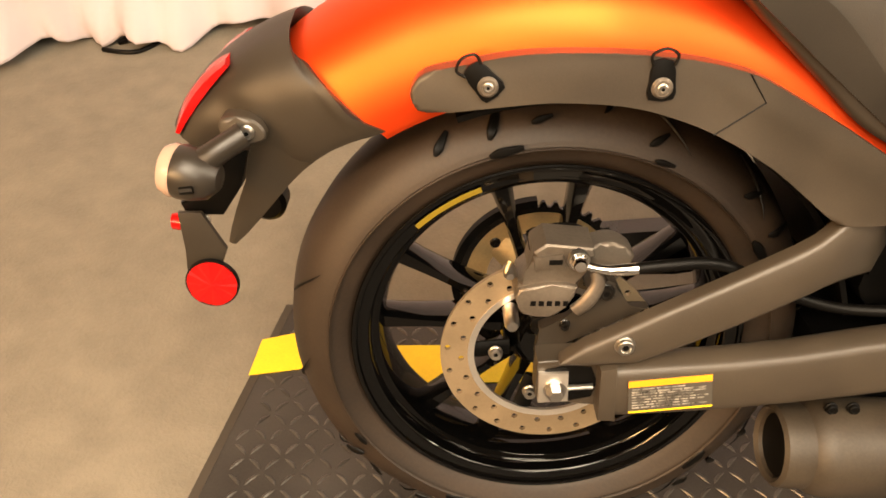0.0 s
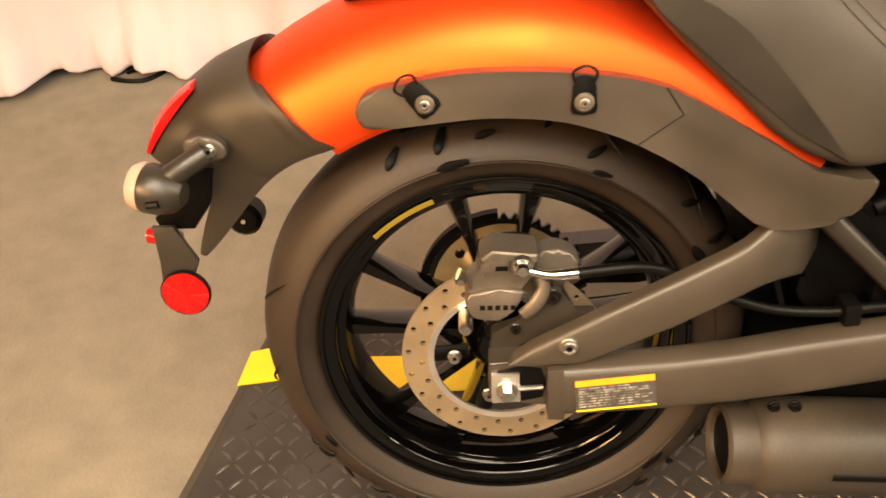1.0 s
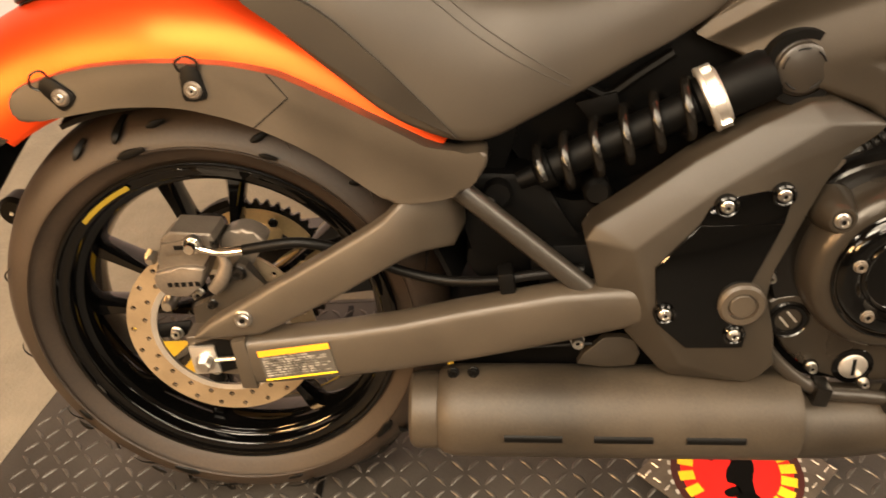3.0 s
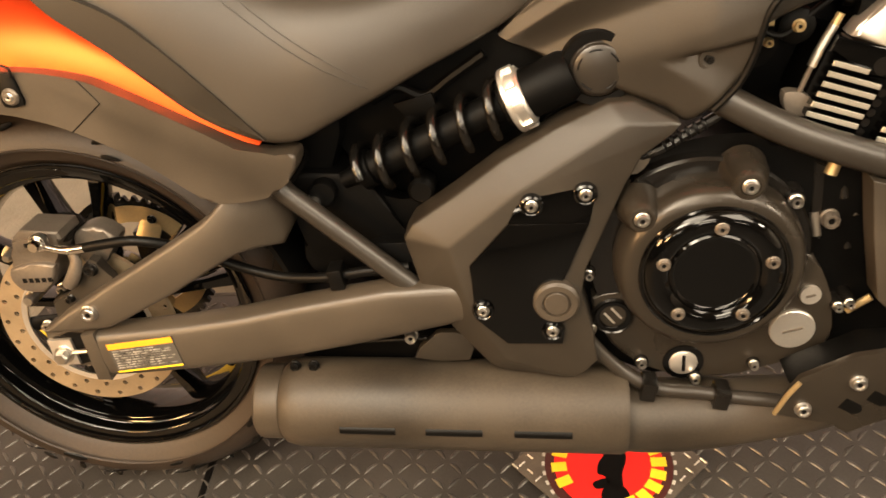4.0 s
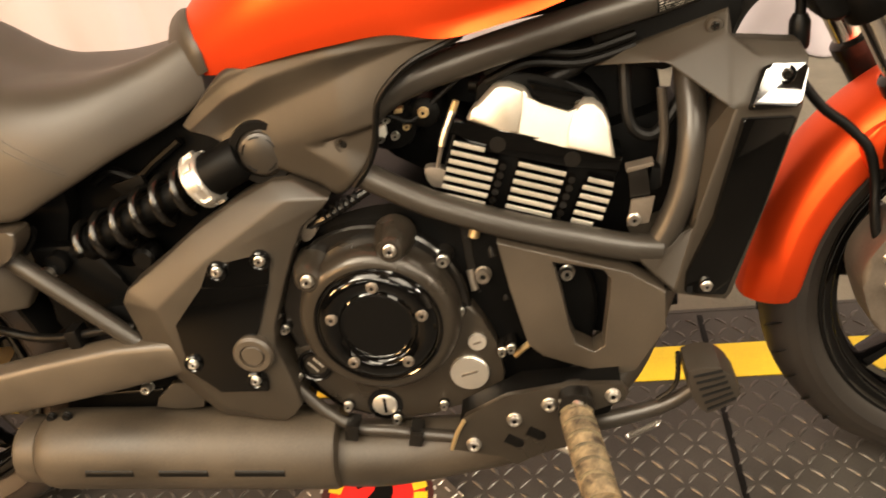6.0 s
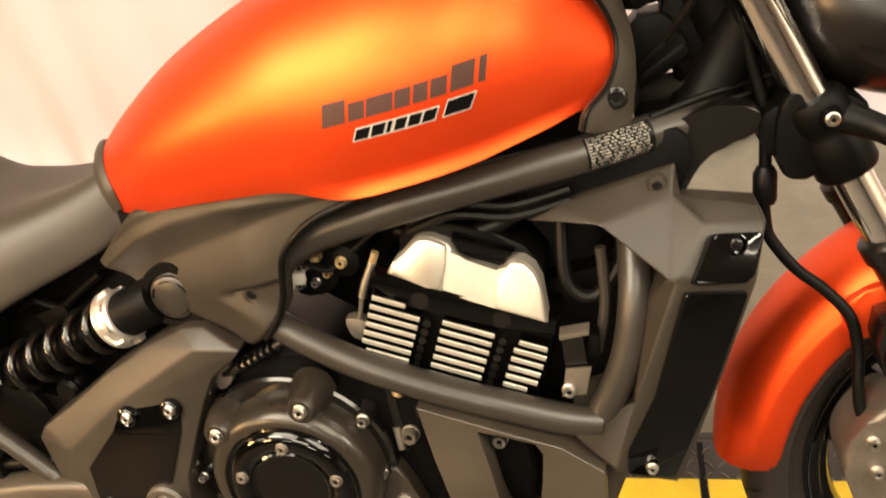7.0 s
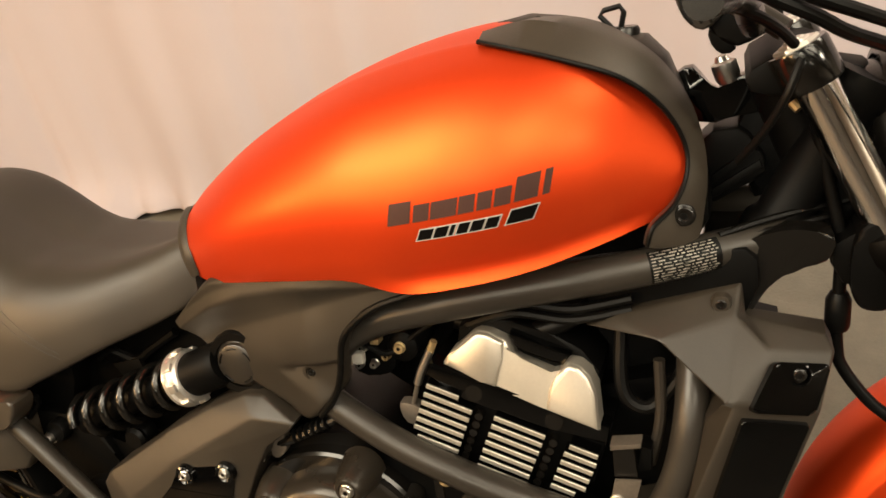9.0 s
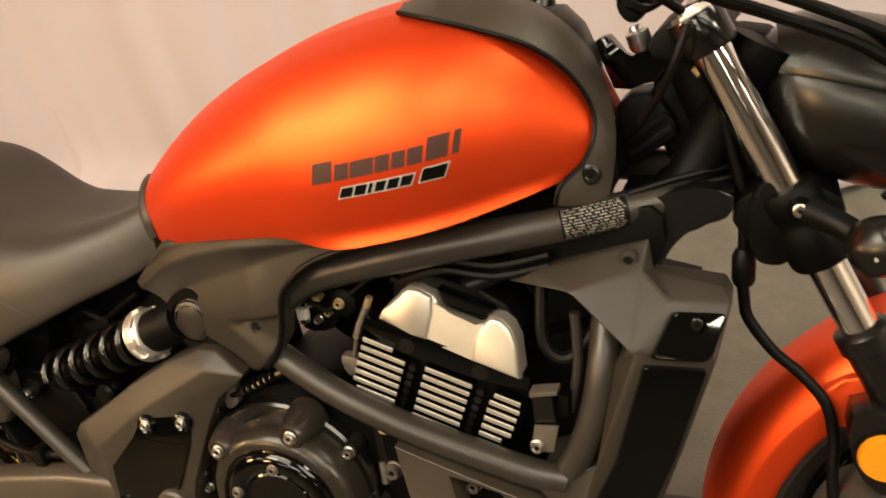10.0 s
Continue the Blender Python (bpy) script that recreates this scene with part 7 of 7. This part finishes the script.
for q in range(4):
    a = math.pi / 2 * q
    for u, v, turn in ((0.128, 0.0, 45), (0.116, 0.013, -45), (0.116, -0.013, -45), (0.104, 0.026, 45), (0.104, -0.026, 45), (0.138, 0.004, -45)):
        m = Matrix.Translation((0.695, -0.022, 0)) @ Matrix.Rotation(a, 4, "Z") @ Matrix.Translation((u, v, 0)) @ Matrix.Rotation(radians(turn), 4, "Z")
        part("tread_mark", box(-0.006, 0.006, -0.0014, 0.0014, 0.0047, 0.0056, 0.0004, 1, m=m), ALU, sign)
for x, y, w in ((0.707, 0.030, 0.019), (0.701, -0.078, 0.0205)):
    part("wheel_mark", lathe([(0, 0), (w, 0), (w, 0.0004), (0, 0.0004)], (x, y, 0.0059), 32, turn=pose(0, 0, 0, 90)), INK, sign)


def mark(name, outline):
    """A flat painted shape on the sign's disc."""
    bm = bmesh.new()
    low = [bm.verts.new((x, y, 0.0059)) for x, y in outline]
    top = [bm.verts.new((x, y, 0.0063)) for x, y in outline]
    bm.faces.new(top)
    for i in range(len(low)):
        j = (i + 1) % len(low)
        bm.faces.new((low[i], low[j], top[j], top[i]))
    return part(name, bm, INK, sign)


mark("body_mark", rounded([(0.692, 0.018), (0.712, 0.012), (0.722, -0.012), (0.714, -0.040), (0.712, -0.066), (0.694, -0.062), (0.688, -0.045), (0.678, -0.040), (0.680, -0.022), (0.690, -0.006)], 3))
mark("bar_mark", rounded([(0.658, 0.004), (0.676, 0.012), (0.692, 0.010), (0.690, 0.002), (0.674, 0.002), (0.662, -0.004)], 3))
mark("seat_mark", rounded([(0.670, -0.056), (0.690, -0.048), (0.694, -0.060), (0.676, -0.066)], 3))

# cable lying along the curtain
tagged(part("floor_cable", tube([(-1.02, 1.352, Z0 + 0.006), (-0.97, 1.338, Z0 + 0.006), (-0.925, 1.340, Z0 + 0.006), (-0.894, 1.372, Z0 + 0.006), (-0.872, 1.420, Z0 + 0.006), (-0.895, 1.432, Z0 + 0.010), (-0.935, 1.412, Z0 + 0.012), (-0.985, 1.378, Z0 + 0.012)], 0.0065, 8), INK), "black cable lying on the carpet by the curtain", "cable")
